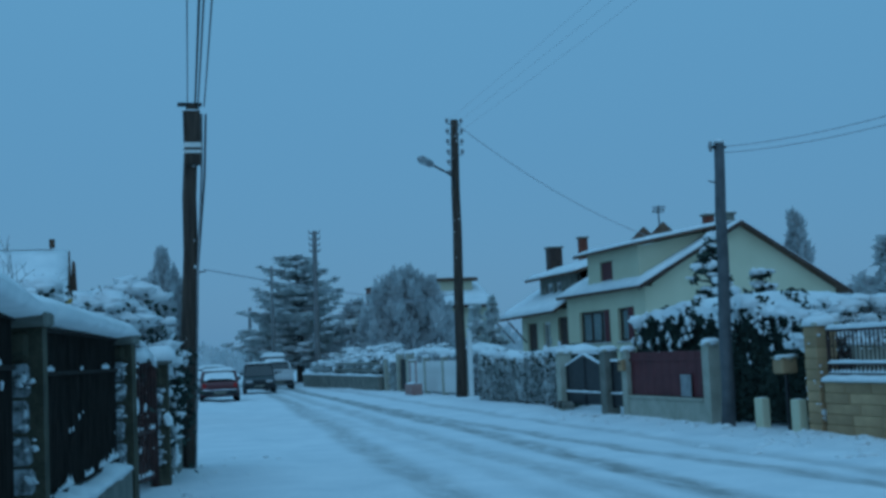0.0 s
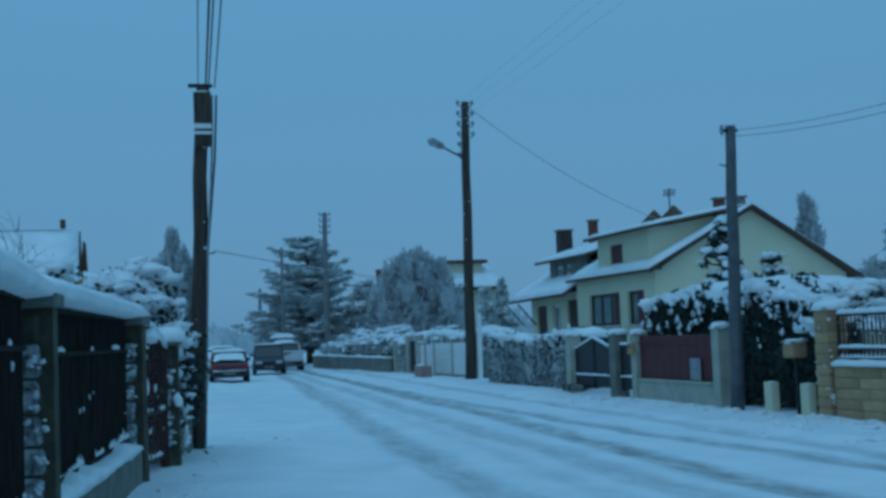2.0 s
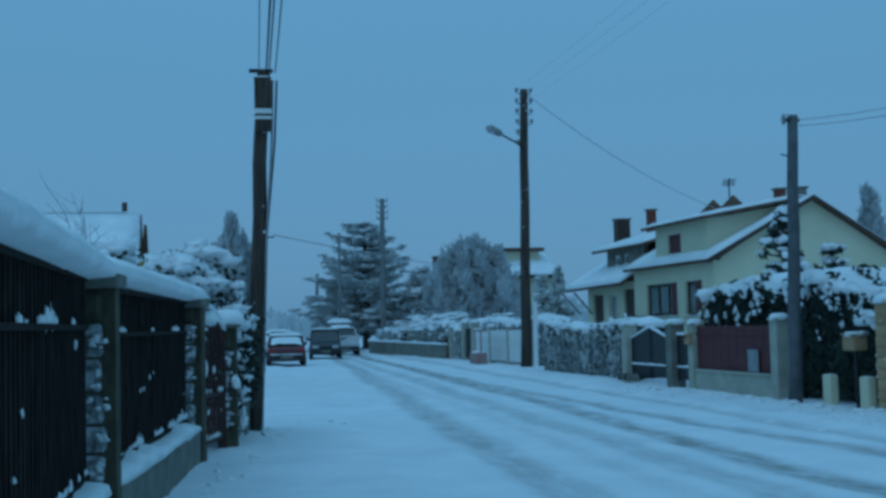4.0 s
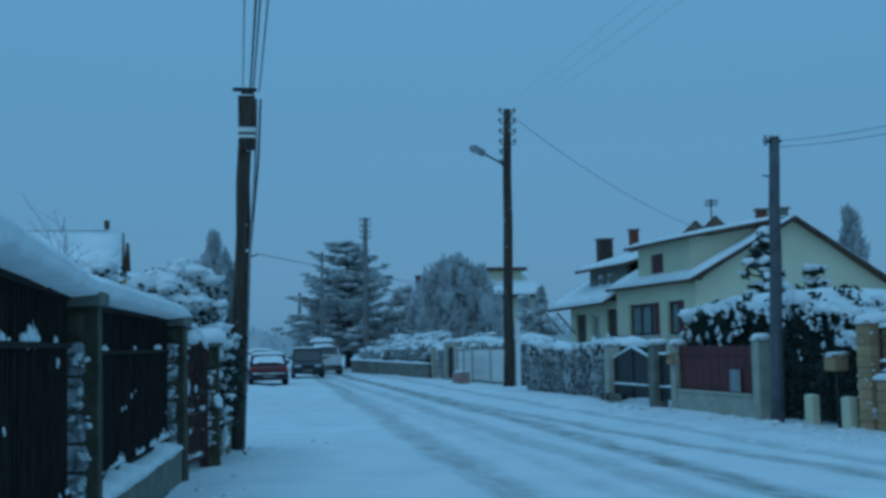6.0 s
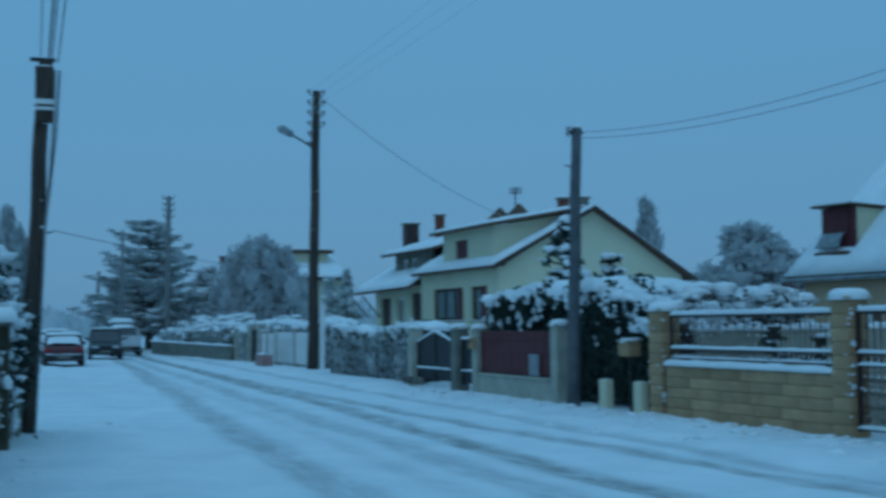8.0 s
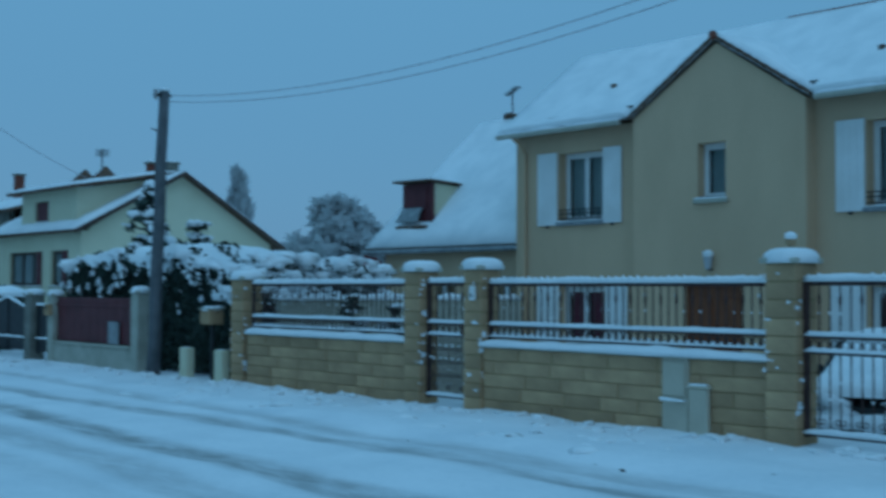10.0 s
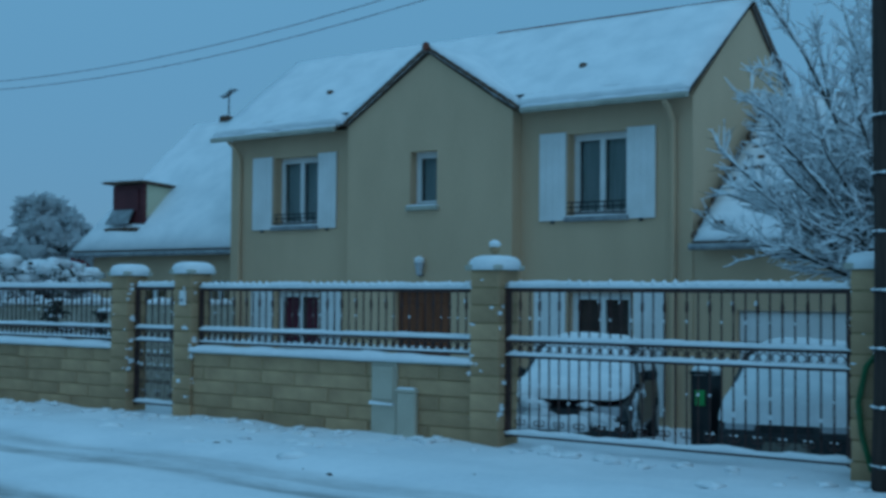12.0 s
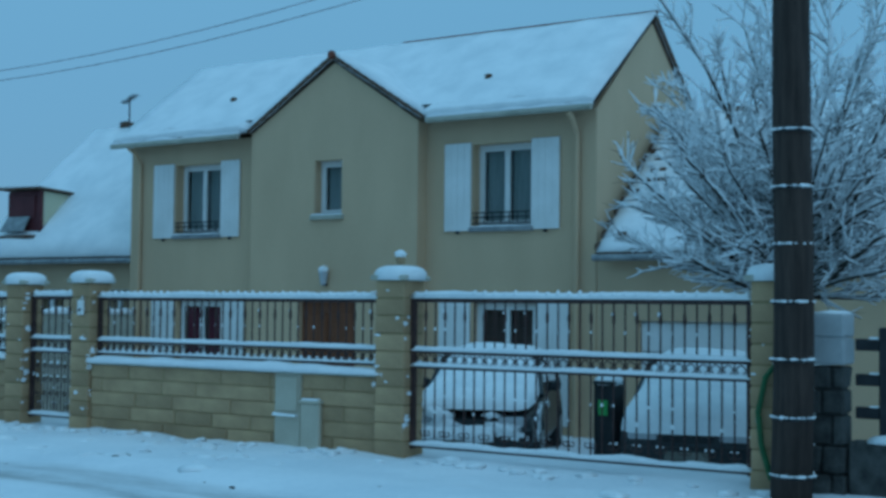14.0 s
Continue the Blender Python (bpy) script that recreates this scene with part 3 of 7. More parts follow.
    for k in range(13):
        a, b = (k + 0.1) / 13, (k + 0.55) / 13
        p = [Vector((xe + 0.05 + (21.15 - xe) * t, yr - 0.1, 2.5 + 2.57 * t + d)) for t, d in ((a, 0.0), (b, 0.0), (b, 0.06), (a, 0.09))]
        part("verge_tile", solid(bmesh.new(), p, (0, -0.05, 0)), TILE_DARK, h)
    # dark dashes put the shading of the tile rows into colour
    bm = bmesh.new()
    rnd = random.Random(77)
    for k in range(150):
        t = (rnd.randrange(1, 14) - 0.1) / 13.5
        y = rnd.uniform(2.6, yr - 0.3)
        x, z, ln = xe + 0.05 + (21.15 - xe - 0.05) * t, 2.48 + 2.57 * t, rnd.uniform(0.05, 0.22)
        solid(bm, [(x, y, z + 0.06), (x, y + ln, z + 0.06), (x + 0.05, y + ln, z + 0.145), (x + 0.05, y, z + 0.145)], (0, 0, 0.02))
    tagged(part("row_dashes", bm, TILE_DARK, h, "dark dashes for the tile rows and their shade"), kind="stuff")
    # low wing on the far side, with a dormer
    wx = 18.95
    part("wing_wall", wall_x(wx, wx + 0.25, yl + 0.005, 24.6, BASE, 2.5, [(19.9, 20.8, 0.6, 1.9), (22.0, 23.0, 0.6, 1.9)]), RENDER_BEIGE, h)
    part("wing_wall", boxes((wx + 0.25, 24.5, 24.35, 24.6, BASE, 2.5)), RENDER_BEIGE, h)
    window_x(h, wx, 19.9, 20.8, 0.6, 1.9)
    window_x(h, wx, 22.0, 23.0, 0.6, 1.9)
    ex, ez, rx, rz = 18.65, 2.58, 21.9, 5.9
    roof_slab("wing_roof", [(ex, yl + 0.02, ez), (ex, 25.0, ez), (rx, 24.4, rz), (rx, yl + 0.02, rz)], h)
    roof_slab("wing_roof", [(25.2, yl + 0.02, ez), (25.2, 25.0, ez), (rx, 24.4, rz), (rx, yl + 0.02, rz)], h)
    bm = bmesh.new()
    tube(bm, [(ex - 0.05, yl + 0.02, ez - 0.08), (ex - 0.05, 25.0, ez - 0.08)], 0.055, 8)
    part("gutter", bm, METAL_GREY, h)
    bm = bmesh.new()
    solid(bm, [(wx, 24.35, 2.5), (24.5, 24.35, 2.5), (rx, 24.35, rz - 0.15)], (0, 0.25, 0))
    part("gable", bm, RENDER_BEIGE, h)
    dx = 19.1
    dm = part("dormer", boxes((dx, dx + 0.08, 23.0, 24.1, 2.95, 4.12)), BURGUNDY, h, "small red-brown roof dormer")
    for y in (22.98, 24.06):
        part("dormer_cheek", solid(bmesh.new(), [(dx + 0.02, y, 3.0), (dx + 0.02, y, 4.12), (20.15, y, 4.06)], (0, 0.06, 0)), RENDER_CREAM, dm, "pale triangular cheek")
    part("cheek_trim", solid(bmesh.new(), [(dx - 0.02, 22.965, 2.98), (dx - 0.02, 22.965, 3.24), (20.05, 22.965, 4.1), (20.2, 22.965, 4.1)], (0, 0.05, 0)), BURGUNDY, dm, "red-brown trim")
    part("corner_post", boxes((dx - 0.03, dx + 0.05, 22.95, 23.04, 2.98, 4.13), bev=0.006), BURGUNDY, dm)
    dr = part("dormer_roof", solid(bmesh.new(), [(dx - 0.14, 22.9, 4.15), (dx - 0.14, 24.34, 4.17), (20.25, 24.2, 4.1), (20.25, 22.9, 4.08)], (0, 0, 0.045)), TILE_DARK, dm)
    part("roof_snow", solid(bmesh.new(), [(dx - 0.1, 22.94, 4.197), (dx - 0.1, 24.28, 4.217), (20.23, 24.16, 4.147), (20.23, 22.94, 4.127)], (0, 0, 0.03)), SNOW, dr)
    part("roller_blind", boxes((dx - 0.03, dx - 0.002, 23.16, 24.0, 3.5, 4.02), bev=0.01), BURGUNDY, dm, "closed red-brown roller blind")
    part("sill_flashing", solid(bmesh.new(), [(dx - 0.2, 23.3, 3.2), (dx - 0.2, 24.1, 3.2), (dx - 0.03, 24.04, 3.52), (dx - 0.03, 23.3, 3.52)], (-0.02, 0, 0.03)), METAL_GREY, dm, "pale tilted sill flashing")
    part("dormer_sill", boxes((dx - 0.2, dx, 23.0, 24.15, 3.04, 3.12), bev=0.01), TILE_DARK, dm)
    rv = part("ridge_vent", boxes((21.78, 22.02, 23.16, 23.44, 5.9, 6.04), bev=0.02), TILE_DARK, h, "dark ridge vent")
    part("vent_snow", lump(bmesh.new(), (21.9, 23.3, 6.05), 0.15, (0.9, 1, 0.25), 0.2), SNOW, rv, smooth=True)
    # aerial on the wing ridge
    a = part("aerial", tube(bmesh.new(), [(21.6, 22.9, 5.7), (21.6, 22.9, 6.62)], 0.018), METAL_DARK, h, "television aerial")
    part("aerial_boom", tube(bmesh.new(), [(21.6, 23.12, 6.44), (21.6, 22.68, 6.62)], 0.018), METAL_DARK, a)
    bm = bmesh.new()
    for k in range(6):
        y = 23.08 - k * 0.075
        tube(bm, [(21.48, y, 6.46 + k * 0.031), (21.72, y, 6.46 + k * 0.031)], 0.012, 5)
    part("aerial_elements", bm, METAL_DARK, a)


build_house_beige()


# ---- ochre stone walls, pillars and railings along the pavement ----
FX = 11.85
_block_cache = {}


def block_mesh(sx, sy, sz):
    """A shared mesh of one hewn stone with eased, uneven edges; sizes rounded so that alike stones share it."""
    key = (round(sx, 2), round(sy * 10) / 10, round(sz, 2))
    if key not in _block_cache:
        bm = box(bmesh.new(), 0, key[0], 0, key[1], 0, key[2], bev=0.012)
        for v in bm.verts:
            v.co += Vector((noise.noise(v.co * 9), noise.noise(v.co * 9 + Vector((5, 0, 0))), 0)) * 0.006
        me = bpy.data.meshes.new("block")
        bm.to_mesh(me)
        bm.free()
        me.materials.append(STONE_BEIGE)
        _block_cache[key] = me
    return _block_cache[key], key


def lay_block(parent, x, y, z, sx, sy, sz):
    me, key = block_mesh(sx, sy, sz)
    ob = new("block", me)
    ob.parent = parent
    base = root(parent).location
    ob.location = (x - base.x, y - base.y, z - base.z)
    ob.scale = (sx / key[0], sy / key[1], sz / key[2])


def snow_cushion(bm, cx, cy, z, half, height):
    n, k = 14, 5
    rings = []
    for j in range(k + 1):
        t = j / k
        r = half * (1.06 * math.cos(t * math.pi / 2) ** 0.55)
        zz = z + height * math.sin(t * math.pi / 2) - (0.05 if j == 0 else 0)
        ring = []
        for i in range(n):
            a = 2 * math.pi * i / n
            q = 1 / max(abs(math.cos(a)), abs(math.sin(a))) ** 0.55
            wob = 1 + 0.07 * noise.noise(Vector((cx + math.cos(a), cy + math.sin(a), t)))
            ring.append(bm.verts.new((cx + r * q * math.cos(a) * wob, cy + r * q * math.sin(a) * wob, zz)))
        rings.append(ring)
    for r, s in zip(rings, rings[1:]):
        for i in range(n):
            bm.faces.new((r[i], r[(i + 1) % n], s[(i + 1) % n], s[i]))
    bm.faces.new(rings[0][::-1])
    bm.faces.new(rings[-1])
    return bm


def stone_pillar(yc, top, width=0.365, ball=False, courses=10):
    p = thing("gate_pillar", FX + width / 2, yc, 0, "ochre stone gate pillar with a snow-covered cap", "pillar", "ochre gate pillars")
    x0, y0 = FX, yc - width / 2
    part("core", boxes((x0 + 0.012, x0 + width - 0.012, y0 + 0.012, y0 + width - 0.012, -0.2, top)), MORTAR, p)
    h = (top + 0.1) / courses
    for k in range(courses):
        lay_block(p, x0 + random.uniform(-0.006, 0.006), y0 + random.uniform(-0.006, 0.006), -0.1 + k * h + 0.006, width, width, h - 0.012)
    c = width / 2 + 0.05
    cap = part("cap", boxes((x0 + width / 2 - c, x0 + width / 2 + c, yc - c, yc + c, top, top + 0.06), bev=0.012), CONCRETE, p, "pale stone cap")
    part("snow_cap", snow_cushion(bmesh.new(), x0 + width / 2, yc, top + 0.055, c + 0.01, 0.12), SNOW, cap, smooth=True)
    if ball:
        part("finial", lump(bmesh.new(), (x0 + width / 2, yc, top + 0.24), 0.06, (1, 1, 1), 0.02), STONE_BEIGE, cap, "stone ball finial")
        part("finial_snow", lump(bmesh.new(), (x0 + width / 2, yc, top + 0.3), 0.07, (1, 1, 0.7), 0.1), SNOW, cap)
    bm = bmesh.new()
    for k in range(24):
        z = random.uniform(0.15, top - 0.1)
        e = random.uniform(0.25, 1)
        if e < 0.5:
            c2 = (x0 - 0.004, random.uniform(y0, y0 + width), z)
            lump(bm, c2, random.uniform(0.006, 0.022), (0.35, random.uniform(0.7, 2.2), random.uniform(0.5, 1.2)), 0.7, 2, k)
        else:
            c2 = (random.uniform(x0, x0 + 0.1), y0 - 0.002 if e < 0.75 else y0 + width + 0.002, z)
            lump(bm, c2, random.uniform(0.01, 0.03), (1.5, 0.4, random.uniform(0.6, 1.3)), 0.7, 2, k)
    tagged(part("snow_dusting", bm, SNOW, p), kind="stuff")
    return p


def low_wall(ya, yb, height=0.8):
    w = thing("garden_wall", FX + 0.12, (ya + yb) / 2, 0, "low ochre stone wall capped with snow", "wall", "ochre low walls")
    x0 = FX + 0.05
    part("core", boxes((x0 + 0.015, x0 + 0.2, ya, yb, -0.2, height)), MORTAR, w)
    courses = 5
    h = (height + 0.1) / courses
    for k in range(courses):
        y = ya - (0.0 if k % 2 else 0.2)
        while y < yb - 0.05:
            ln = random.uniform(0.55, 1.25)
            a, b = max(y, ya), min(y + ln, yb)
            if yb - b < 0.12:
                b = yb
            if b - a > 0.05:
                lay_block(w, x0 + random.uniform(-0.008, 0.008), a + 0.006, -0.1 + k * h + 0.005, 0.19, b - a - 0.012, h - 0.01)
            y = b
    part("coping", boxes((x0 - 0.04, x0 + 0.25, ya - 0.02, yb + 0.02, height, height + 0.045), bev=0.01), CONCRETE, w, "flat pale coping")
    part("snow_cap", snow_strip(bmesh.new(), (x0 + 0.08, ya - 0.02, height + 0.04), (x0 + 0.08, yb + 0.02, height + 0.04), 0.34, 0.1, seed=ya, overhang=0.03, wave=0.6), SNOW, w, smooth=True)
    return w


def bar_mesh(height, r=0.0105, finial=True, name="baluster", leaf=False):
    bm = bmesh.new()
    tube(bm, [(0, 0, 0), (0, 0, height)], r, 6)
    if finial:
        tube(bm, [(0, 0, height), (0, 0, height + 0.03), (0, 0, height + 0.11)], [0.016, 0.02, 0.002], 6)
    if leaf:
        tube(bm, [(0, 0, height - 0.24), (0, 0, height - 0.2), (0, 0, height - 0.14), (0, 0, height - 0.1)], [r, 0.021, 0.018, r], 6)
    me = bpy.data.meshes.new(name)
    bm.to_mesh(me)
    bm.free()
    me.materials.append(IRON_BROWN)
    return me


def place(me, name, parent, x, y, z):
    ob = new(name, me)
    ob.parent = parent
    base = root(parent).location
    ob.location = (x - base.x, y - base.y, z - base.z)
    return ob


def ring_mesh(r, t):
    bm = bmesh.new()
    tube(bm, [(0, r * math.cos(a * math.pi / 6), r * math.sin(a * math.pi / 6)) for a in range(13)], t, 5, caps=False)
    me = bpy.data.meshes.new("ring")
    bm.to_mesh(me)
    bm.free()
    me.materials.append(IRON_BROWN)
    return me


RING = ring_mesh(0.045, 0.008)
SMALL_RING = ring_mesh(0.03, 0.007)


def rail(name, parent, x, ya, yb, z, size=0.035, snow=0.05):
    r = part(name, boxes((x - size / 2, x + size / 2, ya, yb, z - size / 2, z + size / 2), bev=0.004), IRON_BROWN, parent)
    if snow:
        part("snow_line", snow_strip(bmesh.new(), (x, ya, z + size / 2 - 0.004), (x, yb, z + size / 2 - 0.004), 0.07, snow, 0.08, seed=z + ya, wave=0.4), SNOW, r, smooth=True)
    return r


def snow_tips(parent, x, ys, z, r=0.017, tall=1.4, rough=0.2):
    bm = bmesh.new()
    for i, y in enumerate(ys):
        lump(bm, (x - 0.004, y, z), r * random.uniform(0.7, 1.25), (0.9, 0.9, tall), rough, 1, i)
    tagged(part("snow_dusting", bm, SNOW, parent), kind="stuff")


def snow_spears(parent, x, ys, z):
    """Small cones of snow round the spear points above the top rail."""
    bm = bmesh.new()
    for y in ys:
        k = random.uniform(0.4, 0.8)
        tube(bm, [(x, y, z - 0.03), (x, y, z + 0.01 * k), (x, y, z + 0.045 * k)], [0.04, 0.03, 0.008], 6)
    tagged(part("spear_snow", bm, SNOW, parent, smooth=True), kind="stuff")


def panel_bars(f, x, ya, yb, n, foot, top, mid, low):
    """Bars in a row, every second one with a cast leaf, and a row of rings between two rails."""
    ys = [ya + (yb - ya) * (i + 0.5) / n for i in range(n)]
    plain, cast = bar_mesh(top - foot), bar_mesh(top - foot, leaf=True)
    for i, y in enumerate(ys):
        place(cast if i % 2 else plain, "baluster", f, x, y, foot)
        place(RING, "ring", f, x, y + (yb - ya) / n / 2, (mid + low) / 2 + 0.01)
    half = (yb - ya) / n / 2
    snow_spears(f, x, ys, top + 0.08)
    snow_tips(f, x, [y + 0.012 for i, y in enumerate(ys) if i % 2 and random.random() < 0.55], top - 0.13, 0.017)
    snow_tips(f, x, [y + half for y in ys], low + 0.05, 0.029, 0.85)
    snow_tips(f, x, [y for y in ys if random.random() < 0.4], top - 0.32, 0.012, 2.0)
    return ys


def railing_panel(ya, yb):
    x = FX + 0.16
    f = thing("iron_railing", x, (ya + yb) / 2, 0.85, "brown iron railing with spear tops lined with snow", "railing", "iron railings")
    rail("top_rail", f, x, ya, yb, 1.67, 0.045, 0.1)
    rail("middle_rail", f, x, ya, yb, 1.1, 0.03, 0.075)
    rail("bottom_rail", f, x, ya, yb, 0.94, 0.03, 0.035)
    panel_bars(f, x, ya, yb, int((yb - ya) / 0.118), 0.93, 1.67, 1.1, 0.94)
    for y in (ya + 0.02, yb - 0.02):
        part("end_post", boxes((x - 0.025, x + 0.025, y - 0.025, y + 0.025, 0.85, 1.75), bev=0.004), IRON_BROWN, f)


def iron_gate(ya, yb, label, leaf=False):
    x = FX + 0.16
    g = thing("iron_gate", x, (ya + yb) / 2, 0.06, label, "gate")
    for y in (ya + 0.03, yb - 0.03):
        part("stile", boxes((x - 0.03, x + 0.03, y - 0.03, y + 0.03, 0.02, 1.74), bev=0.005), IRON_BROWN, g)
    rail("top_rail", g, x, ya, yb, 1.68, 0.05, 0.1)
    rail("middle_rail", g, x, ya, yb, 1.1, 0.035, 0.075)
    rail("middle_rail", g, x, ya, yb, 0.93, 0.03, 0.06)
    br = part("bottom_rail", boxes((x - 0.025, x + 0.025, ya, yb, 0.035, 0.07), bev=0.004), IRON_BROWN, g)
    part("snow_line", snow_strip(bmesh.new(), (x, ya, 0.06), (x, yb, 0.06), 0.1, 0.085, 0.08, seed=ya, wave=0.6), SNOW, br, smooth=True)
    n = max(6, int((yb - ya) / 0.125))
    ys = panel_bars(g, x, ya, yb, n, 0.05, 1.68, 1.1, 0.93)
    half = (yb - ya) / n / 2
    for i, y in enumerate(ys[:-1]):
        if i % 2:
            place(SMALL_RING, "scroll", g, x, y + half * 0.55, 0.2)
            place(SMALL_RING, "scroll", g, x, y - half * 0.55, 0.2)
    snow_tips(g, x, [y + half * 0.5 * s for i, y in enumerate(ys) if i % 2 for s in (-1, 1)], 0.235, 0.013, 0.9)
    snow_tips(g, x, [y for y in ys if random.random() < 0.35], 0.44, 0.018, 1.6)
    snow_tips(g, x, [y for y in ys if random.random() < 0.3], 0.62, 0.014, 1.5)
    if leaf:
        part("lock_plate", boxes((x - 0.04, x + 0.04, ya + 0.1, ya + 0.2, 0.95, 1.12), bev=0.006), IRON_BROWN, g)
        dog = bar_mesh(0.82, 0.008, False, "dog_bar")
        for y in ys[:-1]:
            place(dog, "dog_bar", g, x, y + half, 0.08)
            for z in (0.36, 0.55, 0.74):
                place(SMALL_RING, "scroll", g, x, y + half, z)
        snow_tips(g, x, [y + half for y in ys[:-1]], 0.79, 0.02)
        snow_tips(g, x, [y + half for y in ys[:-1]], 0.6, 0.018)
    return g


stone_pillar(19.66, 1.76, 0.4)
stone_pillar(14.68, 1.86)
stone_pillar(13.33, 1.88)
stone_pillar(8.24, 1.9, 0.4, ball=True)
stone_pillar(3.88, 1.88)
low_wall(14.85, 19.38)
low_wall(8.41, 13.16)
railing_panel(14.87, 19.36)
railing_panel(8.43, 13.14)
iron_gate(13.52, 14.49, "brown iron garden gate, closed, with scrollwork and snow", leaf=True)
iron_gate(4.08, 8.05, "wide brown iron drive gate, closed, edged with snow")

mb = thing("meter_cabinet", FX + 0.05, 9.72, 0, "cream utility meter cabinet set in the stone wall", "meter box")
part("cabinet_body", boxes((FX + 0.01, FX + 0.2, 9.53, 9.92, -0.1, 0.8), bev=0.01), CABINET_BEIGE, mb)
part("cabinet_door", boxes((FX - 0.01, FX + 0.008, 9.56, 9.89, 0.36, 0.76), bev=0.006), CABINET_BEIGE, mb)
part("snow_ledge", snow_strip(bmesh.new(), (FX - 0.02, 9.55, 0.3), (FX - 0.02, 9.9, 0.3), 0.08, 0.05), SNOW, mb)
mb = thing("gas_cabinet", FX + 0.05, 9.36, 0, "small cream utility box beside the meter cabinet", "meter box")
part("cabinet_body", boxes((FX - 0.02, FX + 0.045, 9.22, 9.5, -0.1, 0.46), bev=0.01), CABINET_BEIGE, mb)
part("cabinet_lid", boxes((FX - 0.035, FX + 0.05, 9.2, 9.52, 0.462, 0.5), bev=0.008), CABINET_BEIGE, mb)
part("snow_cap", snow_strip(bmesh.new(), (FX + 0.01, 9.24, 0.498), (FX + 0.01, 9.48, 0.498), 0.08, 0.03), SNOW, mb)
db = thing("door_bell", FX, 13.3, 1.5, "small pale intercom box on the gate pillar", "intercom")
part("bell_box", boxes((FX - 0.04, FX - 0.004, 13.24, 13.36, 1.45, 1.65), bev=0.01), WHITE_PAINT, db)
part("bell_button", boxes((FX - 0.048, FX - 0.04, 13.28, 13.32, 1.5, 1.54), bev=0.003), METAL_DARK, db)


# ---- poles and overhead lines ----
def wire(name, p0, p1, sag, r, label, mat=None):
    p0, p1 = Vector(p0), Vector(p1)
    n = 18
    pts = [p0.lerp(p1, i / n) - Vector((0, 0, sag * 4 * (i / n) * (1 - i / n))) for i in range(n + 1)]
    bm = tube(bmesh.new(), pts, r, 5)
    return tagged(part(name, bm, mat or CABLE), label, "cable", "overhead cables")


def wood_pole(x, y, top, r0, r1, lean, label, mat=None):
    p = thing("utility_pole", x, y, 0, label, "utility pole")
    pts = [(x + lean[0] * t, y + lean[1] * t, -0.2 + (top + 0.2) * t) for t in (0, 0.15, 0.3, 0.45, 0.6, 0.75, 0.9, 1)]
    part("shaft", tube(bmesh.new(), [Vector(q) + Vector((0.02 * math.sin(i * 2.1), 0.02 * math.cos(i * 1.7), 0)) for i, q in enumerate(pts)], [r0 + (r1 - r0) * t for t in (0, 0.15, 0.3, 0.45, 0.6, 0.75, 0.9, 1)], 14), mat or POLE_WOOD, p, smooth=True)
    return p


def pole_snow(p, x, y, top, lean, r, side, n, seed):
    bm = bmesh.new()
    rnd = random.Random(seed)
    for i in range(n):
        t = rnd.uniform(0.08, 0.98)
        a = side + rnd.uniform(-0.9, 0.9)
        lump(bm, (x + lean[0] * t + math.cos(a) * r, y + lean[1] * t + math.sin(a) * r, top * t), rnd.uniform(0.014, 0.028), (1, 1, 1.2), 0.3, 1, i)
    tagged(part("snow_dusting", bm, SNOW, p), kind="stuff")


# wooden pole on the near verge with a short crossarm, a cable box and a down conduit
lx, ly = 1.27, 20.5
p = wood_pole(lx, ly, 5.75, 0.135, 0.105, (0.24, 0.0), "weathered wooden utility pole with cable box standing in snow")
tx = lx + 0.24
part("crossarm", boxes((tx - 0.22, tx + 0.16, ly - 0.06, ly + 0.04, 5.73, 5.78), bev=0.005), METAL_DARK, p)
b = part("cable_box", boxes((tx - 0.15, tx + 0.11, ly - 0.27, ly - 0.1, 4.75, 5.62), bev=0.015), POLE_WOOD, p, "dark upright cable box")
part("box_band", boxes((tx - 0.155, tx + 0.115, ly - 0.28, ly - 0.1, 5.02, 5.1), bev=0.005), WHITE_PAINT, b, "pale band")
part("box_band", boxes((tx - 0.155, tx + 0.115, ly - 0.28, ly - 0.1, 4.93, 4.98), bev=0.005), WHITE_PAINT, b)
part("box_snow", snow_strip(bmesh.new(), (tx - 0.16, ly - 0.18, 5.61), (tx + 0.12, ly - 0.18, 5.61), 0.18, 0.06), SNOW, b)
part("conduit", tube(bmesh.new(), [(tx + 0.15, ly - 0.05, 5.6), (tx + 0.12, ly - 0.08, 4.6), (lx + 0.25, ly - 0.08, 3.0), (lx + 0.13, ly - 0.08, 0)], 0.022, 6), METAL_GREY, p, "grey down conduit")
part("conduit", tube(bmesh.new(), [(tx + 0.22, ly - 0.02, 5.6), (tx + 0.17, ly - 0.05, 4.6), (lx + 0.27, ly - 0.05, 3.2)], 0.018, 6), CABLE, p)
part("pole_shield", boxes((lx + 0.1, lx + 0.2, ly - 0.04, ly + 0.05, 0.9, 3.2), bev=0.01), POLE_WOOD, p)
pole_snow(p, lx, ly, 5.7, (0.24, 0), 0.11, -1.2, 9, 3)
part("step_bolt", tube(bmesh.new(), [(lx + 0.2, ly, 3.05), (lx + 0.38, ly, 3.07)], 0.012, 5), METAL_DARK, p)
for dx, dz, r, ex in ((-0.06, 0.05, 0.008, -0.6), (0.06, 0.02, 0.016, -0.42), (0.1, -0.05, 0.012, -0.36), (0.2, -0.02, 0.01, -0.3)):
    wire("overhead_cable", (tx + dx, ly, 5.75 + dz), (ex, -9.0, 6.4 + dz), 0.4, r, "black overhead cable slung between street poles")

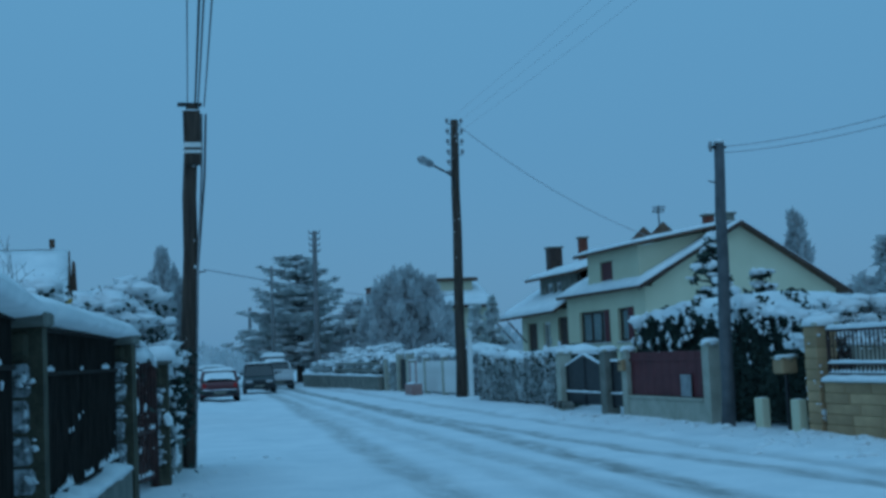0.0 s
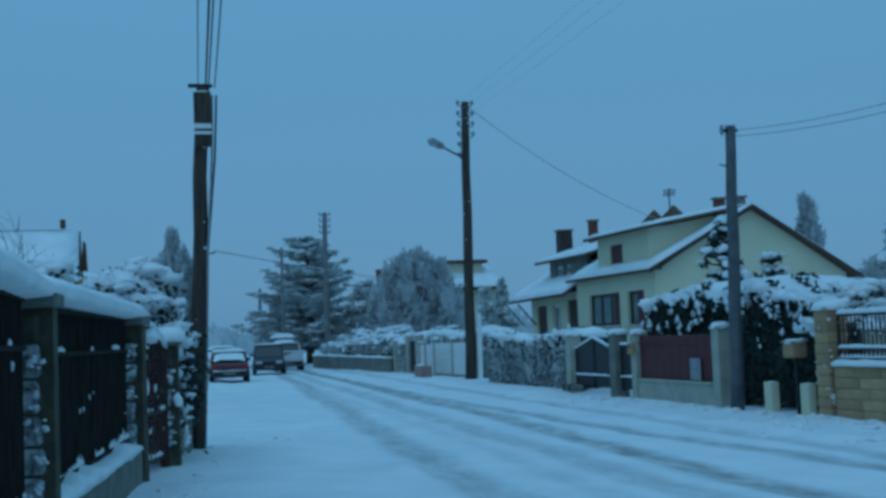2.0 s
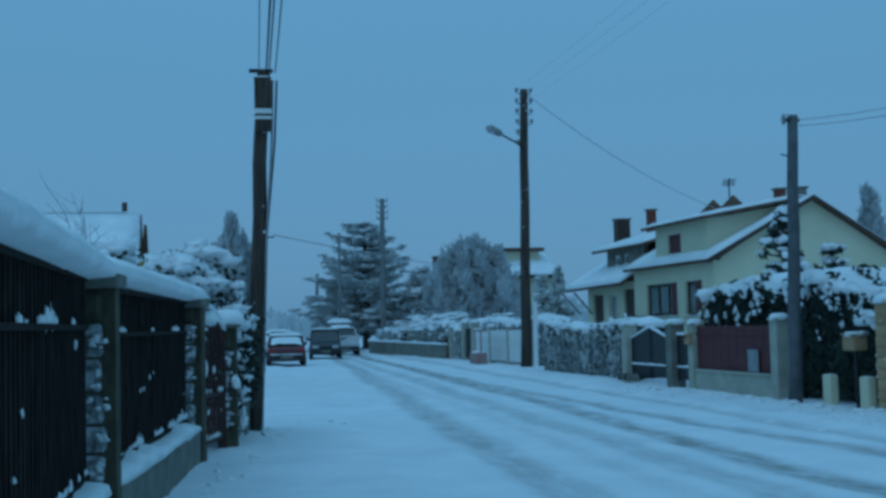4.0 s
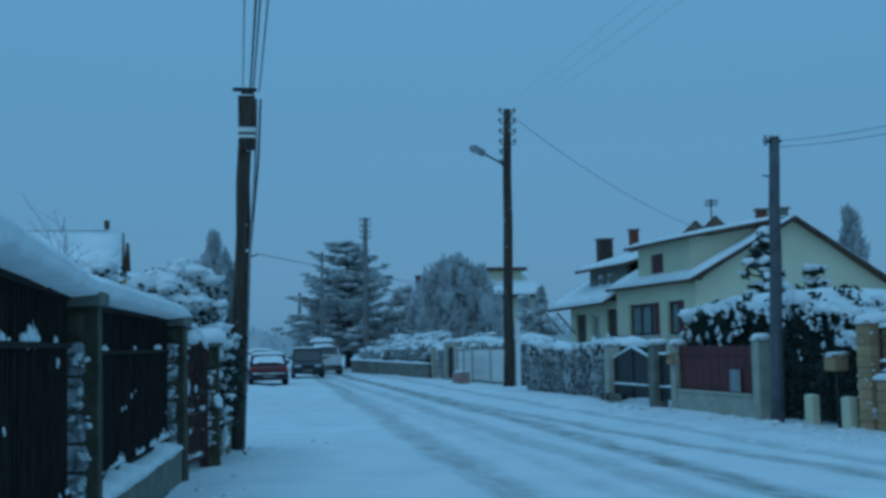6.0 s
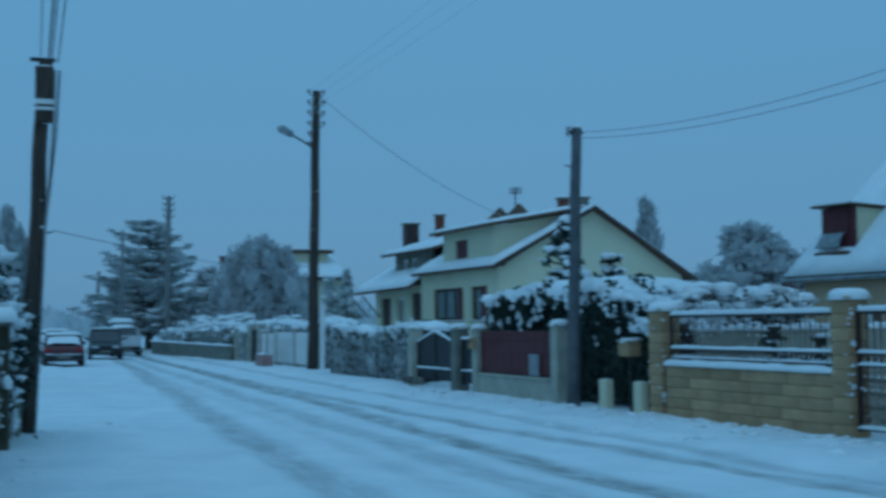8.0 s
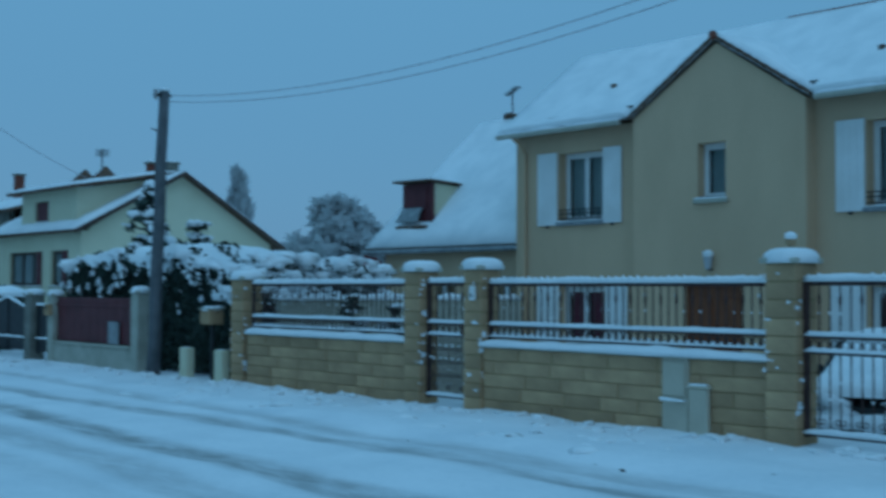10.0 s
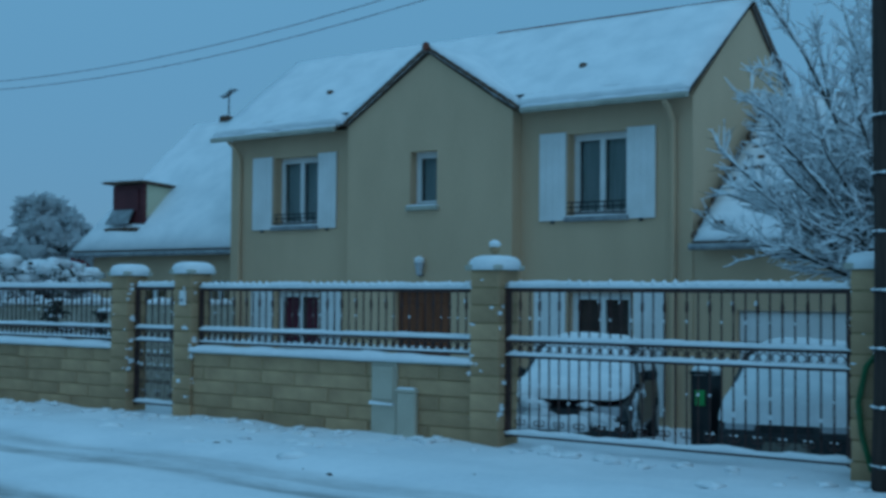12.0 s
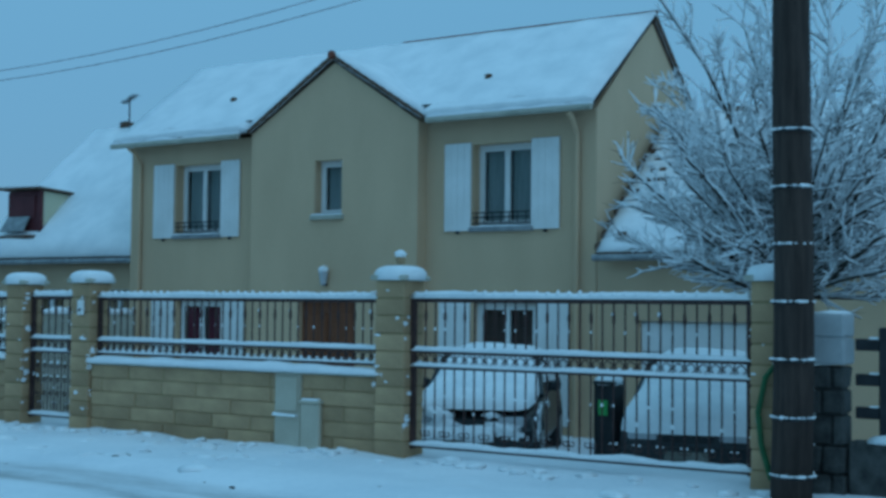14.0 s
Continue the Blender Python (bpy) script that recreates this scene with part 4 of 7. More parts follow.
# tall wooden pole with the street lamp
mx, my = 12.6, 44.3
p = wood_pole(mx, my, 10.08, 0.2, 0.14, (0.2, 0), "tall dark wooden pole carrying insulators and a street lamp")
for k in range(6):
    z = 9.93 - k * 0.38
    for s in (-1, 1):
        if s > 0 and k > 3:
            continue
        i = part("insulator_arm", tube(bmesh.new(), [(mx + 0.2, my, z), (mx + 0.2 + s * 0.27, my, z), (mx + 0.2 + s * 0.27, my, z + 0.1)], 0.016, 5), METAL_DARK, p)
        part("insulator", tube(bmesh.new(), [(mx + 0.2 + s * 0.27, my, z + 0.06), (mx + 0.2 + s * 0.27, my, z + 0.13), (mx + 0.2 + s * 0.27, my, z + 0.21)], [0.05, 0.075, 0.045], 8), METAL_GREY, i, "small glass insulator")
part("conduit", tube(bmesh.new(), [(mx + 0.31, my - 0.2, -0.1), (mx + 0.33, my - 0.2, 2.35)], 0.095, 8), WHITE_PAINT, p, "pale grey cable guard")
pole_snow(p, mx, my, 10.0, (0.2, 0), 0.15, -1.7, 12, 5)
l = thing("street_lamp", mx + 0.05, my, 8.0, "street lamp on a bent arm fixed to the pole", "street lamp")
part("lamp_arm", tube(bmesh.new(), [(mx + 0.06, my - 0.15, 7.5), (mx + 0.05, my - 0.15, 7.9), (mx - 0.1, my - 0.1, 8.08), (mx - 0.75, my - 0.1, 8.42)], 0.035, 8), METAL_DARK, l)
hd = part("lamp_head", tube(bmesh.new(), [(mx - 0.66, my - 0.1, 8.38), (mx - 0.78, my - 0.1, 8.45), (mx - 1.15, my - 0.1, 8.62), (mx - 1.27, my - 0.1, 8.66)], [0.05, 0.13, 0.15, 0.05], 10), METAL_GREY, l, "grey lamp housing")
part("lamp_bowl", lump(bmesh.new(), (mx - 1.0, my - 0.1, 8.48), 0.12, (1.5, 1, 0.6), 0.02), LAMP_GLASS, hd)
wire("overhead_cable", (mx + 0.2, my, 10.0), (23.2, 48.6, 5.7), 0.5, 0.014, "service cable falling to a house roof", CABLE_FROST)
wire("overhead_cable", (mx + 0.0, my, 10.1), (7.6, -20, 9.5), 0.4, 0.0032, "thin bare overhead line", CABLE_FROST)
wire("overhead_cable", (mx + 0.0, my, 9.75), (7.6, -20, 9.0), 0.4, 0.0032, "thin bare overhead line", CABLE_FROST)
wire("overhead_cable", (mx + 0.0, my, 9.4), (7.6, -20, 8.5), 0.4, 0.0032, "thin bare overhead line", CABLE_FROST)
wire("overhead_cable", (mx, my, 3.4), (lx + 0.36, ly, 3.1), 0.12, 0.009, "thin cable crossing the street", CABLE_FROST)
wire("overhead_cable", (mx, my, 3.7), (11.5, 86.0, 5.2), 0.25, 0.014, "snow-lined cable between street poles", CABLE_FROST)

# slim grey pole before the hedge
rx_, ry_ = 11.72, 22.55
p = wood_pole(rx_, ry_, 5.48, 0.14, 0.1, (0.17, 0), "slim grey utility pole before the snowy hedge", POLE_GREY)
part("crossarm", boxes((rx_ - 0.03, rx_ + 0.31, ry_ - 0.04, ry_ + 0.04, 5.36, 5.42), bev=0.005), METAL_DARK, p)
part("cap", lump(bmesh.new(), (rx_ + 0.17, ry_, 5.5), 0.12, (1, 1, 0.4), 0.1), SNOW, p)
part("bracket", tube(bmesh.new(), [(rx_ - 0.1, ry_, 4.72), (rx_ + 0.14, ry_, 4.66)], 0.018, 5), METAL_GREY, p)
part("insulator", tube(bmesh.new(), [(rx_ - 0.01, ry_, 5.3), (rx_ - 0.01, ry_, 5.4), (rx_ - 0.01, ry_, 5.5)], [0.03, 0.05, 0.03], 8), METAL_GREY, p)

# dark near pole beside the drive gate
nx, ny = 11.55, 3.56
p = wood_pole(nx, ny, 7.4, 0.188, 0.158, (0.02, 0.0), "thick dark wooden pole with snow on its climbing bands", POLE_DARK)
for k in range(7):
    z = 0.1 + k * 0.52
    br = 0.189 - 0.0021 * k
    bd = part("climbing_band", tube(bmesh.new(), [(nx, ny, z), (nx, ny, z + 0.025)], br + 0.006, 14), METAL_DARK, p)
    bm = bmesh.new()
    rnd = random.Random(k)
    for i in range(26):
        a = math.pi * (0.6 + i * 0.042) + rnd.uniform(-0.04, 0.04)
        lump(bm, (nx + br * math.cos(a), ny + br * math.sin(a), z + 0.03), rnd.uniform(0.005, 0.022), (1.1, 1.1, 0.8), 0.4, 1, i + k)
    tagged(part("band_snow", bm, SNOW, bd, smooth=True), kind="stuff")
wire("overhead_cable", (rx_ + 0.28, ry_, 5.4), (nx - 0.1, ny, 5.97), 0.76, 0.0075, "thick twisted cable between two street poles", CABLE_FROST)
wire("overhead_cable", (rx_ + 0.28, ry_, 5.28), (nx - 0.1, ny, 5.8), 0.76, 0.0075, "thick twisted cable between two street poles", CABLE_FROST)
hs = thing("garden_hose", FX + 0.1, 3.72, 0, "bright green hose looped against the gate pillar", "hose")
part("hose_loop", tube(bmesh.new(), [(FX - 0.06, 3.84, 0.03), (FX - 0.07, 3.93, 0.35), (FX - 0.07, 3.96, 0.65), (FX - 0.07, 3.89, 0.98), (FX - 0.06, 3.8, 1.1), (FX - 0.06, 3.7, 1.0)], 0.03, 8), GREEN_HOSE, hs)

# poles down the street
p = wood_pole(14.1, 83.8, 10.1, 0.22, 0.15, (0.1, 0), "distant wooden utility pole before the cedar", POLE_HAZE)
for k in range(4):
    z = 9.95 - k * 0.4
    for s in (-1, 1):
        part("insulator_arm", tube(bmesh.new(), [(14.2, 83.8, z), (14.2 + s * 0.35, 83.8, z), (14.2 + s * 0.35, 83.8, z + 0.2)], 0.04, 5), METAL_DARK, p)
wood_pole(12.6, 109.0, 6.2, 0.18, 0.13, (0.1, 0), "far wooden utility pole in the mist", POLE_HAZE)
wood_pole(11.5, 86.0, 8.0, 0.12, 0.08, (0.05, 0), "far wooden utility pole beside the cedar", POLE_HAZE)


# ---- hedges, gates and the cream house further along ----
def leaves(bm, n, place_at, size, rnd, flat=0.0):
    """Many small pointed leaves at random turns."""
    for i in range(n):
        c, nm = place_at(rnd)
        c = Vector(c)
        a = Vector((rnd.gauss(0, 1), rnd.gauss(0, 1), rnd.gauss(0, 1) * (1 - flat))).normalized()
        b = a.cross(Vector((rnd.gauss(0, 1), rnd.gauss(0, 1), rnd.gauss(0, 1)))).normalized()
        s = size * rnd.uniform(0.5, 1.3)
        bm.faces.new([bm.verts.new(c + a * s), bm.verts.new(c + b * s * 0.45), bm.verts.new(c - a * s * 0.6), bm.verts.new(c - b * s * 0.45)])
    return bm


def hedge(name, x0, x1, ya, yb, z0, z1, label, needle, snow_top=0.22, dense=2600, leaf=0.07, drape=70, seed=1, mat_snow=None, taper=0.0):
    h = thing(name, (x0 + x1) / 2, (ya + yb) / 2, 0, label, "hedge")
    rnd = random.Random(seed)
    bm = bmesh.new()
    nx_, ny_, nz_ = 3, max(4, int((yb - ya) / 0.35)), max(3, int((z1 - z0) / 0.35))

    def slump(y):
        return taper * max(0.0, 1 - (y - ya) / 2.6) ** 1.6

    def wob(p):
        return Vector((0.16 * noise.noise(p * 1.3 + Vector((seed, 0, 0))), 0.1 * noise.noise(p * 1.5), 0.3 * noise.noise(p * 0.7 + Vector((0, seed, 0))) - slump(p.y) * (p.z - z0) / (z1 - z0)))

    front = [[bm.verts.new(Vector((x0, ya + (yb - ya) * j / ny_, z0 + (z1 - z0) * k / nz_)) + wob(Vector((x0, ya + (yb - ya) * j / ny_, z0 + (z1 - z0) * k / nz_))) * (0 if k == 0 else 1)) for k in range(nz_ + 1)] for j in range(ny_ + 1)]
    back = [[bm.verts.new((x1, v.co.y, v.co.z)) for v in row] for row in front]
    for j in range(ny_):
        for k in range(nz_):
            bm.faces.new((front[j][k], front[j][k + 1], front[j + 1][k + 1], front[j + 1][k]))
            bm.faces.new((back[j][k], back[j + 1][k], back[j + 1][k + 1], back[j][k + 1]))
        bm.faces.new((front[j][nz_], back[j][nz_], back[j + 1][nz_], front[j + 1][nz_]))
    for j in (0, ny_):
        for k in range(nz_):
            bm.faces.new((front[j][k], back[j][k], back[j][k + 1], front[j][k + 1]))
    part("inner_growth", bm, needle, h)

    def spot(r):
        y, z = r.uniform(ya, yb), r.uniform(z0 + 0.02, z1)
        if r.random() < 0.14:
            x = r.uniform(x0, x1)
            p = Vector((x, ya if r.random() < 0.7 else yb, z))
        else:
            p = Vector((x0, y, z))
        return p + wob(p) + Vector((r.uniform(-0.14, 0.03), r.uniform(-0.05, 0.05), r.uniform(-0.03, 0.05))), None

    tagged(part("foliage", leaves(bmesh.new(), dense, spot, leaf, rnd), needle, h), kind="stuff")
    bm = bmesh.new()

    def crest(y):
        return z1 + 0.3 * noise.noise(Vector((x0, y, z1)) * 0.7 + Vector((0, seed, 0))) - slump(y)

    ny2, nx2 = int((yb - ya) / 0.09), 9
    sheet = []
    for j in range(ny2 + 1):
        y = ya - 0.08 + (yb - ya + 0.16) * j / ny2
        sag = 0.05 + 0.3 * snow_top / 0.22 * max(0.0, noise.noise(Vector((seed, y * 2.6, 0)))) + 0.08 * noise.noise(Vector((seed, y * 9.0, 4.0)))
        end = min(1.0, 0.25 + min(j, ny2 - j) * 0.25)
        row = [bm.verts.new((x0 - 0.1 + 0.05 * noise.noise(Vector((y * 4, seed, 1.0))), y, crest(y) - sag))]
        for i in range(nx2):
            u = i / (nx2 - 1)
            x = x0 - 0.13 + (x1 - x0 + 0.16) * u
            p = Vector((x, y, seed))
            dome = math.sin(math.pi * (0.16 + 0.8 * u)) ** 0.5 * end
            row.append(bm.verts.new((x, y, crest(y) + snow_top * (0.1 + 0.75 * dome * (1 + 0.9 * noise.noise(p * 1.7) + 0.3 * noise.noise(p * 5.5))))))
        row.append(bm.verts.new((x1, y, crest(y) - 0.1)))
        sheet.append(row)
    for r, t in zip(sheet, sheet[1:]):
        for i in range(nx2 + 1):
            bm.faces.new((r[i], t[i], t[i + 1], r[i + 1]))
    bm.faces.new(sheet[0][::-1])
    bm.faces.new(sheet[-1])
    bmesh.ops.recalc_face_normals(bm, faces=bm.faces)
    for j in range(int((yb - ya) / 0.3)):
        y = rnd.uniform(ya, yb)
        lump(bm, (x0 + rnd.uniform(-0.1, 0.35), y, crest(y) + snow_top * rnd.uniform(0.0, 0.35)), rnd.uniform(0.45, 0.95) * snow_top, (1.1, 1.5, 0.7), 0.4, 2 if snow_top > 0.15 else 1, j)
    sprigs = [Vector((x0 + rnd.uniform(-0.1, 0.6 * (x1 - x0)), rnd.uniform(ya, yb), 0)) for k in range(int((yb - ya) * (5 if snow_top > 0.2 else 1.5)))]

    def sprig(r):
        c = r.choice(sprigs)
        return c + Vector((r.gauss(0, 0.06), r.gauss(0, 0.09), crest(c.y) + snow_top * r.uniform(0.2, 1.05))), None

    tagged(part("sprig_growth", leaves(bmesh.new(), 22 * len(sprigs), sprig, leaf, rnd), needle, h, "dark sprigs poking through the snow"), kind="stuff")
    tagged(part("snow_load", bm, mat_snow or SNOW, h, "heavy snow lying on top", smooth=True), kind="stuff")
    bm = bmesh.new()
    for k in range(drape):
        y, z = rnd.uniform(ya, yb), z1 - abs(rnd.gauss(0, 0.2)) * (z1 - z0)
        if z < z0:
            continue
        p = Vector((x0, y, z))
        p += wob(p) + Vector((-0.1, 0, 0))
        for q in range(3):
            lump(bm, p + Vector((rnd.uniform(-0.04, 0.02), rnd.gauss(0, 0.05), rnd.gauss(0, 0.1))), rnd.uniform(0.02, 0.08), (0.6, rnd.uniform(0.7, 1.5), rnd.uniform(0.7, 1.5)), 0.55, 2, k + q)
    tagged(part("snow_clumps", bm, mat_snow or SNOW, h, "hanging clumps of snow", smooth=True), kind="stuff")
    return h


def post(x, y, w, top, mat, label, cap=0.03, snow=0.1):
    p = thing("gate_post", x + w / 2, y, 0, label, "gate post", "plain gate posts")
    part("shaft", boxes((x, x + w, y - w / 2, y + w / 2, -0.2, top), bev=0.015), mat, p)
    c = part("cap", boxes((x - cap, x + w + cap, y - w / 2 - cap, y + w / 2 + cap, top, top + 0.06), bev=0.015), CONCRETE, p)
    part("snow_cap", snow_cushion(bmesh.new(), x + w / 2, y, top + 0.055, w / 2 + cap, snow), SNOW, c, smooth=True)
    return p


hedge("hedge", 12.5, 14.6, 20.9, 28.3, 0.0, 2.24, "tall dark evergreen hedge sagging under thick snow", NEEDLES, 0.225, 7500, 0.085, 44, 3, taper=0.22)
post(11.95, 23.85, 0.3, 1.5, CONCRETE, "pale rendered gate post capped with snow")
post(11.95, 28.05, 0.28, 1.42, CONCRETE, "pale rendered gate post capped with snow")
post(11.9, 29.25, 0.36, 1.44, CONCRETE_DARK, "grimy rendered gate post capped with snow")
post(11.9, 32.35, 0.34, 1.42, CONCRETE, "pale rendered gate post capped with snow")

pw = thing("panel_fence", 12.1, 26.0, 0, "burgundy panel fence on a low pale wall", "fence")
part("base_wall", boxes((11.98, 12.2, 24.02, 27.9, -0.2, 0.36)), CONCRETE, pw)
part("coping", boxes((11.93, 12.25, 24.02, 27.9, 0.36, 0.41), bev=0.01), CONCRETE, pw)
for k in range(9):
    a = 24.05 + k * 0.425
    part("panel", boxes((12.06, 12.09, a, a + 0.415, 0.42, 1.4), bev=0.006), BURGUNDY, pw)
part("panel_rail", boxes((12.03, 12.058, 24.03, 27.88, 1.2, 1.26), bev=0.004), BURGUNDY, pw)
part("hatch", boxes((12.0, 12.03, 24.66, 25.15, 0.42, 0.9), bev=0.01), METAL_GREY, pw, "pale metal meter hatch")
bx = thing("letter_box", 11.93, 28.0, 1.1, "small ochre letter box on a gate post", "letter box")
part("box_body", boxes((11.84, 11.945, 27.88, 28.14, 0.98, 1.24), bev=0.015), STONE_BEIGE, bx)
part("box_slot", boxes((11.83, 11.84, 27.92, 28.1, 1.14, 1.17)), METAL_DARK, bx)

mbx = thing("mailbox", 11.95, 20.72, 0, "cream mailbox on a thin metal post", "mailbox")
part("mailbox_post", boxes((11.95, 12.0, 20.69, 20.75, -0.1, 0.94)), METAL_DARK, mbx)
bb = part("mailbox_body", boxes((11.8, 12.12, 20.54, 20.9, 0.94, 1.22), bev=0.03), STONE_BEIGE, mbx)
part("mailbox_lid", boxes((11.78, 12.14, 20.52, 20.92, 1.222, 1.245), bev=0.008), CONCRETE, bb)
part("mailbox_snow", snow_cushion(bmesh.new(), 11.96, 20.72, 1.245, 0.16, 0.035), SNOW, bb)
for y in (21.55, 20.26):
    k = thing("stone_bollard", 11.9, y, 0, "short pale stone block standing in the snow", "bollard", "stone blocks")
    part("block_body", boxes((11.82, 12.0, y - 0.14, y + 0.14, -0.15, 0.49), bev=0.02), RENDER_CREAM, k)
    part("block_snow", snow_cushion(bmesh.new(), 11.91, y, 0.488, 0.07, 0.012), SNOW, k)


def pitched_gate(ya, yb, z_side, z_mid, label, leaves_n=2):
    x = 12.05
    g = thing("garden_gate", x, (ya + yb) / 2, 0, label, "gate")
    ym = (ya + yb) / 2
    for a, b, za, zb in ((ya, ym - 0.015, z_side, z_mid), (ym + 0.015, yb, z_mid, z_side)) if leaves_n == 2 else ((ya, yb, z_side, z_side),):
        lf = part("gate_leaf", solid(bmesh.new(), [(x, a, 0.12), (x, b, 0.12), (x, b, zb), (x, a, za)], (0.03, 0, 0)), METAL_DARK, g, "dark sheet metal leaf")
        part("leaf_stile", boxes((x - 0.02, x + 0.05, a, a + 0.05, 0.08, za)), METAL_DARK, lf)
        part("leaf_stile", boxes((x - 0.02, x + 0.05, b - 0.05, b, 0.08, zb)), METAL_DARK, lf)
        part("leaf_rail", boxes((x - 0.03, x, a, b, 0.36, 0.42)), METAL_DARK, lf)
        part("leaf_snow", snow_strip(bmesh.new(), (x, a, za), (x, b, zb), 0.08, 0.09), SNOW, lf)
        part("rail_snow", snow_strip(bmesh.new(), (x - 0.02, a, 0.42), (x - 0.02, b, 0.42), 0.06, 0.06), SNOW, lf)
    return g


pitched_gate(29.5, 32.1, 1.1, 1.38, "dark double gate with a peaked top edged with snow")
pitched_gate(28.28, 29.0, 1.2, 1.2, "narrow dark garden gate between rendered posts", 1)
wb = thing("log_stack", 11.7, 31.6, 0, "low row of pale cut logs at the gate foot", "logs")
for k in range(4):
    part("log", tube(bmesh.new(), [(11.6, 31.3 + k * 0.22, 0.1), (11.85, 31.3 + k * 0.22, 0.1)], 0.09, 9), BARK if k % 2 else CONCRETE_DARK, wb)
hedge("hedge", 12.45, 13.4, 32.8, 41.0, 0.0, 1.36, "clipped hedge behind wire with a straight snow crest", NEEDLES, 0.14, 2200, 0.08, 60, 7)
wf = thing("wire_fence", 12.15, 38.5, 0, "wire mesh fence hung with frosted creepers", "fence")
for k in range(9):
    y = 33.0 + k * 0.93
    part("fence_post", tube(bmesh.new(), [(12.15, y, -0.1), (12.15, y, 1.35)], 0.035, 7), CONCRETE_DARK, wf)
for z in (0.2, 0.6, 1.0, 1.3):
    part("line_wire", tube(bmesh.new(), [(12.12, 33.0, z), (12.12, 40.44, z)], 0.006, 4), METAL_GREY, wf)


def creeper_spot(r):
    y = r.uniform(33.0, 40.3)
    return Vector((12.08 + r.uniform(-0.05, 0.1), y, abs(r.gauss(0.5, 0.32)) + 0.05 + 0.25 * noise.noise(Vector((0, y * 0.8, 0))))), None


tagged(part("frosted_creeper", leaves(bmesh.new(), 2600, creeper_spot, 0.08, random.Random(11)), FROST_HEDGE, wf, "frosted tangle of creeper"), kind="stuff")
bm = bmesh.new()
rnd = random.Random(12)
for k in range(110):
    c, _ = creeper_spot(rnd)
    lump(bm, c + Vector((-0.03, 0, 0.1)), rnd.uniform(0.03, 0.09), (0.45, 0.7, 2.0), 0.4, 1, k)
tagged(part("creeper_snow", bm, FROST_HEDGE, wf, "soft snow caught in the creeper", smooth=True), kind="stuff")

# pale gates and posts further down
for y, w, t in ((44.9, 0.25, 1.35), (47.4, 0.22, 1.4), (50.2, 0.22, 1.4), (53.2, 0.32, 1.6), (55.0, 0.3, 1.6), (57.6, 0.28, 1.4)):
    post(12.75, y, w, t, CONCRETE, "pale gate post capped with snow", snow=0.12)


def bar_gate(ya, yb, x, top, mat, label, n):
    g = thing("picket_gate", x, (ya + yb) / 2, 0, label, "gate", "pale picket gates")
    for z in (0.25, top - 0.2, top * 0.55):
        r = part("gate_rail", boxes((x, x + 0.05, ya, yb, z - 0.03, z + 0.03)), mat, g)
        part("rail_snow", snow_strip(bmesh.new(), (x + 0.02, ya, z + 0.03), (x + 0.02, yb, z + 0.03), 0.07, 0.06), SNOW, r)
    me = bpy.data.meshes.new("picket")
    bm = boxes((0, 0.03, -0.045, 0.045, 0, top - 0.1), bev=0.01)
    bm.to_mesh(me)
    bm.free()
    me.materials.append(mat)
    for k in range(n):
        place(me, "picket", g, x - 0.03, ya + (yb - ya) * (k + 0.5) / n, 0.1)
    return g


bar_gate(45.05, 47.25, 12.8, 1.3, WHITE_PAINT, "white picket gate crusted with snow", 16)
bar_gate(47.55, 50.05, 12.8, 1.3, WHITE_PAINT, "white picket gate crusted with snow", 15)
bar_gate(50.35, 53.0, 12.8, 1.25, WHITE_PAINT, "white picket gate crusted with snow", 15)
bar_gate(53.4, 54.8, 12.9, 1.4, METAL_DARK, "dark garden gate between cream posts", 12)
pl = thing("planter_box", 12.0, 48.9, 0, "pinkish planter box with a snowy frame on the pavement", "planter")
part("planter_body", boxes((11.75, 12.2, 48.4, 49.5, 0, 0.45), bev=0.03), PINK_PLANTER, pl)
for y in (48.45, 49.45):
    part("planter_stake", boxes((11.95, 12.0, y - 0.03, y + 0.03, 0.45, 1.35)), PINK_PLANTER, pl)
part("planter_bar", boxes((11.95, 12.0, 48.4, 49.5, 1.35, 1.42)), WHITE_PAINT, pl)
part("planter_snow", snow_strip(bmesh.new(), (11.97, 48.42, 0.45), (11.97, 49.48, 0.45), 0.4, 0.1), SNOW, pl)
fw = thing("far_garden_wall", 12.6, 66.0, 0, "far low garden wall with fence rails and snow", "wall")
part("base_wall", boxes((12.5, 12.7, 57.8, 80.0, -0.2, 0.65)), CONCRETE_DARK, fw)
part("wall_snow", snow_strip(bmesh.new(), (12.6, 57.8, 0.65), (12.6, 80.0, 0.65), 0.3, 0.14, 0.5), SNOW, fw)
for z in (0.95, 1.25):
    part("fence_rail", boxes((12.55, 12.62, 57.8, 69.0, z - 0.06, z + 0.06)), CONCRETE_DARK, fw)
hedge("hedge", 13.0, 14.2, 57.0, 79.0, 0.0, 1.3, "low garden hedge, frost and haze in its pale colour, heaped with snow", NEEDLES_FAR, 0.17, 3600, 0.12, 60, 9)
hedge("hedge", 13.4, 14.6, 44.6, 56.5, 0.0, 1.55, "frosted garden shrubs, haze in their pale colour, heaped with snow", FROST_AND_HAZE, 0.16, 3200, 0.1, 50, 13)


